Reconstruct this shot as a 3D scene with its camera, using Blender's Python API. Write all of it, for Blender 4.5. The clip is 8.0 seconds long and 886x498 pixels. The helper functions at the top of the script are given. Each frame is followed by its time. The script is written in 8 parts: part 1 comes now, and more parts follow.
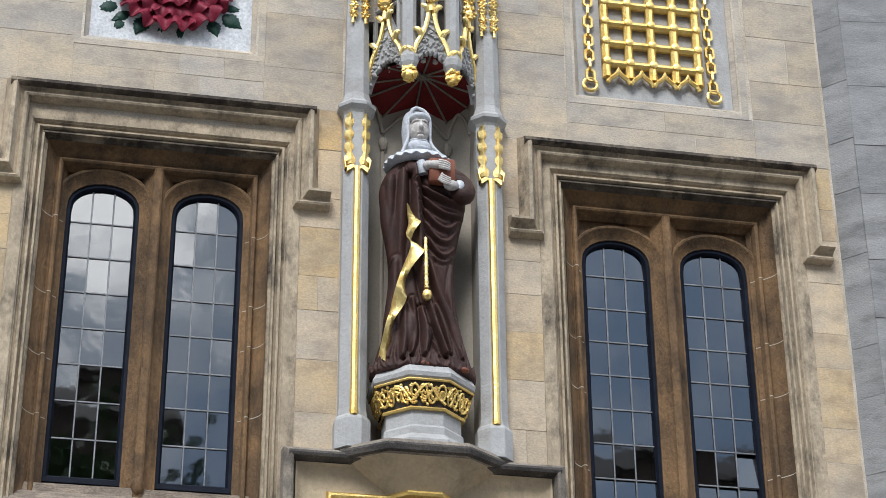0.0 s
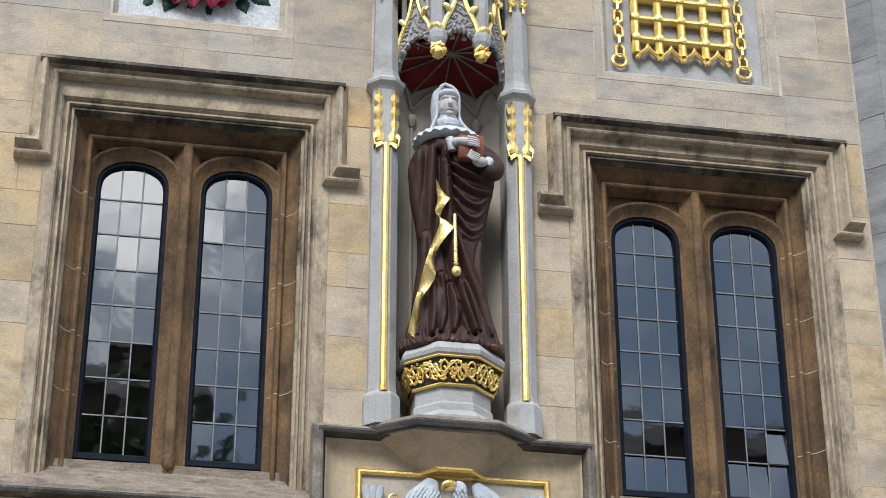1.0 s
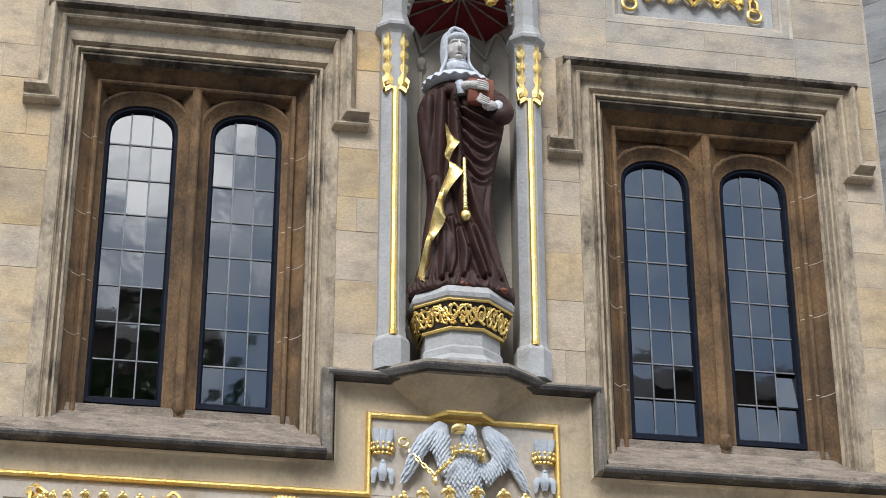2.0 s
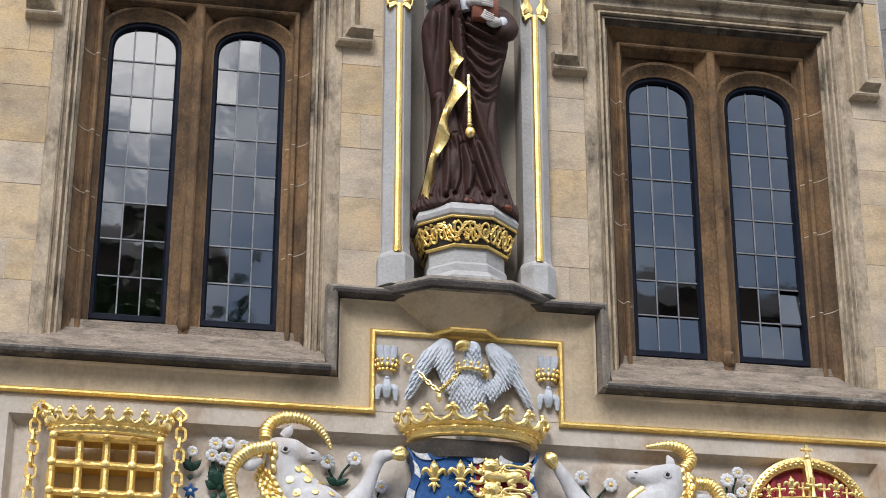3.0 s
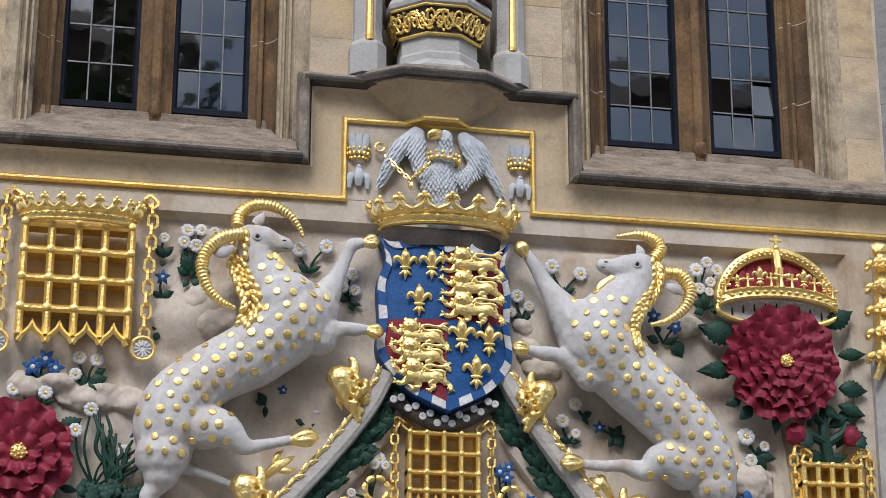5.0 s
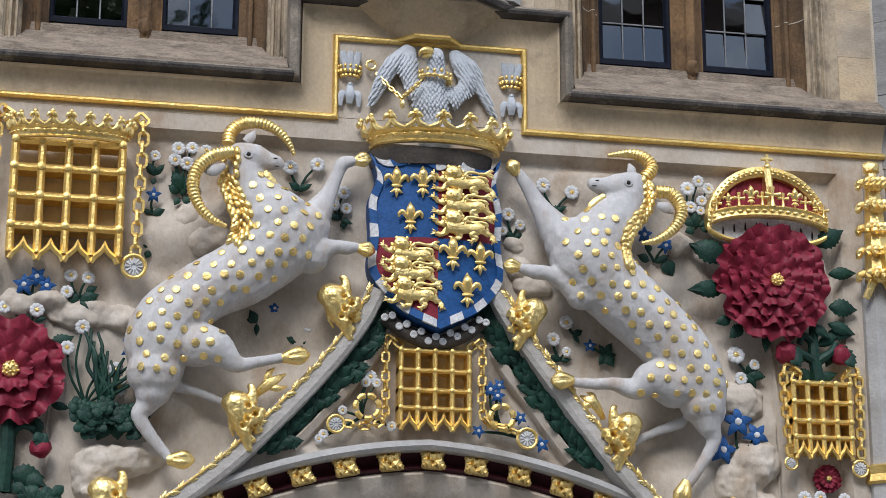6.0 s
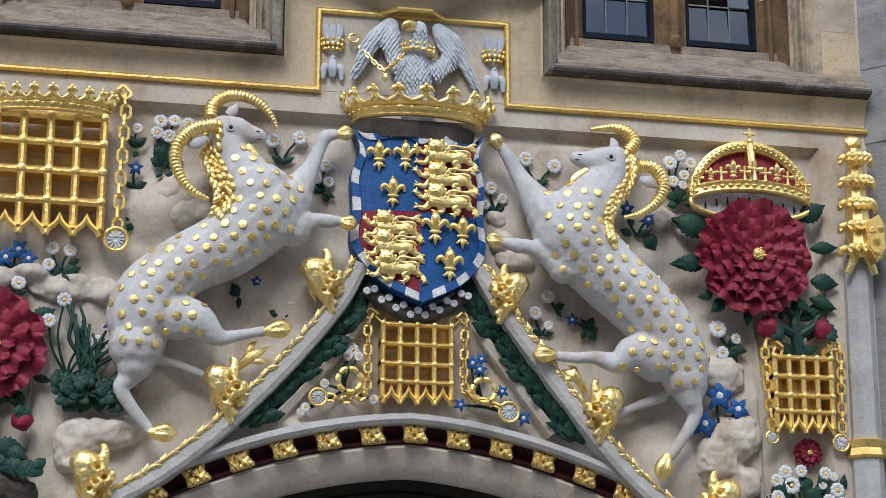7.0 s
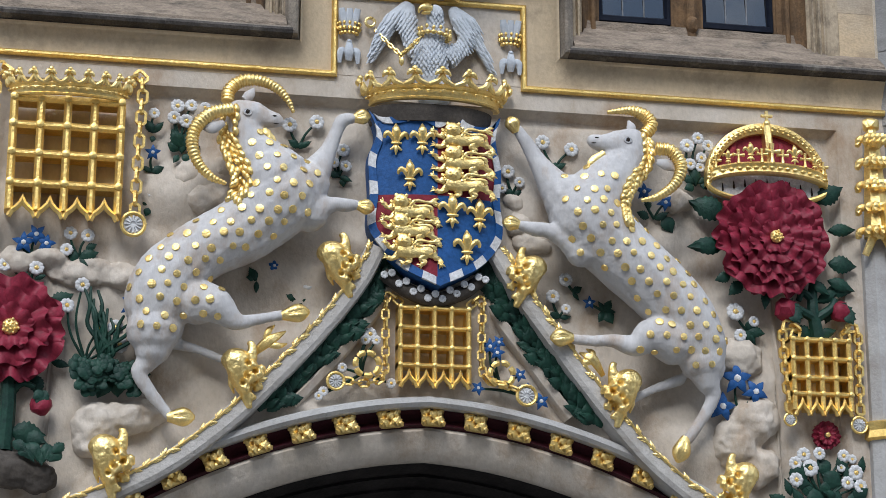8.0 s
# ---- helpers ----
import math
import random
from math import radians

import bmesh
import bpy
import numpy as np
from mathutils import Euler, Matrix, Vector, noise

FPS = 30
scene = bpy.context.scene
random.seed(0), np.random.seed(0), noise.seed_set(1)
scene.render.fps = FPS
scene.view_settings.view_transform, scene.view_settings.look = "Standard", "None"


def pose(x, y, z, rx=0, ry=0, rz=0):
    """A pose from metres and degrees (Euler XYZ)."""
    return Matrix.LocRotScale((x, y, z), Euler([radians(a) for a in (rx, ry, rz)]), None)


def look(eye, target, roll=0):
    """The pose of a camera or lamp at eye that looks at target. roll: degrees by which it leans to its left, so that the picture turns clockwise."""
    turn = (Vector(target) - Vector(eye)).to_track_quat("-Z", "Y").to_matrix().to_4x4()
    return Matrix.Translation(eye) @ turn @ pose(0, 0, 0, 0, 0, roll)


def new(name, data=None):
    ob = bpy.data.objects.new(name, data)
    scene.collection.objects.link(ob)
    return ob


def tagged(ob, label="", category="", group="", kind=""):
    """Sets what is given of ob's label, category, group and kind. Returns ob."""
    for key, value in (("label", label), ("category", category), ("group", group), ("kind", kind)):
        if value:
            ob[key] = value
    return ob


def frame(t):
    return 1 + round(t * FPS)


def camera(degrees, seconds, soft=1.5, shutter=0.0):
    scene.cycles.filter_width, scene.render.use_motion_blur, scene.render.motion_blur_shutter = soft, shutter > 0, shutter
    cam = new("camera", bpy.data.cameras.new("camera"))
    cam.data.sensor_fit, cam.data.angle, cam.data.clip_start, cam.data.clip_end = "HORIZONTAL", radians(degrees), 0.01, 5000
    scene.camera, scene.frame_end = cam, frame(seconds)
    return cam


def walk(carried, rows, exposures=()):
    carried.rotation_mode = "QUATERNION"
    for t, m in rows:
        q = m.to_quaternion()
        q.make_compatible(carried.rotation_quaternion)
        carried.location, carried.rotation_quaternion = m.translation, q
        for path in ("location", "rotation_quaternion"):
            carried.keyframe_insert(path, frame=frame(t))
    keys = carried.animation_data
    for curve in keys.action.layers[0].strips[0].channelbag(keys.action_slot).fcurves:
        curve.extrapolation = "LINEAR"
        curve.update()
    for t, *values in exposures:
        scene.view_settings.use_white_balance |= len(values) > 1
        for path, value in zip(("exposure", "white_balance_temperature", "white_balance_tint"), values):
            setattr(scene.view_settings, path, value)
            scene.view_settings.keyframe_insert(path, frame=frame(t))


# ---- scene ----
from mathutils.bvhtree import BVHTree

# ---------------------------------------------------------------- camera: stands in the street and tilts down
EYE = (-2.52, -13.0, 1.6)
cam = camera(24.0, 8.0, 0.8)
TURNS = [
    (0.0, 119.023, 0.410, -11.188), (0.5, 118.882, 0.262, -10.863), (1.0, 118.385, 0.096, -10.446),
    (2.3, 116.258, -0.002, -10.127), (2.5, 115.829, -0.041, -10.091), (3.0, 114.566, -0.033, -10.087),
    (3.5, 113.001, 0.040, -10.239), (4.0, 111.612, 0.059, -10.428), (4.5, 110.168, -0.023, -10.645),
    (5.0, 108.766, -0.112, -10.944), (5.2, 108.250, -0.101, -11.028), (6.3, 106.121, -0.120, -11.344),
    (6.5, 105.963, -0.112, -11.507), (7.0, 105.799, -0.131, -11.707), (7.5, 105.492, -0.138, -11.542),
    (8.0, 105.347, -0.057, -11.197),
]
walk(cam, [(t, pose(*EYE, rx, ry, rz)) for t, rx, ry, rz in TURNS], [(0, 0.10, 6260, 9.6), (2.3, 0.11, 6290, 10.8), (3.5, -0.05, 6530, 14), (5, -0.18, 6470, 14), (6.5, -0.21, 6230, 11.5), (8, -0.22, 6170, 10.8)])

# ---------------------------------------------------------------- daylight: bright broken cloud
SUN_UP, SUN_ROUND = 48, 205
world = bpy.data.worlds.new("sky")
scene.world = world
world.use_nodes = True
wn, wl = world.node_tree.nodes, world.node_tree.links
sky = wn.new("ShaderNodeTexSky")
sky.sky_type, sky.sun_disc = "NISHITA", False
sky.sun_elevation, sky.sun_rotation = radians(SUN_UP), radians(SUN_ROUND)
coord = wn.new("ShaderNodeTexCoord")
cloud = wn.new("ShaderNodeTexNoise")
cloud.inputs["Scale"].default_value, cloud.inputs["Detail"].default_value, cloud.inputs["Roughness"].default_value = 6.5, 6, 0.58
ramp = wn.new("ShaderNodeValToRGB")
ramp.color_ramp.elements[0].position, ramp.color_ramp.elements[1].position = 0.40, 0.66
ramp.color_ramp.elements[0].color, ramp.color_ramp.elements[1].color = (5.4, 7.4, 10.8, 1), (46, 46, 45.5, 1)
ramp.color_ramp.elements.new(0.54).color = (11.5, 12.9, 14.8, 1)
mixs = wn.new("ShaderNodeMixRGB")
mixs.inputs[0].default_value = 0.8
drift = wn.new("ShaderNodeMapping")
drift.inputs["Location"].default_value = (0.3, 1.7, 0.2)
wl.new(coord.outputs["Generated"], drift.inputs["Vector"])
wl.new(drift.outputs[0], cloud.inputs["Vector"])
wl.new(cloud.outputs["Fac"], ramp.inputs[0])
wl.new(sky.outputs[0], mixs.inputs[1])
wl.new(ramp.outputs[0], mixs.inputs[2])
# an overcast sky is brightest overhead: (1 + 2 sin height) / 3
split, lift, tone = wn.new("ShaderNodeSeparateXYZ"), wn.new("ShaderNodeMapRange"), wn.new("ShaderNodeMixRGB")
lift.inputs[3].default_value, lift.inputs[4].default_value = 0.42, 1.25
tone.blend_type, tone.inputs[0].default_value = "MULTIPLY", 1.0
wl.new(coord.outputs["Generated"], split.inputs[0])
wl.new(split.outputs["Z"], lift.inputs[0])
wl.new(mixs.outputs[0], tone.inputs[1])
wl.new(lift.outputs[0], tone.inputs[2])
wl.new(tone.outputs[0], wn["Background"].inputs["Color"])
wn["Background"].inputs["Strength"].default_value = 0.122
sun = new("sun", bpy.data.lights.new("sun", "SUN"))
sun.data.energy, sun.data.angle, sun.data.color = 2.5, radians(22), (1.0, 0.985, 0.965)
sun.matrix_world = look((-9, -22, 30), (0, 0, 6))


# ---------------------------------------------------------------- materials
def material(name, c1, c2, scale=5.0, rough=0.85, metal=0.0, bump=0.25, fine=70.0, rand=0.0, stain=None, amount=0.5, stain_scale=2.2, stretch=1.0, spec=0.22, grain=0.42):
    m = bpy.data.materials.new(name)
    m.use_nodes = True
    n, l = m.node_tree.nodes, m.node_tree.links
    b = n["Principled BSDF"]
    g = n.new("ShaderNodeNewGeometry")
    mp = n.new("ShaderNodeMapping")
    mp.inputs["Scale"].default_value = (1, 1, stretch)
    l.new(g.outputs["Position"], mp.inputs["Vector"])

    def tex(s, detail=5.0, r=0.6):
        t = n.new("ShaderNodeTexNoise")
        t.inputs["Scale"].default_value, t.inputs["Detail"].default_value, t.inputs["Roughness"].default_value = s, detail, r
        l.new(mp.outputs[0], t.inputs["Vector"])
        return t.outputs["Fac"]

    def ramp_of(src, a, z):
        r = n.new("ShaderNodeMapRange")
        r.inputs[1].default_value, r.inputs[2].default_value = a, z
        l.new(src, r.inputs[0])
        return r.outputs[0]

    def mix(fac, a, c, kind="MIX"):
        x = n.new("ShaderNodeMixRGB")
        x.blend_type = kind
        for sock, v in ((x.inputs[0], fac), (x.inputs[1], a), (x.inputs[2], c)):
            if isinstance(v, (int, float)):
                sock.default_value = v
            elif isinstance(v, tuple):
                sock.default_value = (*v, 1)
            else:
                l.new(v, sock)
        return x.outputs[0]
    big, small = tex(scale), tex(fine, 3.0)
    col = mix(ramp_of(big, 0.35, 0.65), c1, c2)
    col = mix(grain, col, mix(ramp_of(small, 0.3, 0.7), (0.45, 0.45, 0.45), (1.4, 1.4, 1.4)), "MULTIPLY")
    if stain:
        col = mix(ramp_of(tex(stain_scale, 8.0, 0.7), 0.62 - 0.2 * amount, 0.72), col, stain)
    if rand:
        o = n.new("ShaderNodeObjectInfo")
        h = n.new("ShaderNodeHueSaturation")
        r = n.new("ShaderNodeMapRange")
        r.inputs[3].default_value, r.inputs[4].default_value = 1 - rand, 1 + rand
        l.new(o.outputs["Random"], r.inputs[0])
        l.new(r.outputs[0], h.inputs["Value"])
        q = n.new("ShaderNodeMath")
        q.operation = "FRACT"
        q2 = n.new("ShaderNodeMath")
        q2.operation = "MULTIPLY"
        q2.inputs[1].default_value = 7.31
        l.new(o.outputs["Random"], q2.inputs[0])
        l.new(q2.outputs[0], q.inputs[0])
        s = n.new("ShaderNodeMapRange")
        s.inputs[3].default_value, s.inputs[4].default_value = 1 - 2.2 * rand, 1 + 1.6 * rand
        l.new(q.outputs[0], s.inputs[0])
        l.new(s.outputs[0], h.inputs["Saturation"])
        l.new(col, h.inputs["Color"])
        col = h.outputs[0]
    l.new(col, b.inputs["Base Color"])
    rr = n.new("ShaderNodeMapRange")
    rr.inputs[3].default_value, rr.inputs[4].default_value = max(0.05, rough - 0.12), min(1, rough + 0.12)
    l.new(big, rr.inputs[0])
    l.new(rr.outputs[0], b.inputs["Roughness"])
    b.inputs["Metallic"].default_value = metal
    b.inputs["Specular IOR Level"].default_value = 0.5 if metal else spec
    if bump:
        bp = n.new("ShaderNodeBump")
        bp.inputs["Strength"].default_value, bp.inputs["Distance"].default_value = bump, 0.012
        add = n.new("ShaderNodeMath")
        add.operation = "ADD"
        l.new(small, add.inputs[0])
        l.new(big, add.inputs[1])
        l.new(add.outputs[0], bp.inputs["Height"])
        l.new(bp.outputs[0], b.inputs["Normal"])
    return m


ASHLAR = material("honey limestone ashlar", (0.62, 0.455, 0.265), (0.44, 0.36, 0.26), 1.6, 0.9, 0, 0.32, 48, 0.10, (0.31, 0.235, 0.16), 0.72, 3.4, 1.5, grain=0.28)
ASHLAR_UP = material("grey buff limestone ashlar", (0.56, 0.46, 0.335), (0.40, 0.355, 0.30), 1.6, 0.9, 0, 0.32, 48, 0.08, (0.29, 0.255, 0.215), 0.76, 3.4, 1.8, grain=0.28)
TURRET_STONE = material("pale grey limestone", (0.325, 0.315, 0.30), (0.24, 0.235, 0.228), 2.0, 0.9, 0, 0.5, 55, 0.08, (0.17, 0.165, 0.158), 0.70, 3.0, 3.0, grain=0.28)
MORTAR = material("pale lime mortar", (0.62, 0.55, 0.45), (0.40, 0.325, 0.235), 2.2, 0.95, 0, 0.5)
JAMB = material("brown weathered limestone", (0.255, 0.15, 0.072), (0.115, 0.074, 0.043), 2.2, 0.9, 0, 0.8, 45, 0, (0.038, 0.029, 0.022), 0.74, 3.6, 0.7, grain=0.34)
HOOD = material("weathered buff moulding stone", (0.50, 0.40, 0.275), (0.36, 0.29, 0.205), 3.5, 0.9, 0, 0.7, 45, 0, (0.05, 0.042, 0.035), 0.70, 5.0, 0.6, grain=0.32)
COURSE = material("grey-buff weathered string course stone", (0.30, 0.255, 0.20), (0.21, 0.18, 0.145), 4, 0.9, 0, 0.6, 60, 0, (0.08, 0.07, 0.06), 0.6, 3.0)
SOOT_SHADE = material("moulding stone darkened by soot and shade", (0.13, 0.105, 0.08), (0.032, 0.026, 0.022), 4, 0.9, 0, 0.7, 45, 0, (0.34, 0.27, 0.185), 0.55, 3.2, 0.8, grain=0.36)
DRIP = material("dark grey moulding stone", (0.105, 0.092, 0.08), (0.055, 0.049, 0.045), 4, 0.9, 0, 0.7, 60, 0, (0.22, 0.195, 0.16), 0.35, 5.0)
SILL = material("lichened sill stone", (0.33, 0.265, 0.20), (0.22, 0.175, 0.135), 7, 0.95, 0, 1.0, 45, 0, (0.085, 0.072, 0.06), 0.6, 6.0, 2.5)
HOLLOW = material("buff plastered stone", (0.60, 0.475, 0.315), (0.47, 0.38, 0.265), 2.0, 0.9, 0, 0.35, 40, 0, (0.31, 0.245, 0.17), 0.62, 3.0, 0.8, grain=0.16)
GREY = material("light grey painted stone", (0.455, 0.445, 0.425), (0.375, 0.36, 0.34), 4, 0.7, 0, 0.45, 40, 0, (0.29, 0.265, 0.235), 0.5, 3, grain=0.14)
GROUND = material("grey buff painted relief ground", (0.60, 0.535, 0.455), (0.48, 0.415, 0.335), 2.4, 0.85, 0, 0.5, 30, 0, (0.35, 0.245, 0.155), 0.60, 2.0, 0.7, grain=0.16)
OGEE_STONE = material("pitted grey-buff painted stone", (0.50, 0.475, 0.44), (0.42, 0.395, 0.36), 5, 0.8, 0, 0.7, 32, 0, (0.28, 0.245, 0.205), 0.55, 4.0, grain=0.2)
NICHE = material("greyish buff niche plaster", (0.47, 0.42, 0.345), (0.40, 0.355, 0.29), 3, 0.85, 0, 0.2, 50, grain=0.16)
GOLD = material("gold leaf", (0.96, 0.71, 0.26), (0.84, 0.58, 0.18), 9, 0.44, 1.0, 0.42, 55, grain=0.22)
PALE_GOLD = material("bright gold leaf", (0.99, 0.77, 0.33), (0.88, 0.64, 0.23), 9, 0.42, 1.0, 0.45, 55, grain=0.22)
HIDE = material("grey-white painted hide", (0.56, 0.545, 0.53), (0.47, 0.455, 0.445), 5, 0.6, 0, 0.35, 30, 0, (0.40, 0.30, 0.215), 0.55, 3.4, 0.45, grain=0.14)
PLUME = material("pale blue-grey paint", (0.58, 0.61, 0.645), (0.47, 0.50, 0.535), 6, 0.65, 0, 0.3, 40, grain=0.2)
WHITE = material("white paint", (0.68, 0.68, 0.675), (0.55, 0.55, 0.545), 9, 0.6, 0, 0.3, 50)
RED = material("crimson paint", (0.27, 0.026, 0.050), (0.185, 0.014, 0.030), 9, 0.5, 0, 0.3, 45)
FIELD_RED = material("dull heraldic red paint", (0.27, 0.03, 0.045), (0.21, 0.022, 0.035), 7, 0.6, 0, 0.2, 45)
BLUE = material("heraldic blue paint", (0.022, 0.095, 0.28), (0.016, 0.075, 0.22), 7, 0.55, 0, 0.2, 45)
GREEN = material("deep green paint", (0.015, 0.055, 0.036), (0.010, 0.034, 0.025), 9, 0.5, 0, 0.4, 45)
MAROON = material("dark maroon paint", (0.055, 0.012, 0.018), (0.035, 0.008, 0.012), 7, 0.5, 0, 0.3, 45)
VAULT_RED = material("dark red paint", (0.20, 0.02, 0.02), (0.14, 0.015, 0.015), 7, 0.7)
ROBE = material("dark brown painted stone", (0.060, 0.028, 0.021), (0.038, 0.018, 0.014), 6, 0.62, 0, 0.12, 40, spec=0.25)
VEIL = material("off-white painted veil", (0.60, 0.61, 0.63), (0.50, 0.51, 0.53), 9, 0.65, 0, 0.25, 40)
SKIN = material("pale grey-buff paint", (0.56, 0.52, 0.48), (0.47, 0.43, 0.39), 9, 0.6, 0, 0.2, 40)
BOOK = material("terracotta paint", (0.25, 0.085, 0.05), (0.20, 0.07, 0.04), 9, 0.6, 0, 0.2, 40)
IRON = material("blue-black iron paint", (0.007, 0.010, 0.020), (0.004, 0.006, 0.012), 9, 0.6, 0, 0.2, 60, spec=0.12)
LEAD = material("dull lead", (0.24, 0.245, 0.25), (0.15, 0.155, 0.16), 12, 0.5, 0.3, 0.3, 60)
DARK = material("dark oak", (0.03, 0.022, 0.016), (0.018, 0.013, 0.01), 6, 0.6, 0, 0.3, 50)
DARK_STONE = material("dark stone, also used as painted shade", (0.10, 0.085, 0.07), (0.05, 0.043, 0.037), 4, 0.8, 0, 0.3, 50)
# near-black colour carries the shade inside the gate arch
ARCH_SHADE = material("near-black stone with the arch's shade in it", (0.030, 0.026, 0.024), (0.014, 0.012, 0.011), 5, 0.8, 0, 0.4, 50)
ROOM = material("plaster with room gloom in its colour", (0.12, 0.115, 0.11), (0.09, 0.088, 0.085), 2, 0.9)
PAVING = material("grey paving", (0.29, 0.28, 0.26), (0.23, 0.22, 0.205), 1.5, 0.9, 0, 0.3, 40)
ROAD = material("dry grey asphalt", (0.11, 0.11, 0.11), (0.085, 0.085, 0.086), 2, 0.9, 0, 0.4, 90)
LEAF = material("green tree leaves", (0.05, 0.09, 0.025), (0.03, 0.06, 0.018), 1.2, 0.6, 0, 0)
BARK = material("brown bark", (0.09, 0.07, 0.05), (0.06, 0.045, 0.033), 5, 0.9)
# facade colour is unknown, kept dark so the lower panes mirror dark
BRICK = material("dark brown brick facade", (0.13, 0.10, 0.08), (0.09, 0.07, 0.058), 2, 0.9)

GLASS = bpy.data.materials.new("leaded window glass")
GLASS.use_nodes = True
gn, gl = GLASS.node_tree.nodes, GLASS.node_tree.links
gn.remove(gn["Principled BSDF"])
clear, gloss, both, fres = gn.new("ShaderNodeBsdfTransparent"), gn.new("ShaderNodeBsdfGlossy"), gn.new("ShaderNodeMixShader"), gn.new("ShaderNodeFresnel")
clear.inputs[0].default_value = (0.55, 0.60, 0.62, 1)
gloss.inputs["Roughness"].default_value = 0.03
fres.inputs["IOR"].default_value = 2.5
wob = gn.new("ShaderNodeTexNoise")
wob.inputs["Scale"].default_value = 5
wb = gn.new("ShaderNodeBump")
wb.inputs["Strength"].default_value, wb.inputs["Distance"].default_value = 0.03, 0.02
gl.new(gn.new("ShaderNodeNewGeometry").outputs["Position"], wob.inputs["Vector"])
gl.new(wob.outputs["Fac"], wb.inputs["Height"])
gl.new(wb.outputs[0], gloss.inputs["Normal"])
gl.new(fres.outputs[0], both.inputs[0])
gl.new(clear.outputs[0], both.inputs[1])
gl.new(gloss.outputs[0], both.inputs[2])
gl.new(both.outputs[0], gn["Material Output"].inputs["Surface"])


# ---------------------------------------------------------------- building kit
def link_mesh(name, bm, mats, smooth=True, angle=0.7):
    if len(bm.faces) > 1:
        bmesh.ops.recalc_face_normals(bm, faces=bm.faces[:])
    me = bpy.data.meshes.new(name)
    bm.to_mesh(me)
    bm.free()
    for m in (mats if isinstance(mats, (list, tuple)) else [mats]):
        me.materials.append(m)
    if smooth:
        me.polygons.foreach_set("use_smooth", [True] * len(me.polygons))
        me.set_sharp_from_angle(angle=angle)
    return new(name, me)


def under(ob, parent):
    """Parents ob, leaving it where it stands."""
    ob.parent = parent
    top = parent
    shift = Matrix.Identity(4)
    while top is not None:
        if top.type == "EMPTY":
            shift = Matrix.Translation(-Vector(top.location)) @ shift
        top = top.parent
    ob.matrix_parent_inverse = shift if parent.type == "EMPTY" else Matrix.Identity(4)
    return ob


def part(name, bm, mats, parent, label="", smooth=True, angle=0.7):
    return under(tagged(link_mesh(name, bm, mats, smooth, angle), label), parent)


def thing(name, label, category, at=(0, 0, 0), group="", kind=""):
    e = new(name)
    e.location = at
    e.empty_display_size = 0.1
    return tagged(e, label, category, group, kind)


def solid(name, bm, mats, label, category="", group="", kind="", smooth=True, angle=0.7):
    return tagged(link_mesh(name, bm, mats, smooth, angle), label, category, group, kind)


def box(bm, x0, x1, y0, y1, z0, z1, bev=0.0):
    vs = [bm.verts.new((x, y, z)) for x in (x0, x1) for y in (y0, y1) for z in (z0, z1)]
    fs = [bm.faces.new([vs[i] for i in q]) for q in ((0, 1, 3, 2), (4, 6, 7, 5), (0, 4, 5, 1), (2, 3, 7, 6), (0, 2, 6, 4), (1, 5, 7, 3))]
    if bev:
        bmesh.ops.bevel(bm, geom=list({e for f in fs for e in f.edges}), offset=bev, segments=1, affect="EDGES")


def prism(bm, pts, y0, y1, bev=0.0):
    """A flat outline (x, z) given depth from y0 (front) to y1."""
    a = [bm.verts.new((x, y0, z)) for x, z in pts]
    b = [bm.verts.new((x, y1, z)) for x, z in pts]
    n = len(pts)
    front = bm.faces.new(a)
    bm.faces.new(b[::-1])
    for i in range(n):
        bm.faces.new((a[i], a[(i + 1) % n], b[(i + 1) % n], b[i]))
    if bev:
        bmesh.ops.bevel(bm, geom=list(front.edges), offset=bev, segments=2, affect="EDGES")


def loft(bm, rings, cap=True, closed=True):
    """Skin over rings of equal length."""
    vr = [[bm.verts.new(p) for p in r] for r in rings]
    n = len(vr[0])
    for a, b in zip(vr, vr[1:]):
        for i in range(n if closed else n - 1):
            bm.faces.new((a[i], a[(i + 1) % n], b[(i + 1) % n], b[i]))
    if cap and closed:
        bm.faces.new(vr[0][::-1])
        bm.faces.new(vr[-1])


def sweep(bm, path, prof, closed_path=False, closed_prof=True):
    """A moulding along a path (x, z). prof: (u, v), u to the left of the way, v out of the wall."""
    n = len(path)
    rings = []
    for i, p in enumerate(path):
        p = Vector(p)
        a = Vector(path[i - 1]) if i or closed_path else None
        b = Vector(path[(i + 1) % n]) if i < n - 1 or closed_path else None
        d1 = (p - a).normalized() if a is not None else (b - p).normalized()
        d2 = (b - p).normalized() if b is not None else d1
        n1, n2 = Vector((-d1.y, d1.x)), Vector((-d2.y, d2.x))
        m = (n1 + n2).normalized()
        m = m / max(0.3, m.dot(n1))
        rings.append([(p.x + m.x * u, -v, p.y + m.y * u) for u, v in prof])
    if closed_path:
        rings.append(rings[0])
    loft(bm, rings, cap=closed_prof and not closed_path, closed=closed_prof)


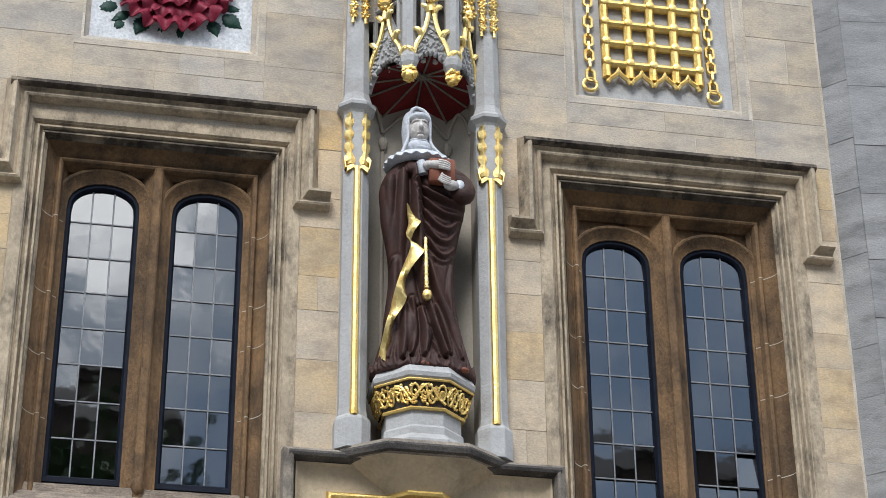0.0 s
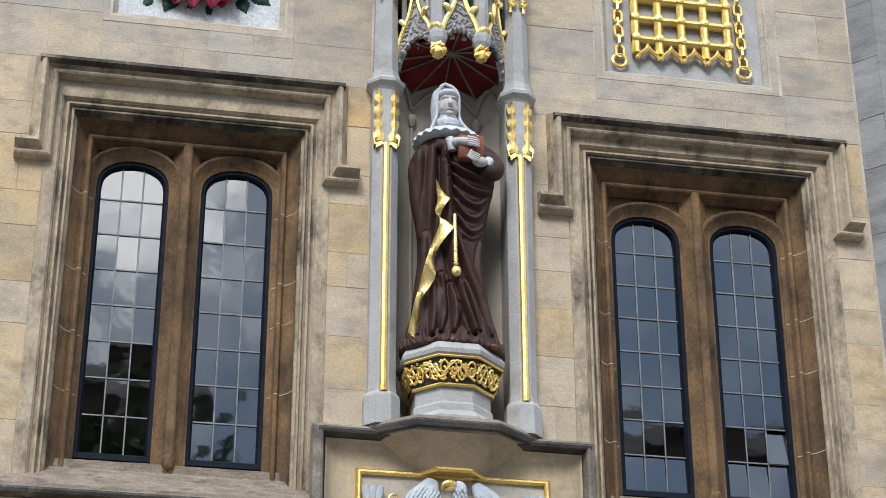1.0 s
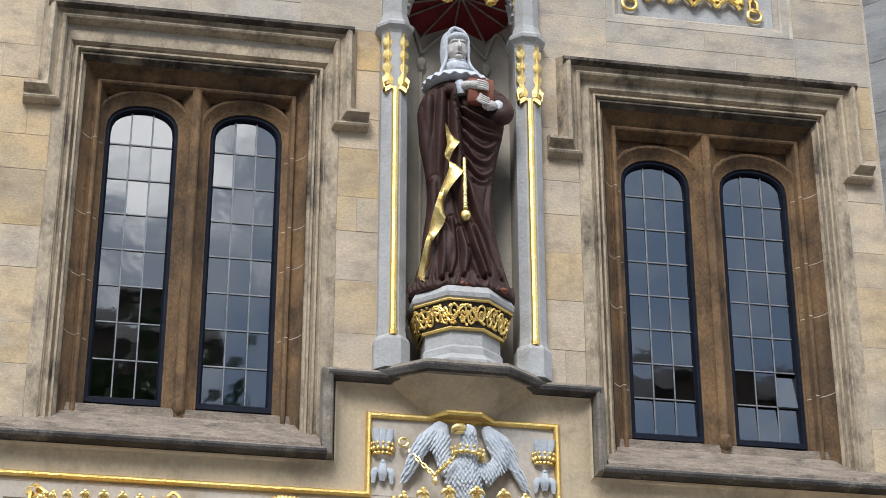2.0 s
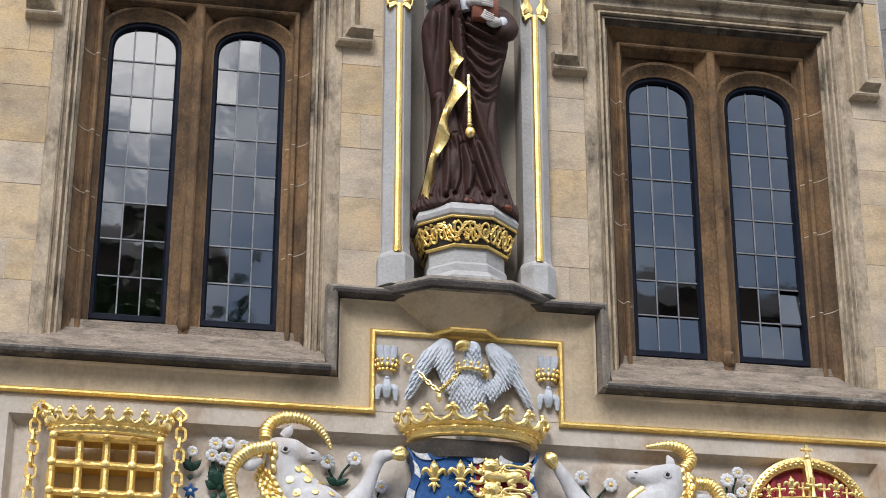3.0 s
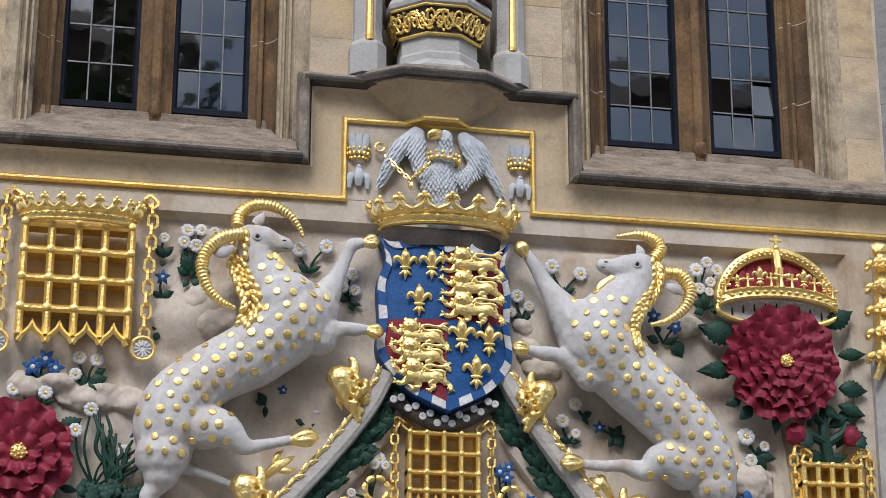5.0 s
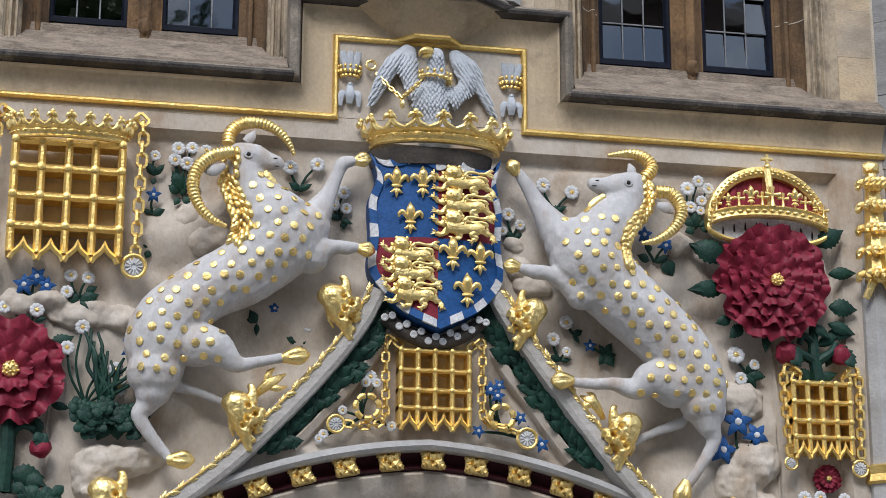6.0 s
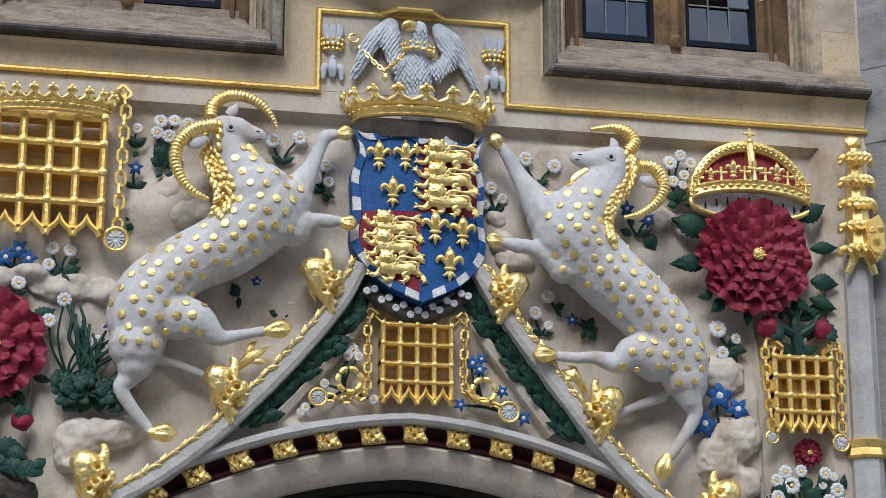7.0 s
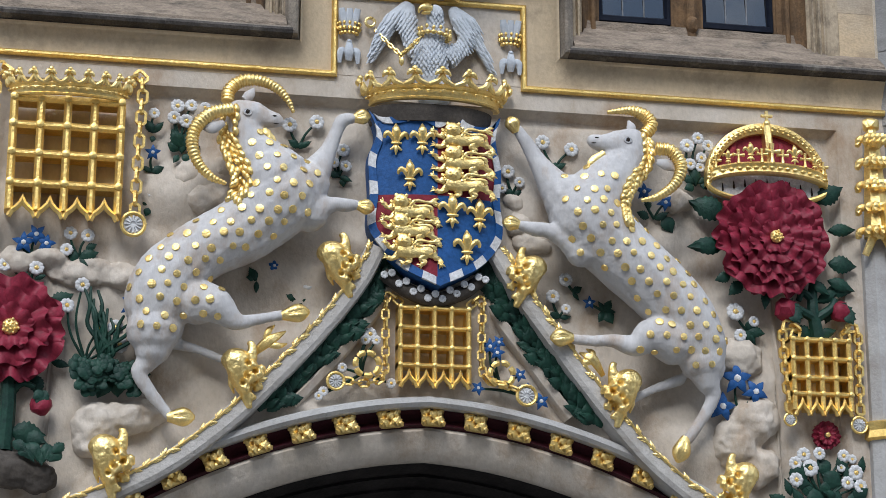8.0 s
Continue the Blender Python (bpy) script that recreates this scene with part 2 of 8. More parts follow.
def plan_sweep(bm, path, prof, closed_prof=True):
    """A moulding along a plan line (x, y). prof: (o, z), o outwards, to the right of the way."""
    n = len(path)
    rings = []
    for i, p in enumerate(path):
        p = Vector(p)
        d1 = (p - Vector(path[i - 1])).normalized() if i else (Vector(path[1]) - p).normalized()
        d2 = (Vector(path[i + 1]) - p).normalized() if i < n - 1 else d1
        n1, n2 = Vector((d1.y, -d1.x)), Vector((d2.y, -d2.x))
        m = (n1 + n2).normalized()
        m = m / max(0.3, m.dot(n1))
        rings.append([(p.x + m.x * o, p.y + m.y * o, z) for o, z in prof])
    loft(bm, rings, cap=closed_prof, closed=closed_prof)


def curve(pts, steps=6):
    """A smooth line through the points (of any length, radii may ride along)."""
    pts = [np.array(p, float) for p in pts]
    ext = [2 * pts[0] - pts[1]] + pts + [2 * pts[-1] - pts[-2]]
    out = []
    for i in range(1, len(ext) - 2):
        p0, p1, p2, p3 = ext[i - 1:i + 3]
        for s in range(steps):
            t = s / steps
            out.append(0.5 * (2 * p1 + (p2 - p0) * t + (2 * p0 - 5 * p1 + 4 * p2 - p3) * t ** 2 + (3 * p1 - p0 - 3 * p2 + p3) * t ** 3))
    out.append(pts[-1])
    return out


def tube(bm, pts, seg=8, flat=1.0, steps=5, rings=0.0, ring_len=0.02):
    """A limb along (x, y, z, radius). flat: depth against breadth. rings: ribs round it, as on a horn."""
    line = curve(pts, steps)
    P = [Vector(p[:3]) for p in line]
    side = None
    out = []
    run = 0.0
    for i, p in enumerate(P):
        d = (P[min(i + 1, len(P) - 1)] - P[max(i - 1, 0)]).normalized()
        u = Vector((0, 1, 0)) - d * d.y
        u = u.normalized() if u.length > 0.05 else (side or Vector((1, 0, 0)))
        side = u
        w = d.cross(u)
        if i:
            run += (p - P[i - 1]).length
        r = max(0.0015, line[i][3])
        if rings:
            r *= 1 + rings * (1 if math.sin(run / ring_len * math.pi) > 0 else -0.3)
        out.append([p + (u * flat * math.cos(k * 2 * math.pi / seg) + w * math.sin(k * 2 * math.pi / seg)) * r for k in range(seg)])
    loft(bm, out)


def blob(bm, c, r, sub=2, rough=0.0):
    got = bmesh.ops.create_icosphere(bm, subdivisions=sub, radius=1)
    for v in got["verts"]:
        k = 1 + (noise.noise(v.co * 2.1 + Vector(c) * 5) * rough if rough else 0)
        v.co = Vector(c) + Vector((v.co.x * r[0], v.co.y * r[1], v.co.z * r[2])) * k


def dome(bm, c, r, h, normal=(0, -1, 0), n=10):
    """A low round stud on a surface."""
    q = Vector(normal).to_track_quat("Z", "Y").to_matrix()
    c = Vector(c)
    rings = [[c + q @ Vector((r * s * math.cos(a * 2 * math.pi / n), r * s * math.sin(a * 2 * math.pi / n), h * z)) for a in range(n)] for s, z in ((1, -0.3), (0.95, 0.6), (0.6, 1.0))]
    loft(bm, rings)


def fused(bm, voxel, rounds=3):
    """One skin over overlapping solids."""
    bmesh.ops.recalc_face_normals(bm, faces=bm.faces[:])
    me = bpy.data.meshes.new("raw")
    bm.to_mesh(me)
    bm.free()
    tmp = new("raw", me)
    mod = tmp.modifiers.new("skin", "REMESH")
    mod.mode, mod.voxel_size = "VOXEL", voxel
    sm = tmp.modifiers.new("soft", "SMOOTH")
    sm.factor, sm.iterations = 0.5, rounds
    got = bpy.data.meshes.new_from_object(tmp.evaluated_get(bpy.context.evaluated_depsgraph_get()))
    out = bmesh.new()
    out.from_mesh(got)
    bpy.data.objects.remove(tmp)
    bpy.data.meshes.remove(me)
    bpy.data.meshes.remove(got)
    return out


def shared(name, mesh, parent, m, label=""):
    """Another piece on the same mesh."""
    ob = new(name, mesh)
    under(ob, parent)
    ob.matrix_basis = m
    return tagged(ob, label)


# ---------------------------------------------------------------- setting: ground, street, facing side
bm = bmesh.new()
bmesh.ops.create_grid(bm, x_segments=4, y_segments=4, size=900)
solid("ground", bm, PAVING, "grey stone paving in front of the gate", kind="structure", smooth=False)
bm = bmesh.new()
box(bm, -300, 300, -12.0, -5.0, -0.3, 0.012)
solid("road", bm, ROAD, "dark asphalt street before the gatehouse", kind="structure", smooth=False)

# ---------------------------------------------------------------- gatehouse wall with its openings
CX = -0.04          # the gate's middle line
WIN = ((-1.97, 0.92, 0.655, 9.40), (1.865, 0.93, 0.645, 9.32))      # middle, half opening, half lights, light's top
Z0, Z1 = 6.95, 9.72  # window opening
wall = thing("wall_front", "honey-coloured limestone ashlar gatehouse wall", "wall", (0, 0.2, 0), kind="structure")
bm = bmesh.new()
TOP = 13.2
X_L, X_R = -6.0, 3.2
NX0, NX1 = -0.46, 0.36  # niche
cuts = [X_L, WIN[0][0] - WIN[0][1], WIN[0][0] + WIN[0][1], NX0 - 0.03, NX1 + 0.03, WIN[1][0] - WIN[1][1], WIN[1][0] + WIN[1][1], X_R]
B0, B1 = 0.0012, 0.46
NA, NB = NX0 - 0.03, NX1 + 0.03
for xa, xb, spans in ((X_L, -2.60, ((Z1, TOP),)), (-2.60, -1.32, ((Z1, 10.49), (11.74, TOP))), (-1.32, NA, ((Z1, TOP),)), (NA, NB, ((10.9, TOP),)), (NB, 1.16, ((Z1, TOP),)), (1.16, 2.48, ((Z1, 10.42), (11.78, TOP))), (2.48, X_R, ((Z1, TOP),))):
    for za, zb in spans:
        box(bm, xa, xb, B0, B1, za, zb)
for i in (0, 2, 4, 6):
    box(bm, cuts[i], cuts[i + 1], B0, B1, Z0, Z1 - 0.002)
for i in (0, 2, 4, 6):
    box(bm, cuts[i], cuts[i + 1], B0, B1, 6.42, Z0 - 0.002)
for i in (1, 5):
    box(bm, cuts[i] + 0.001, cuts[i + 1] - 0.001, B0, B1, 6.42, 6.60)
box(bm, NX0 - 0.028, NX1 + 0.028, B0, B1, 6.42, 7.26)
part("backing", bm, MORTAR, wall, "pale lime mortar joints", smooth=False)


def arch_z(x):
    a = abs(x - CX)
    return 4.24 - 0.05 * a - 0.13 * a * a


ARCH = [(CX - 2.75, 0.0), (CX - 2.75, 2.3), (CX - 2.62, 2.85)] + [(CX - 2.4 + 4.8 * i / 40, arch_z(CX - 2.4 + 4.8 * i / 40)) for i in range(41)] + [(CX + 2.62, 2.85), (CX + 2.75, 2.3), (CX + 2.75, 0.0)]

# the carved field over the arch: an uneven ground, cut to the arch
PX0, PX1, PZ1 = -3.02, 2.80, 6.20


def field(x, z):
    """How far the carved ground stands back or forward."""
    y = 0.075 + 0.03 * noise.noise(Vector((x * 2.3, 0, z * 2.3))) + 0.016 * noise.noise(Vector((x * 7, 3, z * 7)))
    k = max(0.0, noise.noise(Vector((x * 1.7 + 9, 5, z * 1.9))) - 0.12)
    y -= 0.16 * k
    edge = min(x - PX0, PX1 - x, PZ1 - z)
    return min(y, 0.10) if edge > 0.06 else 0.08


bm = bmesh.new()
nx, nz = 150, 66
cols = []
for i in range(nx + 1):
    x = PX0 + (PX1 - PX0) * i / nx
    lo = max(1.5, arch_z(x) - 0.03) if abs(x - CX) < 2.4 else 2.2
    cols.append([bm.verts.new((x, field(x, lo + (PZ1 - lo) * j / nz), lo + (PZ1 - lo) * j / nz)) for j in range(nz + 1)])
for a, b in zip(cols, cols[1:]):
    for j in range(nz):
        bm.faces.new((a[j], b[j], b[j + 1], a[j + 1]))
solid("relief_panel", bm, GROUND, "greyish buff carved stone ground above the arch", "carved panel", kind="structure", angle=1.2)

bm = bmesh.new()    # fascia round the field, with a chamfered inner edge
FAS = [(PX0, 2.2), (PX0, PZ1), (PX1, PZ1), (PX1, 2.2)]
sweep(bm, FAS, [(0.045, 0.0), (0.23, 0.0), (0.23, -0.3), (-0.02, -0.3), (-0.02, -0.085), (0.0, -0.075)])
solid("trim_fascia", bm, GROUND, "plain grey-buff painted stone border", kind="structure", smooth=False)
bm = bmesh.new()    # wall round the gate below
box(bm, -6, PX0 - 0.232, 0.0, 0.46, 0, 6.42)
box(bm, PX1 + 0.232, 3.2, 0.0, 0.46, 0, 6.42)
box(bm, PX0 - 0.23, CX - 2.8, 0.02, 0.46, 0, 2.195)
box(bm, CX + 2.8, PX1 + 0.23, 0.02, 0.46, 0, 2.195)
solid("wall_lower", bm, GROUND, "grey stone wall beside the gate arch", kind="structure", smooth=False)

# mouldings of the arch
bm = bmesh.new()
sweep(bm, ARCH, [(0.0, -0.10), (0.0, 0.03), (-0.012, 0.06), (-0.045, 0.07), (-0.07, 0.05), (-0.08, -0.02), (-0.08, -0.10)])
arch_label = thing("gate_arch", "four-centred stone gate arch with painted mouldings", "arch", (CX, 0, 0), kind="structure")
part("label_moulding", bm, GREY, arch_label, "light grey painted roll")
bm = bmesh.new()
sweep(bm, ARCH, [(-0.081, -0.12), (-0.081, 0.0), (-0.10, -0.045), (-0.13, -0.07), (-0.155, -0.055), (-0.175, -0.02), (-0.19, -0.05), (-0.19, -0.2)])
part("hollow_moulding", bm, MAROON, arch_label, "dark maroon painted hollow")
bm = bmesh.new()
sweep(bm, ARCH, [(-0.192, -0.3), (-0.192, -0.05), (-0.215, -0.035), (-0.30, -0.075), (-0.385, -0.13), (-0.40, -0.16), (-0.40, -0.40)])
part("chamfer", bm, GROUND, arch_label, "buff stone chamfer")
# shade of the doorway is put into the colour of these inner mouldings
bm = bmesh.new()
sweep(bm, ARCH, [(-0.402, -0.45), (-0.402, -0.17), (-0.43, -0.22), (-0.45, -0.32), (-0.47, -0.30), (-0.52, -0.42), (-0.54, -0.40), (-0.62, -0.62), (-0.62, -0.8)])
part("inner_order", bm, ARCH_SHADE, arch_label, "inner mouldings with the arch's shade in their colour")
bm = bmesh.new()
for k in range(12):
    x = -2.5 + 5.0 * k / 12 + CX
    box(bm, x, x + 0.405, 0.82, 0.9, 0.0, 4.0, 0.012)
for z in (0.3, 1.4, 2.5, 3.4):
    box(bm, -2.5, 2.4, 0.78, 0.83, z, z + 0.14, 0.01)
solid("door_1", bm, DARK, "dark oak boarded gate doors within the arch", kind="structure", smooth=False)

# gold square flowers in the arch hollow
flowers = thing("arch_bosses", "gilded square carved flowers set along the arch hollow", "boss", (CX, 0, 4.0), kind="structure")
bm = bmesh.new()
for sx in (-1, 1):
    for sz in (-1, 1):
        blob(bm, (sx * 0.026, -0.012, sz * 0.024), (0.030, 0.026, 0.028), 1, 0.5)
        blob(bm, (sx * 0.044, -0.01, sz * 0.038), (0.017, 0.02, 0.016), 1, 0.5)
blob(bm, (0, -0.035, 0), (0.022, 0.02, 0.02), 1, 0.4)
box(bm, -0.052, 0.052, -0.015, 0.02, -0.046, 0.046, 0.01)
bmesh.ops.scale(bm, vec=(1.38, 1.2, 1.3), verts=bm.verts[:])
boss = link_mesh("arch_boss", bm, PALE_GOLD)
bossmesh = boss.data
under(boss, flowers)
xs, run = [], 0.0
for i in range(2000):
    a = CX - 2.38 + 4.76 * i / 2000
    b = a + 4.76 / 2000
    run += math.hypot(b - a, arch_z(b) - arch_z(a))
    if run > 0.298 or i == 70:
        run = 0.0
        xs.append(a)
for k, x in enumerate(xs):
    t = math.atan2(arch_z(x + 0.05) - arch_z(x - 0.05), 0.1)
    m = Matrix.Translation((x + 0.13 * math.sin(t), -0.0, arch_z(x) - 0.135 * math.cos(t))) @ Matrix.Rotation(-t, 4, "Y") @ Matrix.Rotation(radians(-25), 4, "X")
    if k == 0:
        boss.matrix_basis = m
    else:
        shared("arch_boss", bossmesh, flowers, m)

# ---------------------------------------------------------------- string course, stepping up under the niche
LZ, HZ, SX0, SX1 = 6.66, 7.235, -0.99, 0.90
STR = [(X_L, LZ), (SX0, LZ), (SX0, HZ), (SX1, HZ), (SX1, LZ), (3.2, LZ)]
bm = bmesh.new()
sweep(bm, STR, [(0.0, 0.138), (0.03, 0.11), (0.045, -0.02), (-0.06, -0.02), (-0.055, 0.05), (-0.040, 0.09), (-0.032, 0.138), (-0.016, 0.146)])
course = thing("trim_string_course", "dark-edged moulded stone string course stepping up beneath the niche", "string course", (0, 0, 6.66), kind="structure")
part("drip_moulding", bm, COURSE, course, "weathered drip moulding", angle=0.5)
# dark edge on the level runs only, round lip and underside
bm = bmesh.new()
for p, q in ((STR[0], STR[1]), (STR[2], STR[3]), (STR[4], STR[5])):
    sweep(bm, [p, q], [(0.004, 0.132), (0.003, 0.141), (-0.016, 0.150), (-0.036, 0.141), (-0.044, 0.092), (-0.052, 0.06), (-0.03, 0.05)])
part("drip_edge", bm, DRIP, course, "dark grey drip edge", angle=0.5)
bm = bmesh.new()
sweep(bm, STR, [(-0.058, -0.05), (-0.056, 0.075), (-0.075, 0.052), (-0.11, 0.028), (-0.16, 0.010), (-0.215, 0.0024), (-0.215, -0.05)])
part("cavetto", bm, HOLLOW, course, "buff stone hollow below the drip", angle=0.9)
bm = bmesh.new()
sweep(bm, [(X_L, 6.53), (-0.86, 6.53), (-0.86, 7.1), (0.77, 7.1), (0.77, 6.53), (3.2, 6.53)], [(-0.0, 0.002), (-0.0, -0.04), (-0.17, -0.04), (-0.17, 0.002)])
part("frieze", bm, HOLLOW, course, "plain buff stone band", smooth=False)

# semi-octagonal shelf carrying the statue's pedestal
bm = bmesh.new()
SHELF = [(-0.56, 0.0), (-0.30, -0.19), (0.17, -0.19), (0.44, 0.0)]
plan_sweep(bm, SHELF, [(-0.3, 7.30), (0.13, 7.29), (0.145, 7.255), (0.135, 7.22), (0.10, 7.205), (-0.3, 7.205)])
corbel = thing("niche_corbel", "stone corbel shelf under the niche with dark drip edge", "corbel", (CX, 0, 7.0), kind="structure")
part("shelf", bm, COURSE, corbel, "weathered shelf", angle=0.5)
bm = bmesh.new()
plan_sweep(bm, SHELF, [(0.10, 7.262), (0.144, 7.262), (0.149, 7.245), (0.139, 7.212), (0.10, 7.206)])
part("shelf_edge", bm, DRIP, corbel, "dark grey shelf edge", angle=0.5)
bm = bmesh.new()
rings = []
for s, z in ((1.26, 7.206), (1.16, 7.185), (0.94, 7.14), (0.70, 7.08), (0.53, 7.02), (0.46, 6.98), (0.40, 6.975)):
    rings.append([(-0.06 + (x + 0.06) * s, 0.02 + (y - 0.02) * s * 1.05, z) for x, y in [(-0.56, 0.12)] + SHELF + [(0.44, 0.12)]])
loft(bm, rings)
part("bracket", bm, HOLLOW, corbel, "buff moulded bracket", angle=0.5)
tops = [(-0.29, 0.0), (-0.17, -0.115), (0.06, -0.115), (0.17, 0.0)]
bm = bmesh.new()
plan_sweep(bm, tops, [(-0.05, 7.0), (0.012, 7.0), (0.018, 6.985), (0.012, 6.968), (-0.05, 6.968)])
part("gilt_edge", bm, GOLD, corbel, "gilded lower edge")

bm = bmesh.new()
box(bm, -0.70, 0.61, -0.003, 0.03, 6.405, 6.985)
part("badge_panel", bm, GROUND, course, "plain grey-buff panel behind the eagle", smooth=False)

# gilded roll framing the carvings
bm = bmesh.new()
sweep(bm, [(X_L, 6.405), (-0.695, 6.405), (-0.695, 6.975), (0.605, 6.975), (0.605, 6.39), (3.2, 6.39)], [(0.022 * math.cos(a), 0.012 + 0.026 * math.sin(a)) for a in [k * math.pi / 5 for k in range(10)]])
solid("trim_gilded_roll", bm, GOLD, "gilded stone roll moulding round the carvings", kind="structure")

# ---------------------------------------------------------------- windows
# panes re-set out of true: window, right light, row, column
LEAN = {(1, False, 0): 0.05, (1, True, 0): 0.05, (1, True, 1, 2): 0.16, (1, True, 0, 1): 0.05, (0, False, 2): -0.012, (0, True, 5, 0): 0.03}


def light_top(cx, hw, spring, rise, n=12):
    """The low round head of one window light, left to right."""
    return [(cx - hw * math.cos(math.pi * i / n), spring + rise * math.sin(math.pi * i / n) ** 0.8) for i in range(n + 1)]


JP = [(-0.112, -0.06), (-0.118, -0.085), (-0.135, -0.12), (-0.16, -0.15), (-0.185, -0.172), (-0.192, -0.172), (-0.194, -0.155), (-0.203, -0.140), (-0.216, -0.137), (-0.228, -0.145), (-0.234, -0.165), (-0.238, -0.21), (-0.268, -0.235), (-0.268, -0.36), (-0.112, -0.36)]
for wi, (wx, ho, hl, ztop) in enumerate(WIN):
    win = thing("window_%d" % (wi + 1), "two-light stone mullioned window with leaded panes in dark iron frames", "window", (wx, 0.2, Z0), kind="structure")
    path = [(wx - ho, Z0 - 0.22), (wx - ho, Z1), (wx + ho, Z1), (wx + ho, Z0 - 0.22)]
    bm = bmesh.new()
    sweep(bm, path, [(0.10, -0.01), (0.10, 0.006), (0.012, 0.014), (0.002, 0.0), (-0.008, -0.022), (-0.022, -0.026), (-0.026, 0.0), (-0.042, 0.004), (-0.048, -0.035), (-0.062, -0.045), (-0.066, -0.018), (-0.080, -0.016), (-0.086, -0.06), (-0.11, -0.075), (-0.11, -0.2), (0.10, -0.2)])
    part("outer_moulding", bm, HOOD, win, "weathered buff outer mouldings", angle=0.4)
    bm = bmesh.new()
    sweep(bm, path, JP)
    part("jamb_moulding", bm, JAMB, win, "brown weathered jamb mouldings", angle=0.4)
    rnd = random.Random(30 + wi)
    for d in (-1, 1):
        for z in (7.48, 8.02, 8.47, 9.05):
            z += rnd.uniform(-0.09, 0.09)
            bm = bmesh.new()
            tilt = rnd.uniform(-0.03, 0.03)
            loft(bm, [[(wx + d * (ho + u + 0.0015 * (u < -0.2)), -v - 0.0025, z + h + tilt * (u + 0.2)) for u, v in JP[:-2]] + [(wx + d * (ho - 0.268), 0.34, z + h), (wx + d * (ho - 0.112), 0.34, z + h)] for h in (0, 0.006)])
            part("jamb_joint", bm, MORTAR, win, "pale mortar joint", smooth=False)
    # mullion
    bm = bmesh.new()
    mw = 0.105
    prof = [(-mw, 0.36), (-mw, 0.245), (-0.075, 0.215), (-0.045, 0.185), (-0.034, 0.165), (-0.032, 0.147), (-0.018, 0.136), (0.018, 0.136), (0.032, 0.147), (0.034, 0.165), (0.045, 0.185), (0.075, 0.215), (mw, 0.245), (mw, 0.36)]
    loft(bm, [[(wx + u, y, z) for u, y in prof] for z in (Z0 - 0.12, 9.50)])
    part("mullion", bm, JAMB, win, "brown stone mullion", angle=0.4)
    bm = bmesh.new()
    blob(bm, (wx, 0.155, Z0 + 0.06), (0.045, 0.05, 0.075), 2, 0.3)
    part("mullion_stop", bm, JAMB, win)
    # head with the two low arches cut out
    lights = [(wx - mw - (ho - 0.27 - mw) / 2, (ho - 0.27 - mw) / 2), (wx + mw + (ho - 0.27 - mw) / 2, (ho - 0.27 - mw) / 2)]
    spring, rise = ztop - 0.23, 0.23
    bm = bmesh.new()
    for cx, hw in lights:
        top = light_top(cx, hw, spring, rise)
        for (xa, za), (xb, zb) in zip(top, top[1:]):
            prism(bm, [(xa, za), (xb, zb), (xb, 9.62), (xa, 9.62)], 0.262, 0.36)
    part("head", bm, JAMB, win, "brown stone head", smooth=False)
    for cx, hw in lights:
        bm = bmesh.new()
        pth = [(cx - hw, 7.0)] + light_top(cx, hw, spring, rise) + [(cx + hw, 7.0)]
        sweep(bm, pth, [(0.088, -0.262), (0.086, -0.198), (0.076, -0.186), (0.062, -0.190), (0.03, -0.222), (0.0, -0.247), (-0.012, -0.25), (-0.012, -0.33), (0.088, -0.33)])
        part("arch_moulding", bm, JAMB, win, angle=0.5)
        # iron frame
        bm = bmesh.new()
        fr = [(cx - hw + 0.01, 7.06), (cx - hw + 0.01, spring)] + light_top(cx, hw - 0.01, spring, rise - 0.012)[1:-1] + [(cx + hw - 0.01, spring), (cx + hw - 0.01, 7.06)]
        sweep(bm, fr, [(0.012, -0.262), (0.012, -0.33), (-0.04, -0.33), (-0.04, -0.285), (-0.026, -0.265)], closed_path=True)
        frame_ob = part("iron_frame", bm, IRON, win, "dark blue-black iron frame", angle=0.5)
        # panes, each a little out of true
        px0, px1 = cx - hw + 0.042, cx + hw - 0.042
        rows, z_low = 8, 7.10
        dz = (ztop - 0.04 - z_low) / rows
        fr_top = light_top(cx, hw - 0.04, spring, rise - 0.04, 24)

        def top_at(x):
            for (xa, za), (xb, zb) in zip(fr_top, fr_top[1:]):
                if xa <= x <= xb:
                    return za + (zb - za) * (x - xa) / max(1e-6, xb - xa)
            return spring
        for r in range(rows):
            for c in range(3):
                a, b = px0 + (px1 - px0) * c / 3, px0 + (px1 - px0) * (c + 1) / 3
                zl, zh = z_low + dz * r, z_low + dz * (r + 1)
                xsn = [a + (b - a) * k / 6 for k in range(7)]
                upper = [(x, max(zl + 0.004, min(zh, top_at(x)))) for x in xsn]
                bm = bmesh.new()
                mid = ((a + b) / 2, (zl + zh) / 2)
                tx, tz = random.gauss(0, 0.004), random.gauss(0, 0.005) + LEAN.get((wi, cx > wx, r), 0.0) + LEAN.get((wi, cx > wx, r, c), 0.0)
                vs = [bm.verts.new((x, 0.302 + tx * (x - mid[0]) + tz * (z - mid[1]), z)) for x, z in [(a, zl), (b, zl)] + upper[::-1]]
                bm.faces.new(vs)
                part("pane", bm, GLASS, win, smooth=False)
        bm = bmesh.new()
        for c in (1, 2):
            x = px0 + (px1 - px0) * c / 3
            box(bm, x - 0.006, x + 0.006, 0.293, 0.299, z_low - 0.03, top_at(x) + 0.01, 0.002)
        for r in range(1, rows):
            z = z_low + dz * r
            inset = 0.0
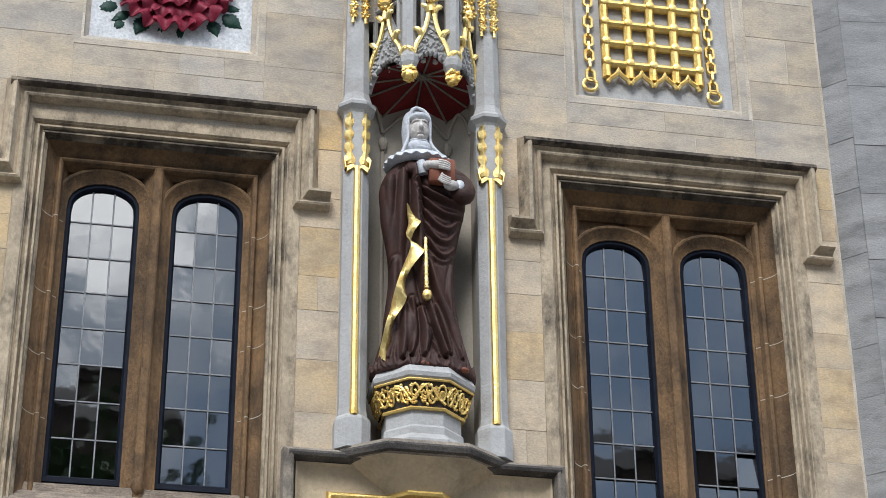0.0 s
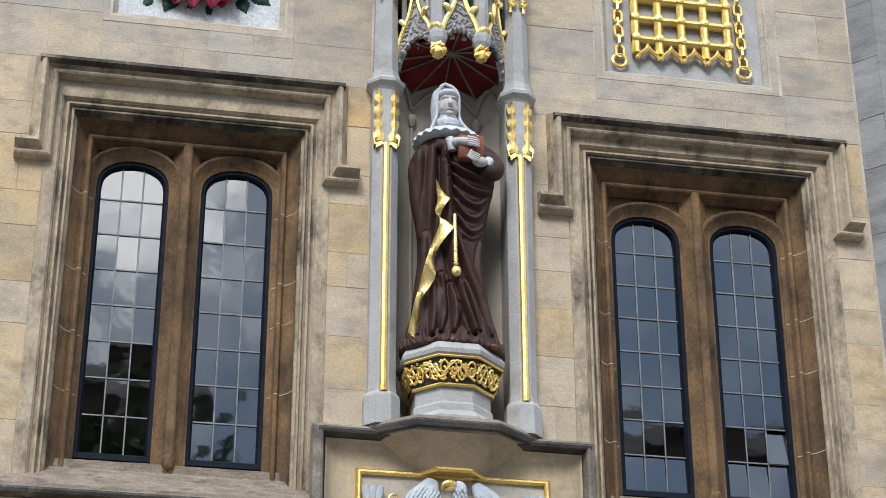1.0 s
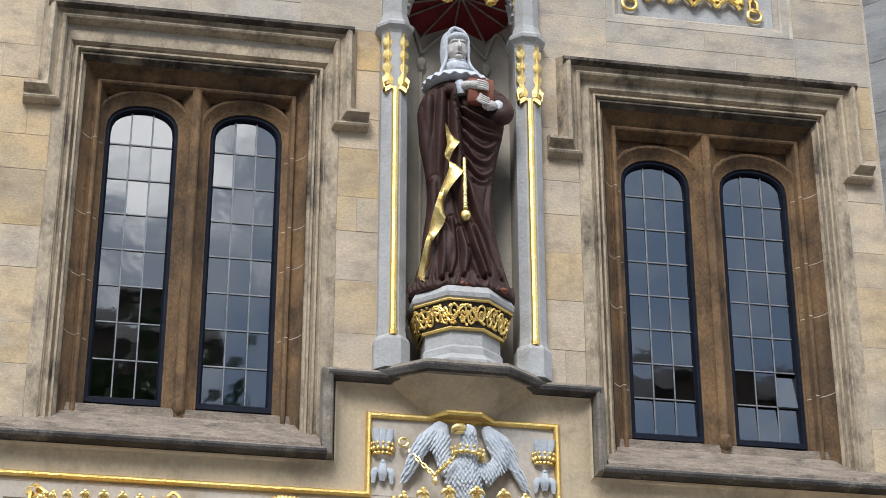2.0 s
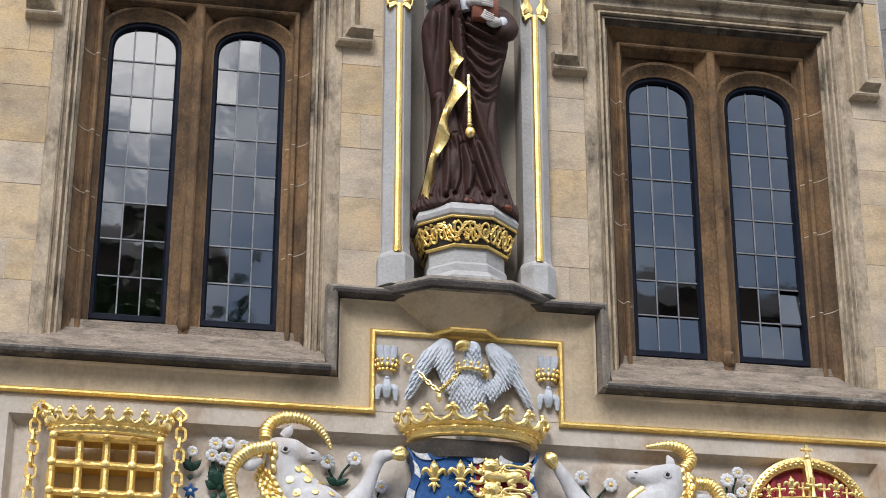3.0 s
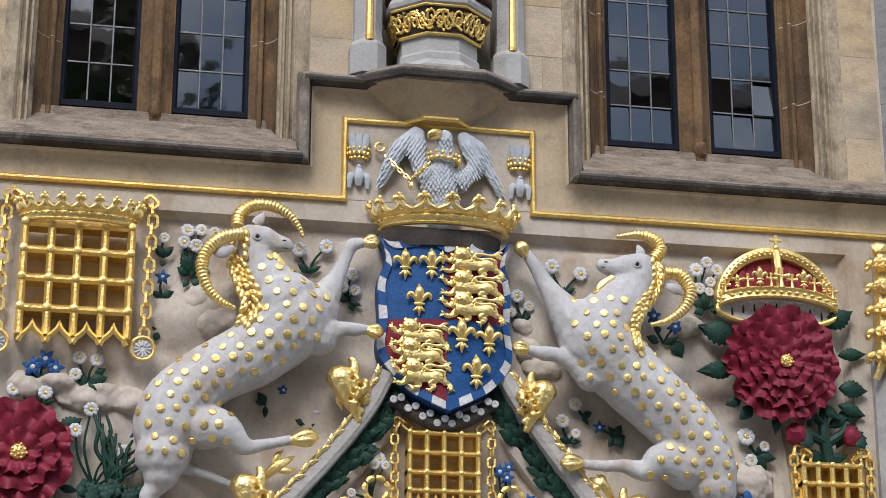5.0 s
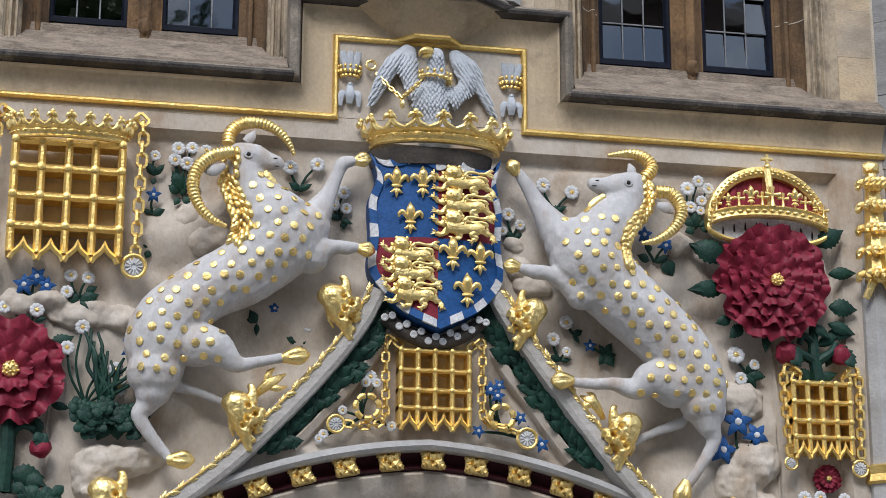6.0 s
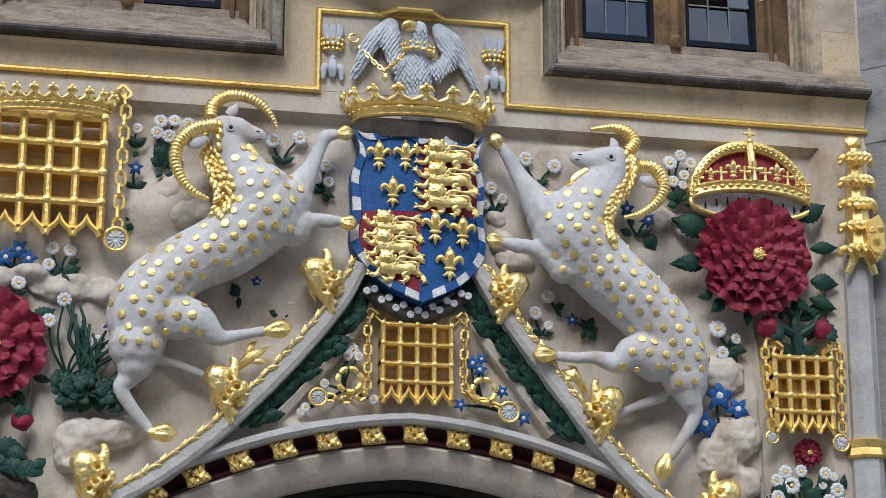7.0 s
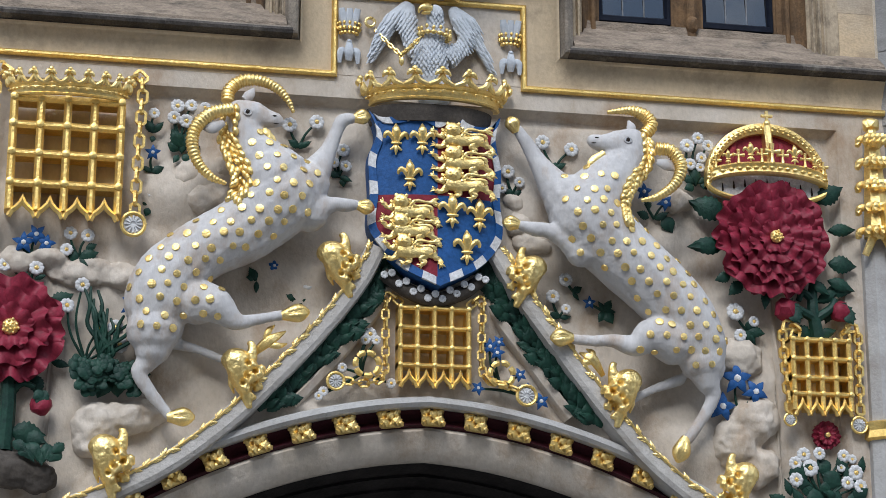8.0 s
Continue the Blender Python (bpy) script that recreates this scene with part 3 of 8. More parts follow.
            for k in range(60):
                if top_at(px0 + 0.0025 * k) >= z:
                    inset = 0.0025 * k
                    break
            box(bm, px0 - 0.02 + inset, px1 + 0.02 - inset, 0.293, 0.299, z - 0.006, z + 0.006, 0.002)
        part("lead_cames", bm, LEAD, win, "dull grey lead bars")
    # sloping sill
    bm = bmesh.new()
    a, b = wx - ho + 0.02, wx + ho - 0.02
    s0, s1 = (wx - ho - 0.32, wx + ho + 0.02) if wi == 0 else (SX1 + 0.04, 3.18)
    rings = []
    for k in range(41):
        x = s0 + (s1 - s0) * k / 40
        w = 0.006 * noise.noise(Vector((x * 4, wi, 0))) + 0.003 * noise.noise(Vector((x * 17, wi, 4)))
        rings.append([(x, -0.122, 6.675), (x, -0.118 + w, 6.70), (x, -0.095, 6.725 + w), (x, 0.02, 6.82 + w), (x, 0.12, 6.915 + w), (x, 0.15, 6.93), (x, 0.16, 6.995 + w), (x, 0.24, 7.02), (x, 0.40, 7.06), (x, 0.40, 6.604), (x, -0.05, 6.604)])
    loft(bm, rings)
    part("window_sill", bm, SILL, win, "lichened sloping stone sill", angle=0.4)
    # hood mould over the window
    hood = thing("trim_hood_mould", "sooty stone hood mould with square returned ends", "hood mould", (wx, 0, Z1), kind="structure")
    ho2, zt, zs = (1.06, 9.965, 9.27) if wi == 0 else (1.10, 9.89, 9.20)
    ret = 0.17
    hp = [(wx - ho2 - ret, zs), (wx - ho2, zs), (wx - ho2, zt), (wx + ho2, zt), (wx + ho2, zs), (wx + ho2 + ret, zs)]
    if wi == 1:
        hp[-1] = (wx + ho2 + 0.13, zs)
    bm = bmesh.new()
    sweep(bm, hp, [(0.085, 0.0), (0.050, 0.085), (0.030, 0.125), (0.004, 0.132), (-0.006, 0.118), (-0.014, 0.088), (-0.030, 0.066), (-0.046, 0.060), (-0.052, 0.076), (-0.066, 0.084), (-0.080, 0.076), (-0.090, 0.05), (-0.096, 0.0)])
    part("label", bm, HOOD, hood, "weathered moulded label", angle=0.45)
    # sooty top edge; the head ribs also have shade in their dark colour
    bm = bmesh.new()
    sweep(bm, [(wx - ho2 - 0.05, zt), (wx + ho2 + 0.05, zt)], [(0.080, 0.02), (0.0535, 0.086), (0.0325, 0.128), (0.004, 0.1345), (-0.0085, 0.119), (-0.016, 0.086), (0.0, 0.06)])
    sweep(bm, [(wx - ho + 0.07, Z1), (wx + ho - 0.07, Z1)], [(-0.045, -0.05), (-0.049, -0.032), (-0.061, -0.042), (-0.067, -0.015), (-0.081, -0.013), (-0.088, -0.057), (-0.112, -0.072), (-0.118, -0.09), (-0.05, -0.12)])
    part("weathered_top", bm, SOOT_SHADE, hood, "sooty upper edge and head ribs, shade added in the colour", angle=0.45)

# rooms behind the windows, dimness put into dark plaster, and roof to close the building
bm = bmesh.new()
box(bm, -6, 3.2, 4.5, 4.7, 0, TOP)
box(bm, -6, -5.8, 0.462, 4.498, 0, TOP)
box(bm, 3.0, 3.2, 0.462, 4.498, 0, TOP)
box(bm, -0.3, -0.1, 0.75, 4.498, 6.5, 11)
solid("wall_inner", bm, ROOM, "plaster walls with the rooms' gloom in their dark colour", kind="structure", smooth=False)
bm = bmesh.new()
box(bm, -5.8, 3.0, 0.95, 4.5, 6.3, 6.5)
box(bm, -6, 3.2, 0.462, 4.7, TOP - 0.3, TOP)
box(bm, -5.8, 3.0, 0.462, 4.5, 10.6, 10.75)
solid("ceiling", bm, ROOM, "plaster ceilings with the rooms' gloom in their dark colour", kind="structure", smooth=False)

# ---------------------------------------------------------------- corner turret
turret = thing("wall_turret", "pale grey ashlar corner turret of the gatehouse", "turret", (3.9, 0, 0), kind="structure")
TUR = [(3.17, 0.3), (3.17, 0.02), (3.335, -0.155), (4.6, -0.30), (5.0, 0.1), (5.0, 1.2), (3.17, 1.2)]
bm = bmesh.new()
loft(bm, [[(x + 0.005 * (x > 3.2), y + 0.006, z) for x, y in TUR] for z in (0, TOP + 1)])
part("core", bm, TURRET_STONE, turret, "grey stone core", smooth=False)
# ---------------------------------------------------------------- niche with shafts and canopy
niche = thing("niche", "greyish niche recess between grey painted shafts", "niche", (CX, 0.2, 7.27), kind="structure")
bm = bmesh.new()
ND = 0.30
loft(bm, [[(NX0, 0.0, z), (NX0, 0.20, z), (NX0 + 0.16, ND, z), (NX1 - 0.16, ND, z), (NX1, 0.20, z), (NX1, 0.0, z), (NX1 + 0.06, 0.0, z), (NX1 + 0.06, ND + 0.06, z), (NX0 - 0.06, ND + 0.06, z), (NX0 - 0.06, 0.0, z)] for z in (7.25, 10.88)])
part("recess", bm, NICHE, niche, "grey-buff plastered recess", smooth=False)
bm = bmesh.new()
for x in (NX0 + 0.16, NX1 - 0.16):
    tube(bm, [(x, ND - 0.012, z, 0.014) for z in (7.27, 8.6, 9.95)], 6)
    tube(bm, [(x, ND - 0.02, 9.93, 0.02), (x, ND - 0.03, 9.98, 0.035), (x, ND - 0.03, 10.02, 0.028)], 8)
for a, b in ((NX0, NX0 + 0.16), (NX0 + 0.16, NX1 - 0.16), (NX1 - 0.16, NX1)):
    ya, yb = (0.18, ND - 0.02) if a == NX0 else ((ND - 0.02, ND - 0.02) if b < NX1 - 0.01 else (ND - 0.02, 0.18))
    tube(bm, [(a + (b - a) * k / 8, ya + (yb - ya) * k / 8, 10.08 + 0.20 * math.sin(math.pi * k / 8), 0.013) for k in range(9)], 6, steps=2)
part("blind_arcade", bm, NICHE, niche, "slender wall shafts and arches")


def octagon(cx, cy, r, z, turn=22.5):
    return [(cx + r * math.cos(radians(turn + 45 * k)), cy + r * math.sin(radians(turn + 45 * k)), z) for k in range(8)]


def leafy(bm, c, r, seed, lumps=7, squash=1.0):
    """A knot of curling leaf lobes."""
    rnd = random.Random(seed)
    blob(bm, c, (r * 0.6, r * 0.55, r * 0.6 * squash), 2, 0.5)
    for k in range(lumps):
        a = k * 2 * math.pi / lumps + rnd.uniform(-0.3, 0.3)
        q = Vector(c) + Vector((math.cos(a) * r * 0.62, -r * rnd.uniform(0.1, 0.45), math.sin(a) * r * 0.62 * squash))
        blob(bm, q, (r * rnd.uniform(0.22, 0.36), r * 0.3, r * rnd.uniform(0.22, 0.36)), 1, 0.6)


for si, sx in enumerate((-0.555, 0.445)):
    sh = thing("niche_shaft", "light grey octagonal shaft with gilded front roll and leafwork", "shaft", (sx, -0.05, 7.27), "niche shafts", "structure")
    sy = -0.04
    bm = bmesh.new()
    loft(bm, [octagon(sx, sy, r, z) for r, z in ((0.135, 7.28), (0.135, 7.49), (0.128, 7.51), (0.11, 7.53), (0.105, 7.58))])
    part("base", bm, GREY, sh, smooth=False)
    bm = bmesh.new()
    loft(bm, [octagon(sx, sy, r, z) for r, z in ((0.103, 7.56), (0.103, 9.99))])
    part("shaft", bm, GREY, sh, smooth=False)
    bm = bmesh.new()
    loft(bm, [octagon(sx, sy, r, z) for r, z in ((0.103, 9.98), (0.115, 10.0), (0.15, 10.03), (0.152, 10.055), (0.12, 10.09), (0.10, 10.16))])
    part("capital", bm, GREY, sh, "light grey moulded cap", smooth=False)
    bm = bmesh.new()
    loft(bm, [octagon(sx, sy, r, z) for r, z in ((0.10, 10.15), (0.09, 10.8), (0.085, 12.2))])
    part("upper_shaft", bm, GREY, sh, smooth=False)
    fy = sy - 0.098
    bm = bmesh.new()
    tube(bm, [(sx, fy, 7.56, 0.034), (sx, fy, 7.60, 0.026), (sx, fy, 8.5, 0.025), (sx, fy, 9.50, 0.026)], 8, steps=8)
    blob(bm, (sx, fy, 7.60), (0.030, 0.03, 0.022), 1)
    part("gilded_roll", bm, GOLD, sh, "gilded roll")
    for d in (-1, 1):
        bm = bmesh.new()
        strip = []
        for k in range(17):
            z = 9.52 + 0.44 * k / 16
            w = 0.019 + 0.017 * (k % 4 in (1, 2)) * (k < 15) + (0.010 if k < 4 else 0.0)
            mid = sx + d * (0.058 if k > 3 else 0.046 + 0.003 * k)
            out, inn = mid + d * w, mid - d * (w * 0.75)
            zo = z + (0.012 if k % 4 == 2 else 0.0)
            strip.append([(inn, fy + 0.03, z), (inn, fy - 0.002, z), (mid, fy - 0.020 - 0.008 * (k % 4 == 2), z), (out, fy + 0.006, zo), (out, fy + 0.04, zo)])
        loft(bm, strip)
        loft(bm, [[(sx + d * x, fy + 0.03, z), (sx + d * (x + 0.016), fy + 0.03, z + 0.03), (sx + d * (x + 0.014), fy - 0.012, z + 0.03), (sx + d * x, fy - 0.012, z)] for x, z in ((0.0, 9.47), (0.03, 9.49), (0.075, 9.455), (0.088, 9.53), (0.06, 9.56))])
        part("gilded_leafwork", bm, PALE_GOLD, sh, "gilded crocketed gable")
        bm = bmesh.new()
        for k in range(7):
            leafy(bm, (sx + d * 0.045, sy - 0.09, 10.86 + k * 0.075), 0.045, 60 + k, 6)
        tube(bm, [(sx + d * 0.05, sy - 0.09, 10.78, 0.012), (sx + d * 0.04, sy - 0.09, 11.4, 0.02)], 6)
        part("gilded_leafwork", bm, PALE_GOLD, sh, "gilded crocketed gable")

canopy = thing("niche_canopy", "grey vaulted stone canopy with gilded gablets and bosses", "canopy", (CX, -0.1, 10.3), kind="structure")
CP = [(-0.455, 0.0), (-0.205, -0.31), (0.125, -0.31), (0.355, 0.0)]
for fi in range(3):
    (xa, ya), (xb, yb) = CP[fi], CP[fi + 1]
    L = math.hypot(xb - xa, yb - ya)
    ux, uy = (xb - xa) / L, (yb - ya) / L
    ox, oy = uy, -ux

    def at(s, z, o=0.0):
        return (xa + ux * s + ox * o, ya + uy * s + oy * o, z)
    apex = 10.78
    bm = bmesh.new()
    n = 24
    front, back = [], []
    for k in range(n + 1):
        s = L * k / n
        h = 1 - abs(2 * k / n - 1)
        low = 10.24 + 0.20 * math.sin(h * math.pi / 2) ** 0.8 + 0.022 * abs(math.sin(k / n * math.pi * 4))
        high = 10.36 + (apex + 0.10 - 10.36) * (h ** 1.0)
        front.append((at(s, low, 0.02), at(s, max(high, low + 0.02), 0.02)))
        back.append((at(s, low, -0.03), at(s, max(high, low + 0.02), -0.03)))
    for r0, r1 in zip(zip(front, back), list(zip(front, back))[1:]):
        (f0, b0), (f1, b1) = r0, r1
        v = [bm.verts.new(p) for p in (f0[0], f1[0], f1[1], f0[1], b0[0], b1[0], b1[1], b0[1])]
        for q in ((0, 1, 2, 3), (5, 4, 7, 6), (0, 4, 5, 1), (3, 2, 6, 7)):
            bm.faces.new([v[i] for i in q])
    part("gablet", bm, GREY, canopy, "light grey cusped gablet", smooth=False)
    bm = bmesh.new()    # carved leaf filling and cusps
    rnd = random.Random(fi)
    for k in range(70):
        s, h = rnd.uniform(0.12, 0.88), rnd.random()
        hh = 1 - abs(2 * s - 1)
        lo, hi = 10.28 + 0.21 * hh ** 0.7, 10.34 + (apex - 10.34) * hh
        if hi - lo > 0.02:
            blob(bm, at(s * L, lo + (hi - lo) * h, 0.022), (0.016, 0.016, 0.016), 1, 0.6)
    for k in range(9):
        hh = 1 - abs(2 * (k + 0.5) / 9 - 1)
        blob(bm, at(L * (k + 0.5) / 9, 10.245 + 0.20 * math.sin(hh * math.pi / 2) ** 0.8, 0.01), (0.022, 0.03, 0.026), 1, 0.3)
    part("carved_filling", bm, GREY, canopy)
    for d in (0, 1):
        bm = bmesh.new()
        line = [(0.03, 10.28), (0.08, 10.40), (0.16, 10.50), (0.27, 10.58), (0.37, 10.67), (0.44, 10.80), (0.48, 10.98)]
        tube(bm, [(*at(L * (s if d == 0 else 1 - s), z, 0.035), 0.019) for s, z in line], 6, 0.9)
        for k, (s, z) in enumerate(line[1:6:2]):
            g = -0.050
            px_, qx_ = (s, s + g / L) if d == 0 else (1 - s, 1 - s - g / L)
            tube(bm, [(*at(L * px_, z, 0.04), 0.024), (*at(L * (px_ + qx_) / 2, z + 0.035, 0.055), 0.024), (*at(L * qx_, z + 0.05, 0.05), 0.016), (*at(L * qx_, z + 0.028, 0.045), 0.006)], 7, 0.7)
        part("gilded_edge", bm, PALE_GOLD, canopy, "gilded crocketed edge")
    bm = bmesh.new()
    leafy(bm, at(L / 2, 10.93, 0.05), 0.075, 90 + fi, 8)
    leafy(bm, at(L / 2, 11.06, 0.05), 0.06, 95 + fi, 6)
    tube(bm, [(*at(L / 2, z, 0.045), 0.025) for z in (10.8, 11.0, 11.5)], 6)
    part("gilded_finial", bm, PALE_GOLD, canopy, "gilded leaf finial")
    bm = bmesh.new()    # tracery behind the gablets
    for s in (0.04, 0.36, 0.64, 0.96):
        tube(bm, [(*at(L * s, z, -0.05), 0.022) for z in (10.4, 11.0, 12.2)], 6)
    for z in (10.64, 10.99, 11.3):
        tube(bm, [(*at(L * s, z, -0.05), 0.02) for s in (0, 0.5, 1)], 6)
    part("tracery", bm, GREY, canopy)
# dark solid in place of the shade behind the tracery
bm = bmesh.new()
loft(bm, [[(x * 0.86 - 0.007, 0.05 + y * 0.78, z) for x, y in [(-0.45, 0.35)] + CP + [(0.35, 0.35)]] for z in (10.55, 12.2)])
part("dark_core", bm, DARK_STONE, canopy, "dark solid standing in for shade inside the tracery", smooth=False)
for bx, by in CP[1:3]:
    bm = bmesh.new()
    loft(bm, [octagon(bx, by, r, z) for r, z in ((0.04, 10.27), (0.068, 10.33), (0.072, 10.38), (0.056, 10.44), (0.060, 12.2))])
    part("pendant_shaft", bm, GREY, canopy, smooth=False)
    bm = bmesh.new()
    leafy(bm, (bx, by - 0.01, 10.235), 0.075, 33, 9)
    leafy(bm, (bx, by + 0.02, 10.225), 0.06, 34, 8)
    part("gilded_boss", bm, GOLD, canopy, "gilded leaf boss")
bm = bmesh.new()    # little vault
hub = (CX, 0.02, 10.47)
rim = [(-0.45, 0.02, 10.36), (-0.33, -0.15, 10.40), (-0.2, -0.30, 10.36), (CX, -0.30, 10.44), (0.12, -0.30, 10.36), (0.24, -0.15, 10.40), (0.35, 0.02, 10.36), (0.35, 0.20, 10.34), (0.2, 0.29, 10.24), (CX, 0.29, 10.36), (-0.3, 0.29, 10.24), (-0.45, 0.20, 10.34)]
hv = bm.verts.new(hub)
rv = [bm.verts.new(p) for p in rim]
for i in range(len(rim)):
    bm.faces.new((hv, rv[i], rv[(i + 1) % len(rim)]))
part("vault", bm, VAULT_RED, canopy, "dark red painted vault", smooth=False)
bm = bmesh.new()
for p in rim:
    tube(bm, [(*hub[:2], hub[2] - 0.01, 0.009), ((hub[0] + p[0]) / 2, (hub[1] + p[1]) / 2, (hub[2] + p[2]) / 2 - 0.012, 0.008), (p[0], p[1], p[2] - 0.01, 0.009)], 6, steps=3)
blob(bm, (hub[0], hub[1], hub[2] - 0.02), (0.05, 0.05, 0.02), 1)
# darker stone than the niche, so the ribs carry the vault's shade
part("ribs", bm, COURSE, canopy, "vault ribs, grey-buff darkened for the vault's shade")

# pedestal
ped = thing("statue_pedestal", "grey octagonal stone pedestal with a gilded openwork band", "pedestal", (CX, -0.06, 7.29))
PXC, PYC = -0.065, -0.02


def oct_ring(r, z, ry=0.92):
    return [(x, PYC + (y - PYC) * ry, z) for x, y, z in octagon(PXC, PYC, r, z)]


bm = bmesh.new()
loft(bm, [oct_ring(r, z) for r, z in ((0.345, 7.285), (0.345, 7.31), (0.30, 7.36), (0.30, 7.41), (0.285, 7.43), (0.285, 7.58))])
part("base", bm, GREY, ped, smooth=False)
bm = bmesh.new()
loft(bm, [oct_ring(r, z) for r, z in ((0.29, 7.55), (0.315, 7.60), (0.35, 7.72), (0.355, 7.74))])
part("band_core", bm, DARK_STONE, ped, "dark ground of the band", smooth=False)
bm = bmesh.new()
for r, z, t in ((0.302, 7.545, 0.014), (0.372, 7.735, 0.010)):
    ring = oct_ring(r, z)
    tube(bm, [(*p, t) for p in ring + ring[:1]], 6, steps=1)
part("gilded_rim", bm, GOLD, ped, "gilded rims")
bm = bmesh.new()
rnd = random.Random(5)
for f in range(8):
    lo, hi = oct_ring(0.316, 7.56), oct_ring(0.365, 7.725)
    a, b, c, d = Vector(lo[f]), Vector(lo[(f + 1) % 8]), Vector(hi[f]), Vector(hi[(f + 1) % 8])
    if (a + b).y / 2 > 0.1:
        continue

    def on(s, t):
        return (a * (1 - s) + b * s) * (1 - t) + (c * (1 - s) + d * s) * t
    for k in range(4):
        cs = 0.13 + 0.245 * k
        spiral = []
        for j in range(12):
            an, rr = j * 0.75 + (3.1 if k else 0), 0.40 * (1 - j / 14)
            p = on(cs + math.cos(an) * rr * 0.33, 0.5 + math.sin(an) * rr * 1.1 * (1 if (f + k) % 2 else -1))
            spiral.append((*p, 0.009))
        tube(bm, spiral, 5, steps=2)
        for j in range(13):
            p = on(cs + rnd.uniform(-0.13, 0.13), rnd.uniform(0.08, 0.92))
            blob(bm, p, (0.012, 0.010, 0.012), 1, 0.7)
    tube(bm, [(*on(s, 0.5 + 0.42 * math.sin(s * 6.3 + f)), 0.010) for s in (0, 0.25, 0.5, 0.75, 1)], 5, steps=3)
part("gilded_scrollwork", bm, GOLD, ped, "gilded openwork scrolls")
bm = bmesh.new()
loft(bm, [oct_ring(r, z) for r, z in ((0.36, 7.742), (0.385, 7.76), (0.392, 7.79), (0.375, 7.82), (0.36, 7.845), (0.34, 7.85))])
part("top_slab", bm, GREY, ped, "light grey moulded slab", smooth=False)

# ---------------------------------------------------------------- statue: one mesh, in painted stone
def dab(bm, index):
    """Gives the faces made since the last call their material."""
    done = bm.faces.layers.int.get("done") or bm.faces.layers.int.new("done")
    for f in bm.faces:
        if not f[done]:
            f.material_index, f[done] = index, 1


bm = bmesh.new()
bm.faces.layers.int.new("done")
SXC, SYC = -0.065, -0.06
# height, middle, half breadth, half depth of the cloaked body
prof = [(7.835, -0.06, 0.365, 0.255), (7.865, -0.06, 0.375, 0.262), (7.90, -0.06, 0.365, 0.255), (7.95, -0.06, 0.345, 0.248), (8.02, -0.06, 0.325, 0.24), (8.14, -0.06, 0.29, 0.23), (8.34, -0.07, 0.26, 0.21), (8.55, -0.07, 0.24, 0.20), (8.75, -0.07, 0.24, 0.20), (8.92, -0.07, 0.26, 0.21), (9.08, -0.07, 0.29, 0.21), (9.21, -0.06, 0.31, 0.22), (9.34, -0.06, 0.32, 0.22), (9.44, -0.07, 0.29, 0.21), (9.53, -0.06, 0.25, 0.19), (9.58, -0.05, 0.21, 0.16), (9.64, -0.06, 0.12, 0.11)]
# drapery: (depth, breadth, run) of each fold, hanging folds then gathered ones
HANG = [
    (0.030, 0.020, [(-0.15, 9.48), (-0.14, 9.26), (-0.13, 9.05), (-0.11, 8.80), (-0.08, 8.50), (-0.02, 8.22), (0.06, 7.96)]),
    (0.022, 0.022, [(-0.23, 9.45), (-0.24, 9.19), (-0.26, 8.87), (-0.29, 8.50), (-0.36, 8.13), (-0.41, 7.90)]),
    (0.020, 0.020, [(-0.32, 9.43), (-0.34, 9.20), (-0.32, 8.95), (-0.30, 8.74)]),
    (0.018, 0.018, [(-0.39, 9.36), (-0.38, 9.17), (-0.34, 8.95), (-0.32, 8.78)]),
    (0.020, 0.018, [(-0.36, 8.86), (-0.34, 8.54), (-0.34, 8.26), (-0.38, 7.94)]),
    (0.016, 0.016, [(-0.28, 8.75), (-0.29, 8.46), (-0.31, 8.20), (-0.34, 7.94)]),
    (0.024, 0.020, [(-0.22, 8.35), (-0.21, 8.15), (-0.24, 7.93)]),
    (0.018, 0.016, [(-0.17, 8.39), (-0.16, 8.15), (-0.18, 7.95)]),
    (0.022, 0.018, [(-0.10, 8.32), (-0.07, 8.12), (-0.09, 7.95)]),
]
GATHER = [
    (0.030, 0.018, [(0.22, 9.21), (0.08, 9.21), (-0.05, 9.26), (-0.14, 9.34)]),
    (0.026, 0.017, [(0.20, 9.14), (0.08, 9.10), (-0.03, 9.15), (-0.12, 9.25)]),
    (0.024, 0.016, [(0.17, 9.08), (0.09, 8.99), (-0.01, 9.02), (-0.11, 9.16)]),
    (0.022, 0.015, [(0.16, 9.00), (0.09, 8.89), (-0.00, 8.90), (-0.10, 9.06)]),
    (0.020, 0.015, [(0.15, 8.87), (0.08, 8.78), (0.01, 8.79), (-0.08, 8.93)]),
    (0.012, 0.012, [(0.14, 8.80), (0.06, 8.72), (-0.01, 8.74), (-0.07, 8.83)]),
    (0.024, 0.020, [(-0.07, 8.81), (-0.02, 8.61), (0.04, 8.43), (0.13, 8.18), (0.19, 7.97)]),
    (0.018, 0.016, [(0.13, 8.72), (0.11, 8.54), (0.13, 8.30), (0.18, 8.06)]),
    (0.020, 0.018, [(-0.00, 8.37), (0.06, 8.17), (0.10, 7.98)]),
    (0.018, 0.014, [(-0.05, 8.16), (-0.02, 8.05), (0.01, 7.94)]),
    (0.016, 0.014, [(0.16, 8.30), (0.20, 8.11), (0.24, 7.95)]),
]
folds = [(0.9 * h, 1.25 * w, curve(run, 5)) for h, w, run in HANG] + [(0.62 * h, 0.95 * w, curve(run, 5)) for h, w, run in GATHER]


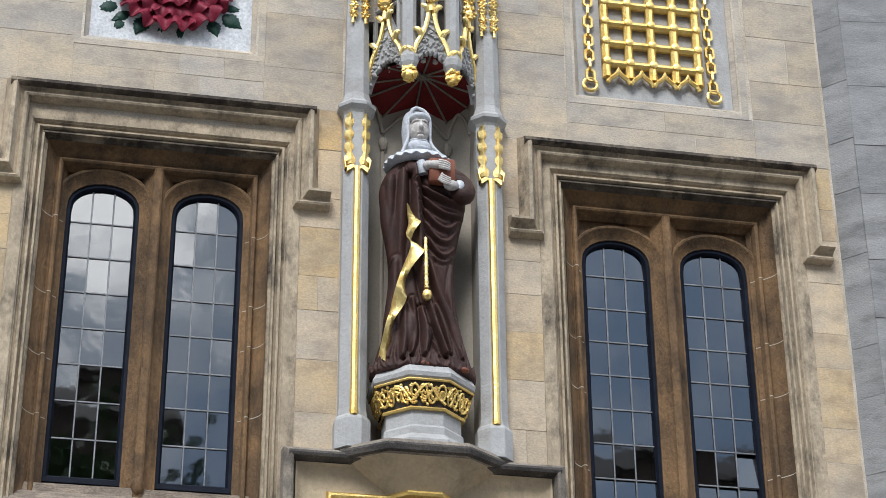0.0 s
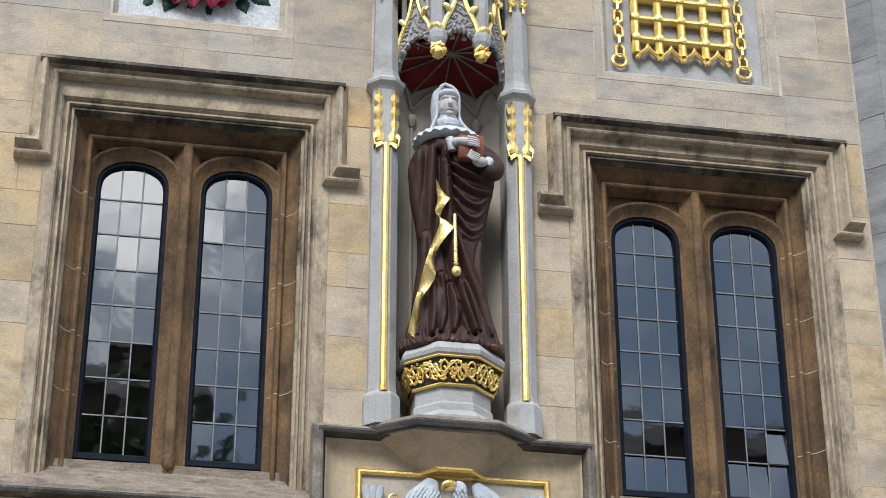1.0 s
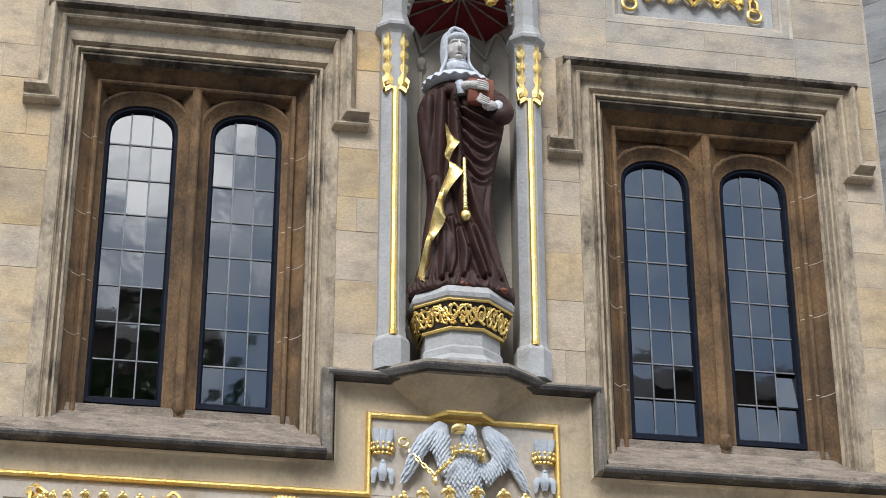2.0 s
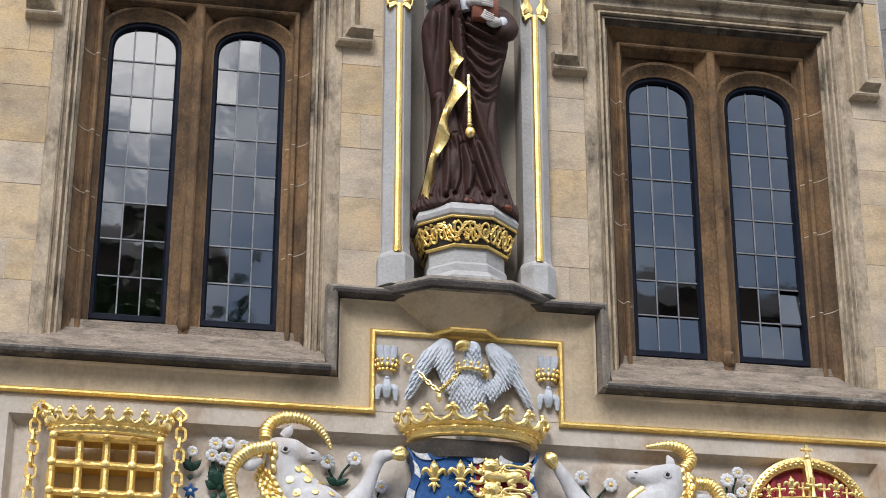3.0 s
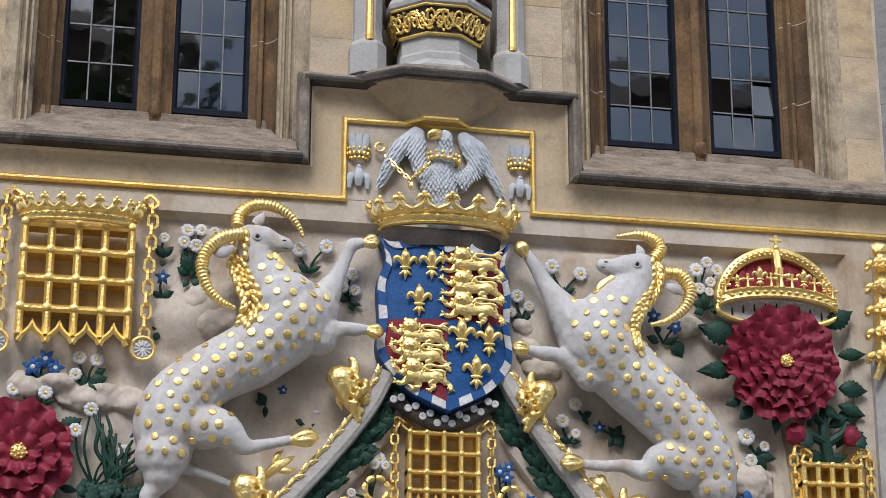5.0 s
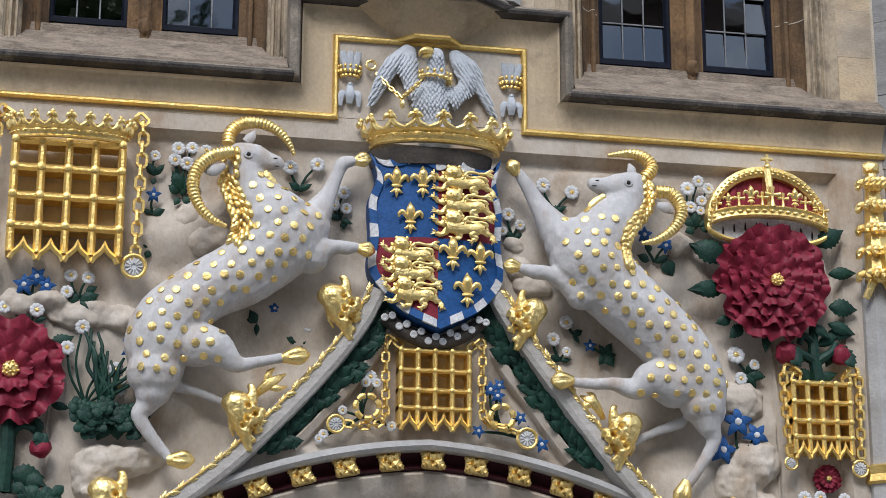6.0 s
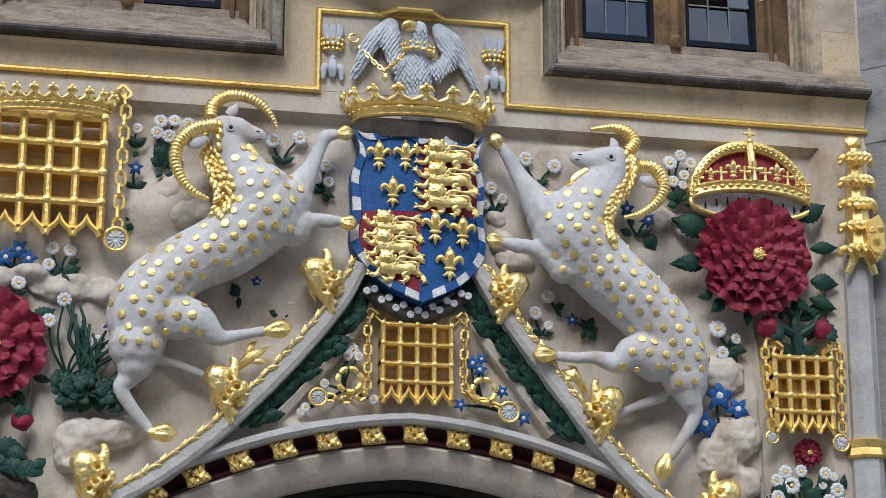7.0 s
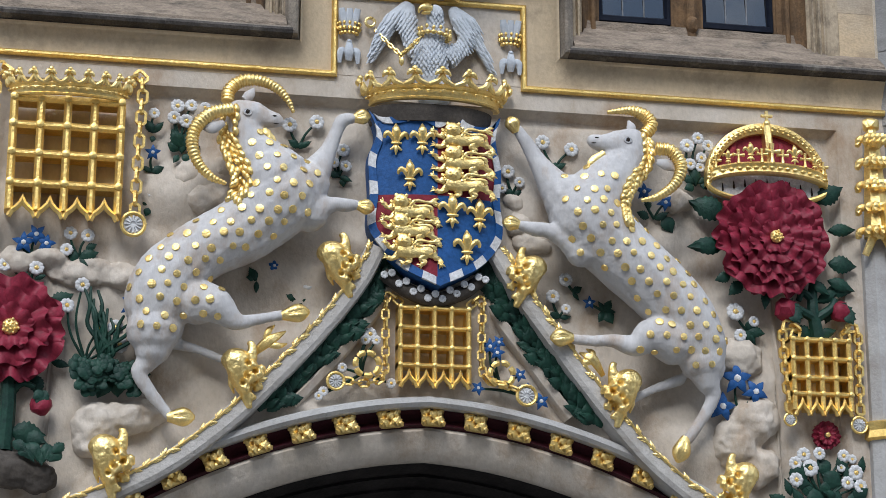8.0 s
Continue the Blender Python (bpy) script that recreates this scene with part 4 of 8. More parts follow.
def fold_depth(x, z):
    """How far the cloth stands out at one spot."""
    out = 0.0
    for h, w, run in folds:
        if z > run[0][1] + 0.2 and z > run[-1][1] + 0.2 or z < min(p[1] for p in run) - 0.06:
            continue
        best = 9.0
        for k, ((ax, az), (bx, bz)) in enumerate(zip(run, run[1:])):
            ex, ez = bx - ax, bz - az
            q = max(0.0, min(1.0, ((x - ax) * ex + (z - az) * ez) / (ex * ex + ez * ez + 1e-9)))
            s = (k + q) / (len(run) - 1)
            r = w * (0.45 + 0.75 * math.sin(math.pi * min(1, s * 0.75 + 0.15)))
            best = min(best, math.hypot(x - ax - q * ex, z - az - q * ez) / r)
        if best < 3:
            out += h * (math.exp(-best * best * 1.2) - 0.55 * math.exp(-(best - 1.75) ** 2 * 3))
    return out


N = 240
rings = []
for z, mx, hw, dp in curve(prof, 13):
    ring = []
    for k in range(N):
        a = 2 * math.pi * k / N
        ca, sa = math.cos(a), math.sin(a)
        ca2 = math.copysign(abs(ca) ** 0.85, ca)
        x = mx + hw * ca2
        warp = noise.noise(Vector((x * 5, 3.0, z * 2.2)))
        d = (fold_depth(x, z) * 1.9 + 0.012 * warp) * min(1.0, 0.25 + max(0.0, -sa)) if sa < 0.1 else 0.0
        ring.append((x + 0.45 * d * ca, SYC + (dp + d) * sa - 0.2 * d, z))
    rings.append(ring)
loft(bm, rings)
# bent arm in its sleeve, with rumpled cloth at the elbow
tube(bm, [(0.10, -0.12, 9.52, 0.07), (0.19, -0.14, 9.44, 0.085), (0.225, -0.20, 9.33, 0.085), (0.18, -0.27, 9.26, 0.066), (0.13, -0.30, 9.27, 0.045)], 14)
for k in range(5):
    tube(bm, [(0.13 + 0.022 * k, -0.185 - 0.010 * k, 9.50 - 0.035 * k, 0.008), (0.20 + 0.016 * k, -0.215 - 0.012 * k, 9.47 - 0.042 * k, 0.015), (0.265, -0.19, 9.43 - 0.045 * k, 0.010)], 7)
tube(bm, [(-0.16, -0.18, 9.52, 0.05), (-0.17, -0.25, 9.46, 0.05), (-0.14, -0.29, 9.44, 0.04)], 10)
rnd = random.Random(8)
for k in range(22):
    a = math.pi * (1.02 + 0.96 * k / 21)
    ex, ey, r = SXC + 0.37 * math.cos(a), SYC + 0.262 * math.sin(a), rnd.uniform(0.010, 0.017)
    tx, ty = -math.sin(a), 0.7 * math.cos(a)
    h, g = rnd.uniform(0.02, 0.07), rnd.uniform(-0.05, 0.05)
    tube(bm, [(ex + tx * g, ey + ty * g + 0.015, 7.86 + h + 0.05, 0.006), (ex + tx * g * 0.4, ey + ty * g * 0.4 - 0.004, 7.86 + h * 0.5, r), (ex - tx * g * 0.5, ey - ty * g * 0.5 - 0.006, 7.85, r * 0.9)], 7)
bm = fused(bm, 0.0060, 1)
bm.faces.layers.int.new("done")
dab(bm, 0)
# veil, wimple and head, the face left plain but for brow, nose and chin
HX, HY, HZ = -0.111, -0.15, 9.818
blob(bm, (HX, HY - 0.050, HZ - 0.005), (0.077, 0.096, 0.112), 3)
tube(bm, [(HX, HY - 0.128, HZ + 0.045, 0.010), (HX, HY - 0.146, HZ + 0.005, 0.013), (HX, HY - 0.158, HZ - 0.022, 0.018), (HX, HY - 0.140, HZ - 0.034, 0.010)], 8)
for d in (-1, 1):
    tube(bm, [(HX + d * 0.010, HY - 0.136, HZ + 0.040, 0.010), (HX + d * 0.035, HY - 0.128, HZ + 0.046, 0.012), (HX + d * 0.062, HY - 0.098, HZ + 0.034, 0.008)], 7)
    blob(bm, (HX + d * 0.036, HY - 0.090, HZ - 0.030), (0.034, 0.038, 0.040), 2)
blob(bm, (HX, HY - 0.120, HZ - 0.088), (0.030, 0.026, 0.022), 2)
tube(bm, [(HX - 0.026, HY - 0.128, HZ - 0.058, 0.006), (HX, HY - 0.139, HZ - 0.056, 0.009), (HX + 0.026, HY - 0.128, HZ - 0.058, 0.006)], 6)
dab(bm, 1)
# band over the brow, then the veil falling from its raised fold on to the shoulders, open in front
blob(bm, (HX, HY - 0.040, HZ + 0.098), (0.088, 0.104, 0.046), 3)
vr = []
for dz, w, dpt, lean in curve([(0.222, 0.014, 0.02, -0.030), (0.195, 0.052, 0.06, -0.022), (0.155, 0.092, 0.105, -0.01), (0.10, 0.110, 0.122, 0.0), (0.03, 0.112, 0.122, 0.0), (-0.05, 0.106, 0.112, 0.002), (-0.11, 0.112, 0.108, 0.008), (-0.165, 0.140, 0.112, 0.014), (-0.215, 0.175, 0.125, 0.022), (-0.25, 0.192, 0.135, 0.026)], 3):
    ring = []
    for s in (0.0, 0.018):
        for k in range(33):
            a = radians(-48 + 276 * (k if s == 0 else 32 - k) / 32)
            f = 1 + 0.035 * math.sin(7 * a + 9 * dz) * min(1, max(0, 0.25 - dz) * 3)
            ring.append((HX + lean + (w * f - s) * math.cos(a), HY + 0.025 + (dpt * f - s) * math.sin(a), HZ + dz - 0.3 * s))
    vr.append(ring)
loft(bm, vr)
for d in (-1, 1):
    tube(bm, [(HX - 0.022, HY - 0.070, HZ + 0.195, 0.012), (HX + d * 0.045 - 0.01, HY - 0.085, HZ + 0.160, 0.013), (HX + d * 0.074, HY - 0.078, HZ + 0.105, 0.013), (HX + d * 0.082, HY - 0.068, HZ + 0.03, 0.012), (HX + d * 0.082, HY - 0.066, HZ - 0.07, 0.012), (HX + d * 0.105, HY - 0.075, HZ - 0.145, 0.014), (HX + d * 0.15 + 0.02, HY - 0.085, HZ - 0.215, 0.012)], 8)
# folds of the wimple at the throat
blob(bm, (HX, HY - 0.035, HZ - 0.145), (0.095, 0.095, 0.07), 3)
for dz, w in ((-0.105, 0.080), (-0.132, 0.096), (-0.162, 0.108)):
    tube(bm, [(HX - w, HY - 0.01, HZ + dz + 0.03, 0.008), (HX - w * 0.6, HY - 0.085, HZ + dz + 0.005, 0.012), (HX + 0.01, HY - 0.115, HZ + dz - 0.008, 0.013), (HX + w * 0.6, HY - 0.085, HZ + dz + 0.005, 0.012), (HX + w, HY - 0.01, HZ + dz + 0.03, 0.008)], 8)
# shoulder cape with a scalloped hem
cr = []
for r, dz in ((0.09, -0.15), (0.15, -0.175), (0.20, -0.20), (0.245, -0.235), (0.262, -0.262), (0.255, -0.268)):
    cr.append([(HX + 0.02 + r * (1 + 0.022 * math.sin(k * 1.31) * (r > 0.2)) * math.cos(2 * math.pi * k / 96), HY + 0.045 + 0.90 * r * math.sin(2 * math.pi * k / 96), HZ + dz + 0.010 * math.sin(k * 1.31) * (r > 0.24)) for k in range(96)])
loft(bm, cr)
tube(bm, [(0.145, -0.30, 9.285, 0.038), (0.165, -0.29, 9.32, 0.042), (0.175, -0.27, 9.35, 0.04)], 10)
tube(bm, [(-0.115, -0.29, 9.50, 0.035), (-0.10, -0.295, 9.45, 0.04), (-0.095, -0.29, 9.40, 0.035)], 10)
dab(bm, 2)
# clasped mitten shapes
blob(bm, (0.0, -0.365, 9.445), (0.085, 0.03, 0.035), 2)
blob(bm, (-0.06, -0.34, 9.45), (0.05, 0.035, 0.038), 2)
for k in range(4):
    tube(bm, [(0.0, -0.385, 9.47 - 0.018 * k, 0.013), (0.05, -0.388, 9.462 - 0.018 * k, 0.012), (0.085, -0.38, 9.45 - 0.016 * k, 0.009)], 6)
blob(bm, (0.10, -0.345, 9.295), (0.06, 0.035, 0.042), 2)
for k in range(4):
    tube(bm, [(0.09, -0.37, 9.285 + 0.015 * k, 0.012), (0.03, -0.378, 9.30 + 0.018 * k, 0.011), (0.0 + 0.01 * k, -0.37, 9.325 + 0.016 * k, 0.009)], 6)
dab(bm, 3)
# closed volume held against the chest
box(bm, -0.06, 0.13, -0.362, -0.285, 9.31, 9.51, 0.012)
blob(bm, (SXC - 0.02, -0.295, 7.868), (0.050, 0.045, 0.026), 2)
blob(bm, (0.19, -0.245, 7.865), (0.045, 0.045, 0.024), 2)
dab(bm, 4)
# gilded scroll and cord
rib = curve([(-0.205, 9.10, 0.030), (-0.165, 8.99, 0.055), (-0.195, 8.86, 0.052), (-0.150, 8.77, 0.058), (-0.215, 8.60, 0.055), (-0.265, 8.43, 0.050), (-0.285, 8.30, 0.055), (-0.335, 8.15, 0.045), (-0.375, 7.92, 0.035)], 8)
rr = []
for i, (x, z, w) in enumerate(rib):
    yy = -0.305 + 0.025 * math.sin(i * 0.42) + 0.10 * max(0, i - 44) / 22
    tw = 0.035 * math.cos(i * 0.33)
    w = w * (0.62 + 0.22 * math.sin(i * 0.33))
    x += 0.008 * math.sin(i * 0.33)
    rr.append([(x - w, yy - tw, z + 0.02), (x, yy - 0.02, z + 0.005), (x + w, yy + tw, z - 0.015), (x + w, yy + tw + 0.012, z - 0.015), (x, yy - 0.008, z + 0.005), (x - w, yy - tw + 0.012, z + 0.02)])
loft(bm, rr)
tube(bm, [(-0.085, -0.315, 8.86, 0.012), (-0.083, -0.32, 8.66, 0.014), (-0.080, -0.32, 8.47, 0.014)], 8, steps=16, rings=0.25, ring_len=0.016)
blob(bm, (-0.080, -0.325, 8.455), (0.022, 0.022, 0.014), 1)
blob(bm, (-0.078, -0.325, 8.395), (0.036, 0.034, 0.046), 2, 0.2)
dab(bm, 5)
solid("statue", bm, [ROBE, SKIN, VEIL, SKIN, BOOK, PALE_GOLD], "painted stone statue in brown robe and white veil with gilded scroll", "statue", angle=1.0)


# ---------------------------------------------------------------- kit for the carved ornaments
def piece_mesh(name, bm, mats, angle=0.9):
    ob = link_mesh(name, bm, mats, True, angle)
    me = ob.data
    bpy.data.objects.remove(ob)
    return me


def petal_mesh(width, ruffle, waves, seed, mat):
    """One carved petal, its root at the origin, growing along z, facing -y."""
    bm = bmesh.new()
    ns, na = 9, 20
    grid = []
    for j in range(ns + 1):
        s = j / ns
        row = []
        for i in range(na + 1):
            a = -1 + 2 * i / na
            w = width * (0.35 + 0.65 * math.sin(min(1, s * 1.25) * math.pi / 2))
            edge = s * s
            notch = 0.10 * math.exp(-(a / 0.22) ** 2) * s
            x = a * w
            z = s * (1 - 0.22 * a * a) - notch + 0.055 * math.sin(a * waves * 1.1 + 2 * seed) * edge
            y = -0.06 * s - 0.16 * math.sin(s * math.pi * 0.75) * (1 - 0.5 * a * a) - ruffle * math.sin(a * waves + seed) * (0.15 * s + 0.85 * edge)
            row.append((x, y, z))
        grid.append(row)
    f = [[bm.verts.new(p) for p in r] for r in grid]
    b = [[bm.verts.new((p[0] * 0.96, p[1] + 0.09, p[2] * 0.97)) for p in r] for r in grid]
    for g, flip in ((f, False), (b, True)):
        for r0, r1 in zip(g, g[1:]):
            for i in range(na):
                q = (r0[i], r0[i + 1], r1[i + 1], r1[i])
                bm.faces.new(q[::-1] if flip else q)
    rim_f = [r[0] for r in f] + f[-1][1:] + [r[-1] for r in f[::-1][1:]]
    rim_b = [r[0] for r in b] + b[-1][1:] + [r[-1] for r in b[::-1][1:]]
    for i in range(len(rim_f) - 1):
        bm.faces.new((rim_f[i], rim_f[i + 1], rim_b[i + 1], rim_b[i]))
    return piece_mesh("petal", bm, mat)


def leaf_mesh(width, teeth, mat):
    bm = bmesh.new()
    n = 14
    L, R_, C = [], [], []
    for i in range(n + 1):
        s = i / n
        w = width * math.sin(math.pi * s ** 0.85) * (1 + (0.16 if i % 2 else -0.06) * teeth) + 0.004
        bend = -0.10 * math.sin(math.pi * s)
        L.append((-w, bend + 0.05, s))
        R_.append((w, bend + 0.05, s))
        C.append((0, bend - 0.02, s))
    ML = [((l[0]) * 0.5, (l[1] + c[1]) / 2 - 0.045, l[2] + 0.02) for l, c in zip(L, C)]
    MR = [((l[0]) * 0.5, (l[1] + c[1]) / 2 - 0.045, l[2] + 0.02) for l, c in zip(R_, C)]
    loft(bm, [[L[i], ML[i], C[i], MR[i], R_[i], (0, 0.10, C[i][2])] for i in range(n + 1)])
    return piece_mesh("leaf", bm, mat)


def blossom_mesh(n, mat):
    """A little flower, one unit in radius."""
    bm = bmesh.new()
    for k in range(n):
        a = 2 * math.pi * k / n
        blob(bm, (0.58 * math.cos(a), -0.12, 0.58 * math.sin(a)), (0.40, 0.20, 0.40), 2, 0.15)
    dome(bm, (0, 0.05, 0), 0.5, 0.25, n=8)
    return piece_mesh("blossom", bm, mat)


def star_mesh(mat):
    bm = bmesh.new()
    for k in range(5):
        a = 2 * math.pi * k / 5 + 0.3
        c, s = math.cos(a), math.sin(a)
        tube(bm, [(0.05 * c, -0.18, 0.05 * s, 0.22), (0.45 * c, -0.22, 0.45 * s, 0.30), (1.0 * c, -0.05, 1.0 * s, 0.03)], 6, 0.6, 3)
    return piece_mesh("blossom", bm, mat)


bm = bmesh.new()
for k in range(14):
    a = 2.4 * k
    r = 0.11 * math.sqrt(k) * 2.2
    blob(bm, (r * math.cos(a), -0.25 - 0.25 * (1 - r), r * math.sin(a)), (0.2, 0.2, 0.2), 1)
blob(bm, (0, 0, 0), (0.95, 0.45, 0.95), 2)
CENTRE = piece_mesh("flower_centre", bm, PALE_GOLD)
bm = bmesh.new()
blob(bm, (0, 0, 0), (1, 0.6, 1), 1)
PIP = piece_mesh("flower_centre", bm, WHITE)
LEAVES = [leaf_mesh(0.30, 1.0, GREEN), leaf_mesh(0.22, 0.6, GREEN), leaf_mesh(0.40, 0.3, GREEN)]
DAISY, STAR = blossom_mesh(9, WHITE), star_mesh(BLUE)
bm = bmesh.new()
for x, z, r in ((0, 0.72, 0.27), (-0.24, 0.46, 0.22), (0.24, 0.46, 0.22), (0, 0.40, 0.24), (0, 0.14, 0.12)):
    blob(bm, (x, -0.03, z), (r * 1.12, 0.065, r * 1.12), 2, 0.2)
LOBED = piece_mesh("leaf", bm, GREEN)


def turn(x, y, z, angle, s, tilt=0.0):
    """A piece that grows along its z, set at a clock angle: 0 up, 90 to the right."""
    return Matrix.Translation((x, y, z)) @ Matrix.Rotation(radians(angle), 4, "Y") @ Matrix.Rotation(radians(tilt), 4, "X") @ Matrix.Scale(s, 4)


def sprig(label, y, blossoms, root, leaves, mesh=DAISY, category="carved flowers", group="carved flowers"):
    """Painted flowers on a stem: blossoms (x, z, r), leaves (x, z, clock angle, length)."""
    e = thing("flower_sprig", label, category, (root[0], y, root[1]), group)
    bm = bmesh.new()
    for x, z, r in blossoms:
        mx, mz = (x + root[0]) / 2 + (root[1] - z) * 0.1, (z + root[1]) / 2
        tube(bm, [(root[0], y + 0.03, root[1], 0.011), (mx, y + 0.012, mz, 0.009), (x, y + 0.01, z, 0.008)], 6)
    part("stem", bm, GREEN, e, "green painted stems")
    for i, (x, z, r) in enumerate(blossoms):
        b = shared("blossom", mesh, e, turn(x, y, z, 40 * i, r, random.uniform(-8, 8)))
        c = new("flower_centre", CENTRE if mesh is DAISY else PIP)
        c.parent = b
        c.matrix_parent_inverse = Matrix.Identity(4)
        c.matrix_basis = Matrix.Translation((0, -0.22 if mesh is DAISY else -0.36, 0)) @ Matrix.Scale(0.3 if mesh is DAISY else 0.24, 4)
    for i, (x, z, a, s) in enumerate(leaves):
        shared("leaf", LEAVES[i % 3], e, turn(x, y + 0.012, z, a, s, random.uniform(-10, 12)))
    return e


def rose(label, x, z, r, y, rings, leaves, mats=RED, big=0.75, ruffle=0.19, centre=0.12):
    """A many-petalled rose: rings of (count, radius share, petal share, lift)."""
    e = thing("carved_rose", label, "carved rose", (x, y, z), "carved roses")
    meshes = [petal_mesh(big, ruffle, 6.2 + 0.8 * k, 1.7 * k, mats) for k in range(3)]
    for i, (lx, lz, a, s) in enumerate(leaves):
        shared("leaf", LEAVES[i % 2], e, turn(lx, y + 0.03, lz, a, s, random.uniform(-6, 8)), "dark green painted leaf")
    for n, rad, size, lift in rings:
        for k in range(n):
            a = 360 * (k + 0.5 * (n % 2) + random.uniform(-0.1, 0.1)) / n
            m = Matrix.Translation((x, y - lift, z)) @ Matrix.Rotation(radians(a), 4, "Y") @ Matrix.Translation((0, 0, rad * r)) @ Matrix.Rotation(radians(random.uniform(2, 14)), 4, "X") @ Matrix.Scale(size * r * random.uniform(0.94, 1.06), 4)
            shared("petal", meshes[k % 3], e, m)
    shared("flower_centre", CENTRE, e, Matrix.Translation((x, y - rings[-1][3] - 0.02, z)) @ Matrix.Scale(centre * r, 4), "gilded seed head")
    return e


def ring_mesh(l, w, t, mat):
    """One chain link, long along z."""
    bm = bmesh.new()
    h, b = l / 2, w / 2
    c = min(h, b) * 0.45
    pth = [(-b, -h + c), (-b, h - c), (-b + c, h), (b - c, h), (b, h - c), (b, -h + c), (b - c, -h), (-b + c, -h)]
    sweep(bm, pth, [(t * math.cos(q), t * math.sin(q)) for q in (0.785, 2.356, 3.927, 5.498)], closed_path=True)
    return piece_mesh("chain_link", bm, GOLD, 0.5)


def chain(parent, pts, y, l=0.075, w=0.05, t=0.011):
    """Links along (x, z)."""
    mesh = ring_mesh(l, w, t, GOLD)
    line = [Vector(p) for p in curve(pts, 12)]
    run, k = 0.0, 0
    for a, b in zip(line, line[1:]):
        run += (b - a).length
        if run >= l * 0.70 or k == 0:
            run = 0.0
            d = b - a
            ang = math.degrees(math.atan2(d.x, d.y))
            m = Matrix.Translation((b.x, y, b.y)) @ Matrix.Rotation(radians(ang), 4, "Y") @ Matrix.Rotation(radians(8 if k % 2 == 0 else 78), 4, "Z")
            shared("chain_link", mesh, parent, m)
            k += 1


def medallion(parent, x, z, r, y):
    bm = bmesh.new()
    ring = [(x + r * math.cos(a), y, z + r * math.sin(a), r * 0.17) for a in [2 * math.pi * k / 16 for k in range(17)]]
    tube(bm, ring, 6, steps=1)
    part("ring", bm, GOLD, parent, "gilded ring")
    bm = bmesh.new()
    dome(bm, (x, y + 0.01, z), r * 0.85, 0.012, n=14)
    for k in range(12):
        a = 2 * math.pi * k / 12
        tube(bm, [(x + r * 0.25 * math.cos(a), y - 0.008, z + r * 0.25 * math.sin(a), r * 0.07), (x + r * 0.75 * math.cos(a), y - 0.006, z + r * 0.75 * math.sin(a), r * 0.10)], 5, steps=1)
    part("rosette", bm, WHITE, parent, "white painted rosette")


def portcullis(label, x0, x1, zt, zb, nv, zs, y, bar, point=0.05, deep=0.03):
    """A gilded grating: nv upright bars, cross bars at heights zs, pointed feet."""
    e = thing("portcullis", label, "portcullis badge", ((x0 + x1) / 2, y, zb), "portcullis badges")
    xs_ = [x0 + (x1 - x0) * k / (nv - 1) for k in range(nv)]
    for x in xs_:
        bm = bmesh.new()
        loft(bm, [[(x - bar, y + deep, z), (x - bar, y, z), (x - bar * 0.35, y - bar * 0.8, z), (x + bar * 0.35, y - bar * 0.8, z), (x + bar, y, z), (x + bar, y + deep, z)] for z in (zb, zt)])
        part("upright_bar", bm, GOLD, e, smooth=False)
    for z in zs:
        bm = bmesh.new()
        loft(bm, [[(x, y + deep + 0.002, z - bar), (x, y + 0.005, z - bar), (x, y - bar * 0.6, z - bar * 0.3), (x, y - bar * 0.6, z + bar * 0.3), (x, y + 0.005, z + bar), (x, y + deep + 0.002, z + bar)] for x in (x0 - bar, x1 + bar)])
        part("cross_bar", bm, GOLD, e, smooth=False)
    bm = bmesh.new()
    dome(bm, (0, 0, 0), bar * 1.05, bar * 0.5, n=8)
    stud = piece_mesh("stud", bm, GOLD)
    for x in xs_:
        for z in zs:
            shared("stud", stud, e, Matrix.Translation((x, y - bar * 0.75, z)))
    for a, b in zip(xs_, xs_[1:]):
        bm = bmesh.new()
        m = (a + b) / 2
        h = (b - a) / 2
        sweep(bm, [(a, zb - point * 0.65), (a + h * 0.22, zb - point * 0.10), (a + h * 0.55, zb + point * 0.22), (a + h * 0.85, zb + point * 0.62), (m, zb + point * 1.0), (b - h * 0.85, zb + point * 0.62), (b - h * 0.55, zb + point * 0.22), (b - h * 0.22, zb - point * 0.10), (b, zb - point * 0.65)], [(-point * 0.26, -0.01), (-point * 0.26, 0.006), (0.0, 0.020), (point * 0.22, 0.006), (point * 0.22, -0.01)])
        for v in bm.verts:
            v.co.y += y
        part("pointed_foot", bm, GOLD, e, smooth=False)
    return e


# ---------------------------------------------------------------- sunk panels above the windows
for x0, x1, z0, z1, mt, lb in ((-2.62, -1.30, 10.475, 11.75, WHITE, "white-painted sunk stone panel"), (1.14, 2.50, 10.40, 11.8, GREY, "light grey sunk stone panel")):
    pan = thing("wall_panel", lb, "panel", ((x0 + x1) / 2, 0, z0), kind="structure")
    bm = bmesh.new()
    sweep(bm, [(x0, z0), (x0, z1), (x1, z1), (x1, z0)], [(0.05, 0.004), (0.0, 0.0), (-0.055, -0.04), (-0.06, -0.09), (0.05, -0.09)], closed_path=True)
    part("chamfered_frame", bm, ASHLAR_UP, pan, smooth=False)
    bm = bmesh.new()
    box(bm, x0 + 0.03, x1 - 0.03, 0.05, 0.10, z0 + 0.03, z1 - 0.03)
    part("panel_face", bm, mt, pan, smooth=False)

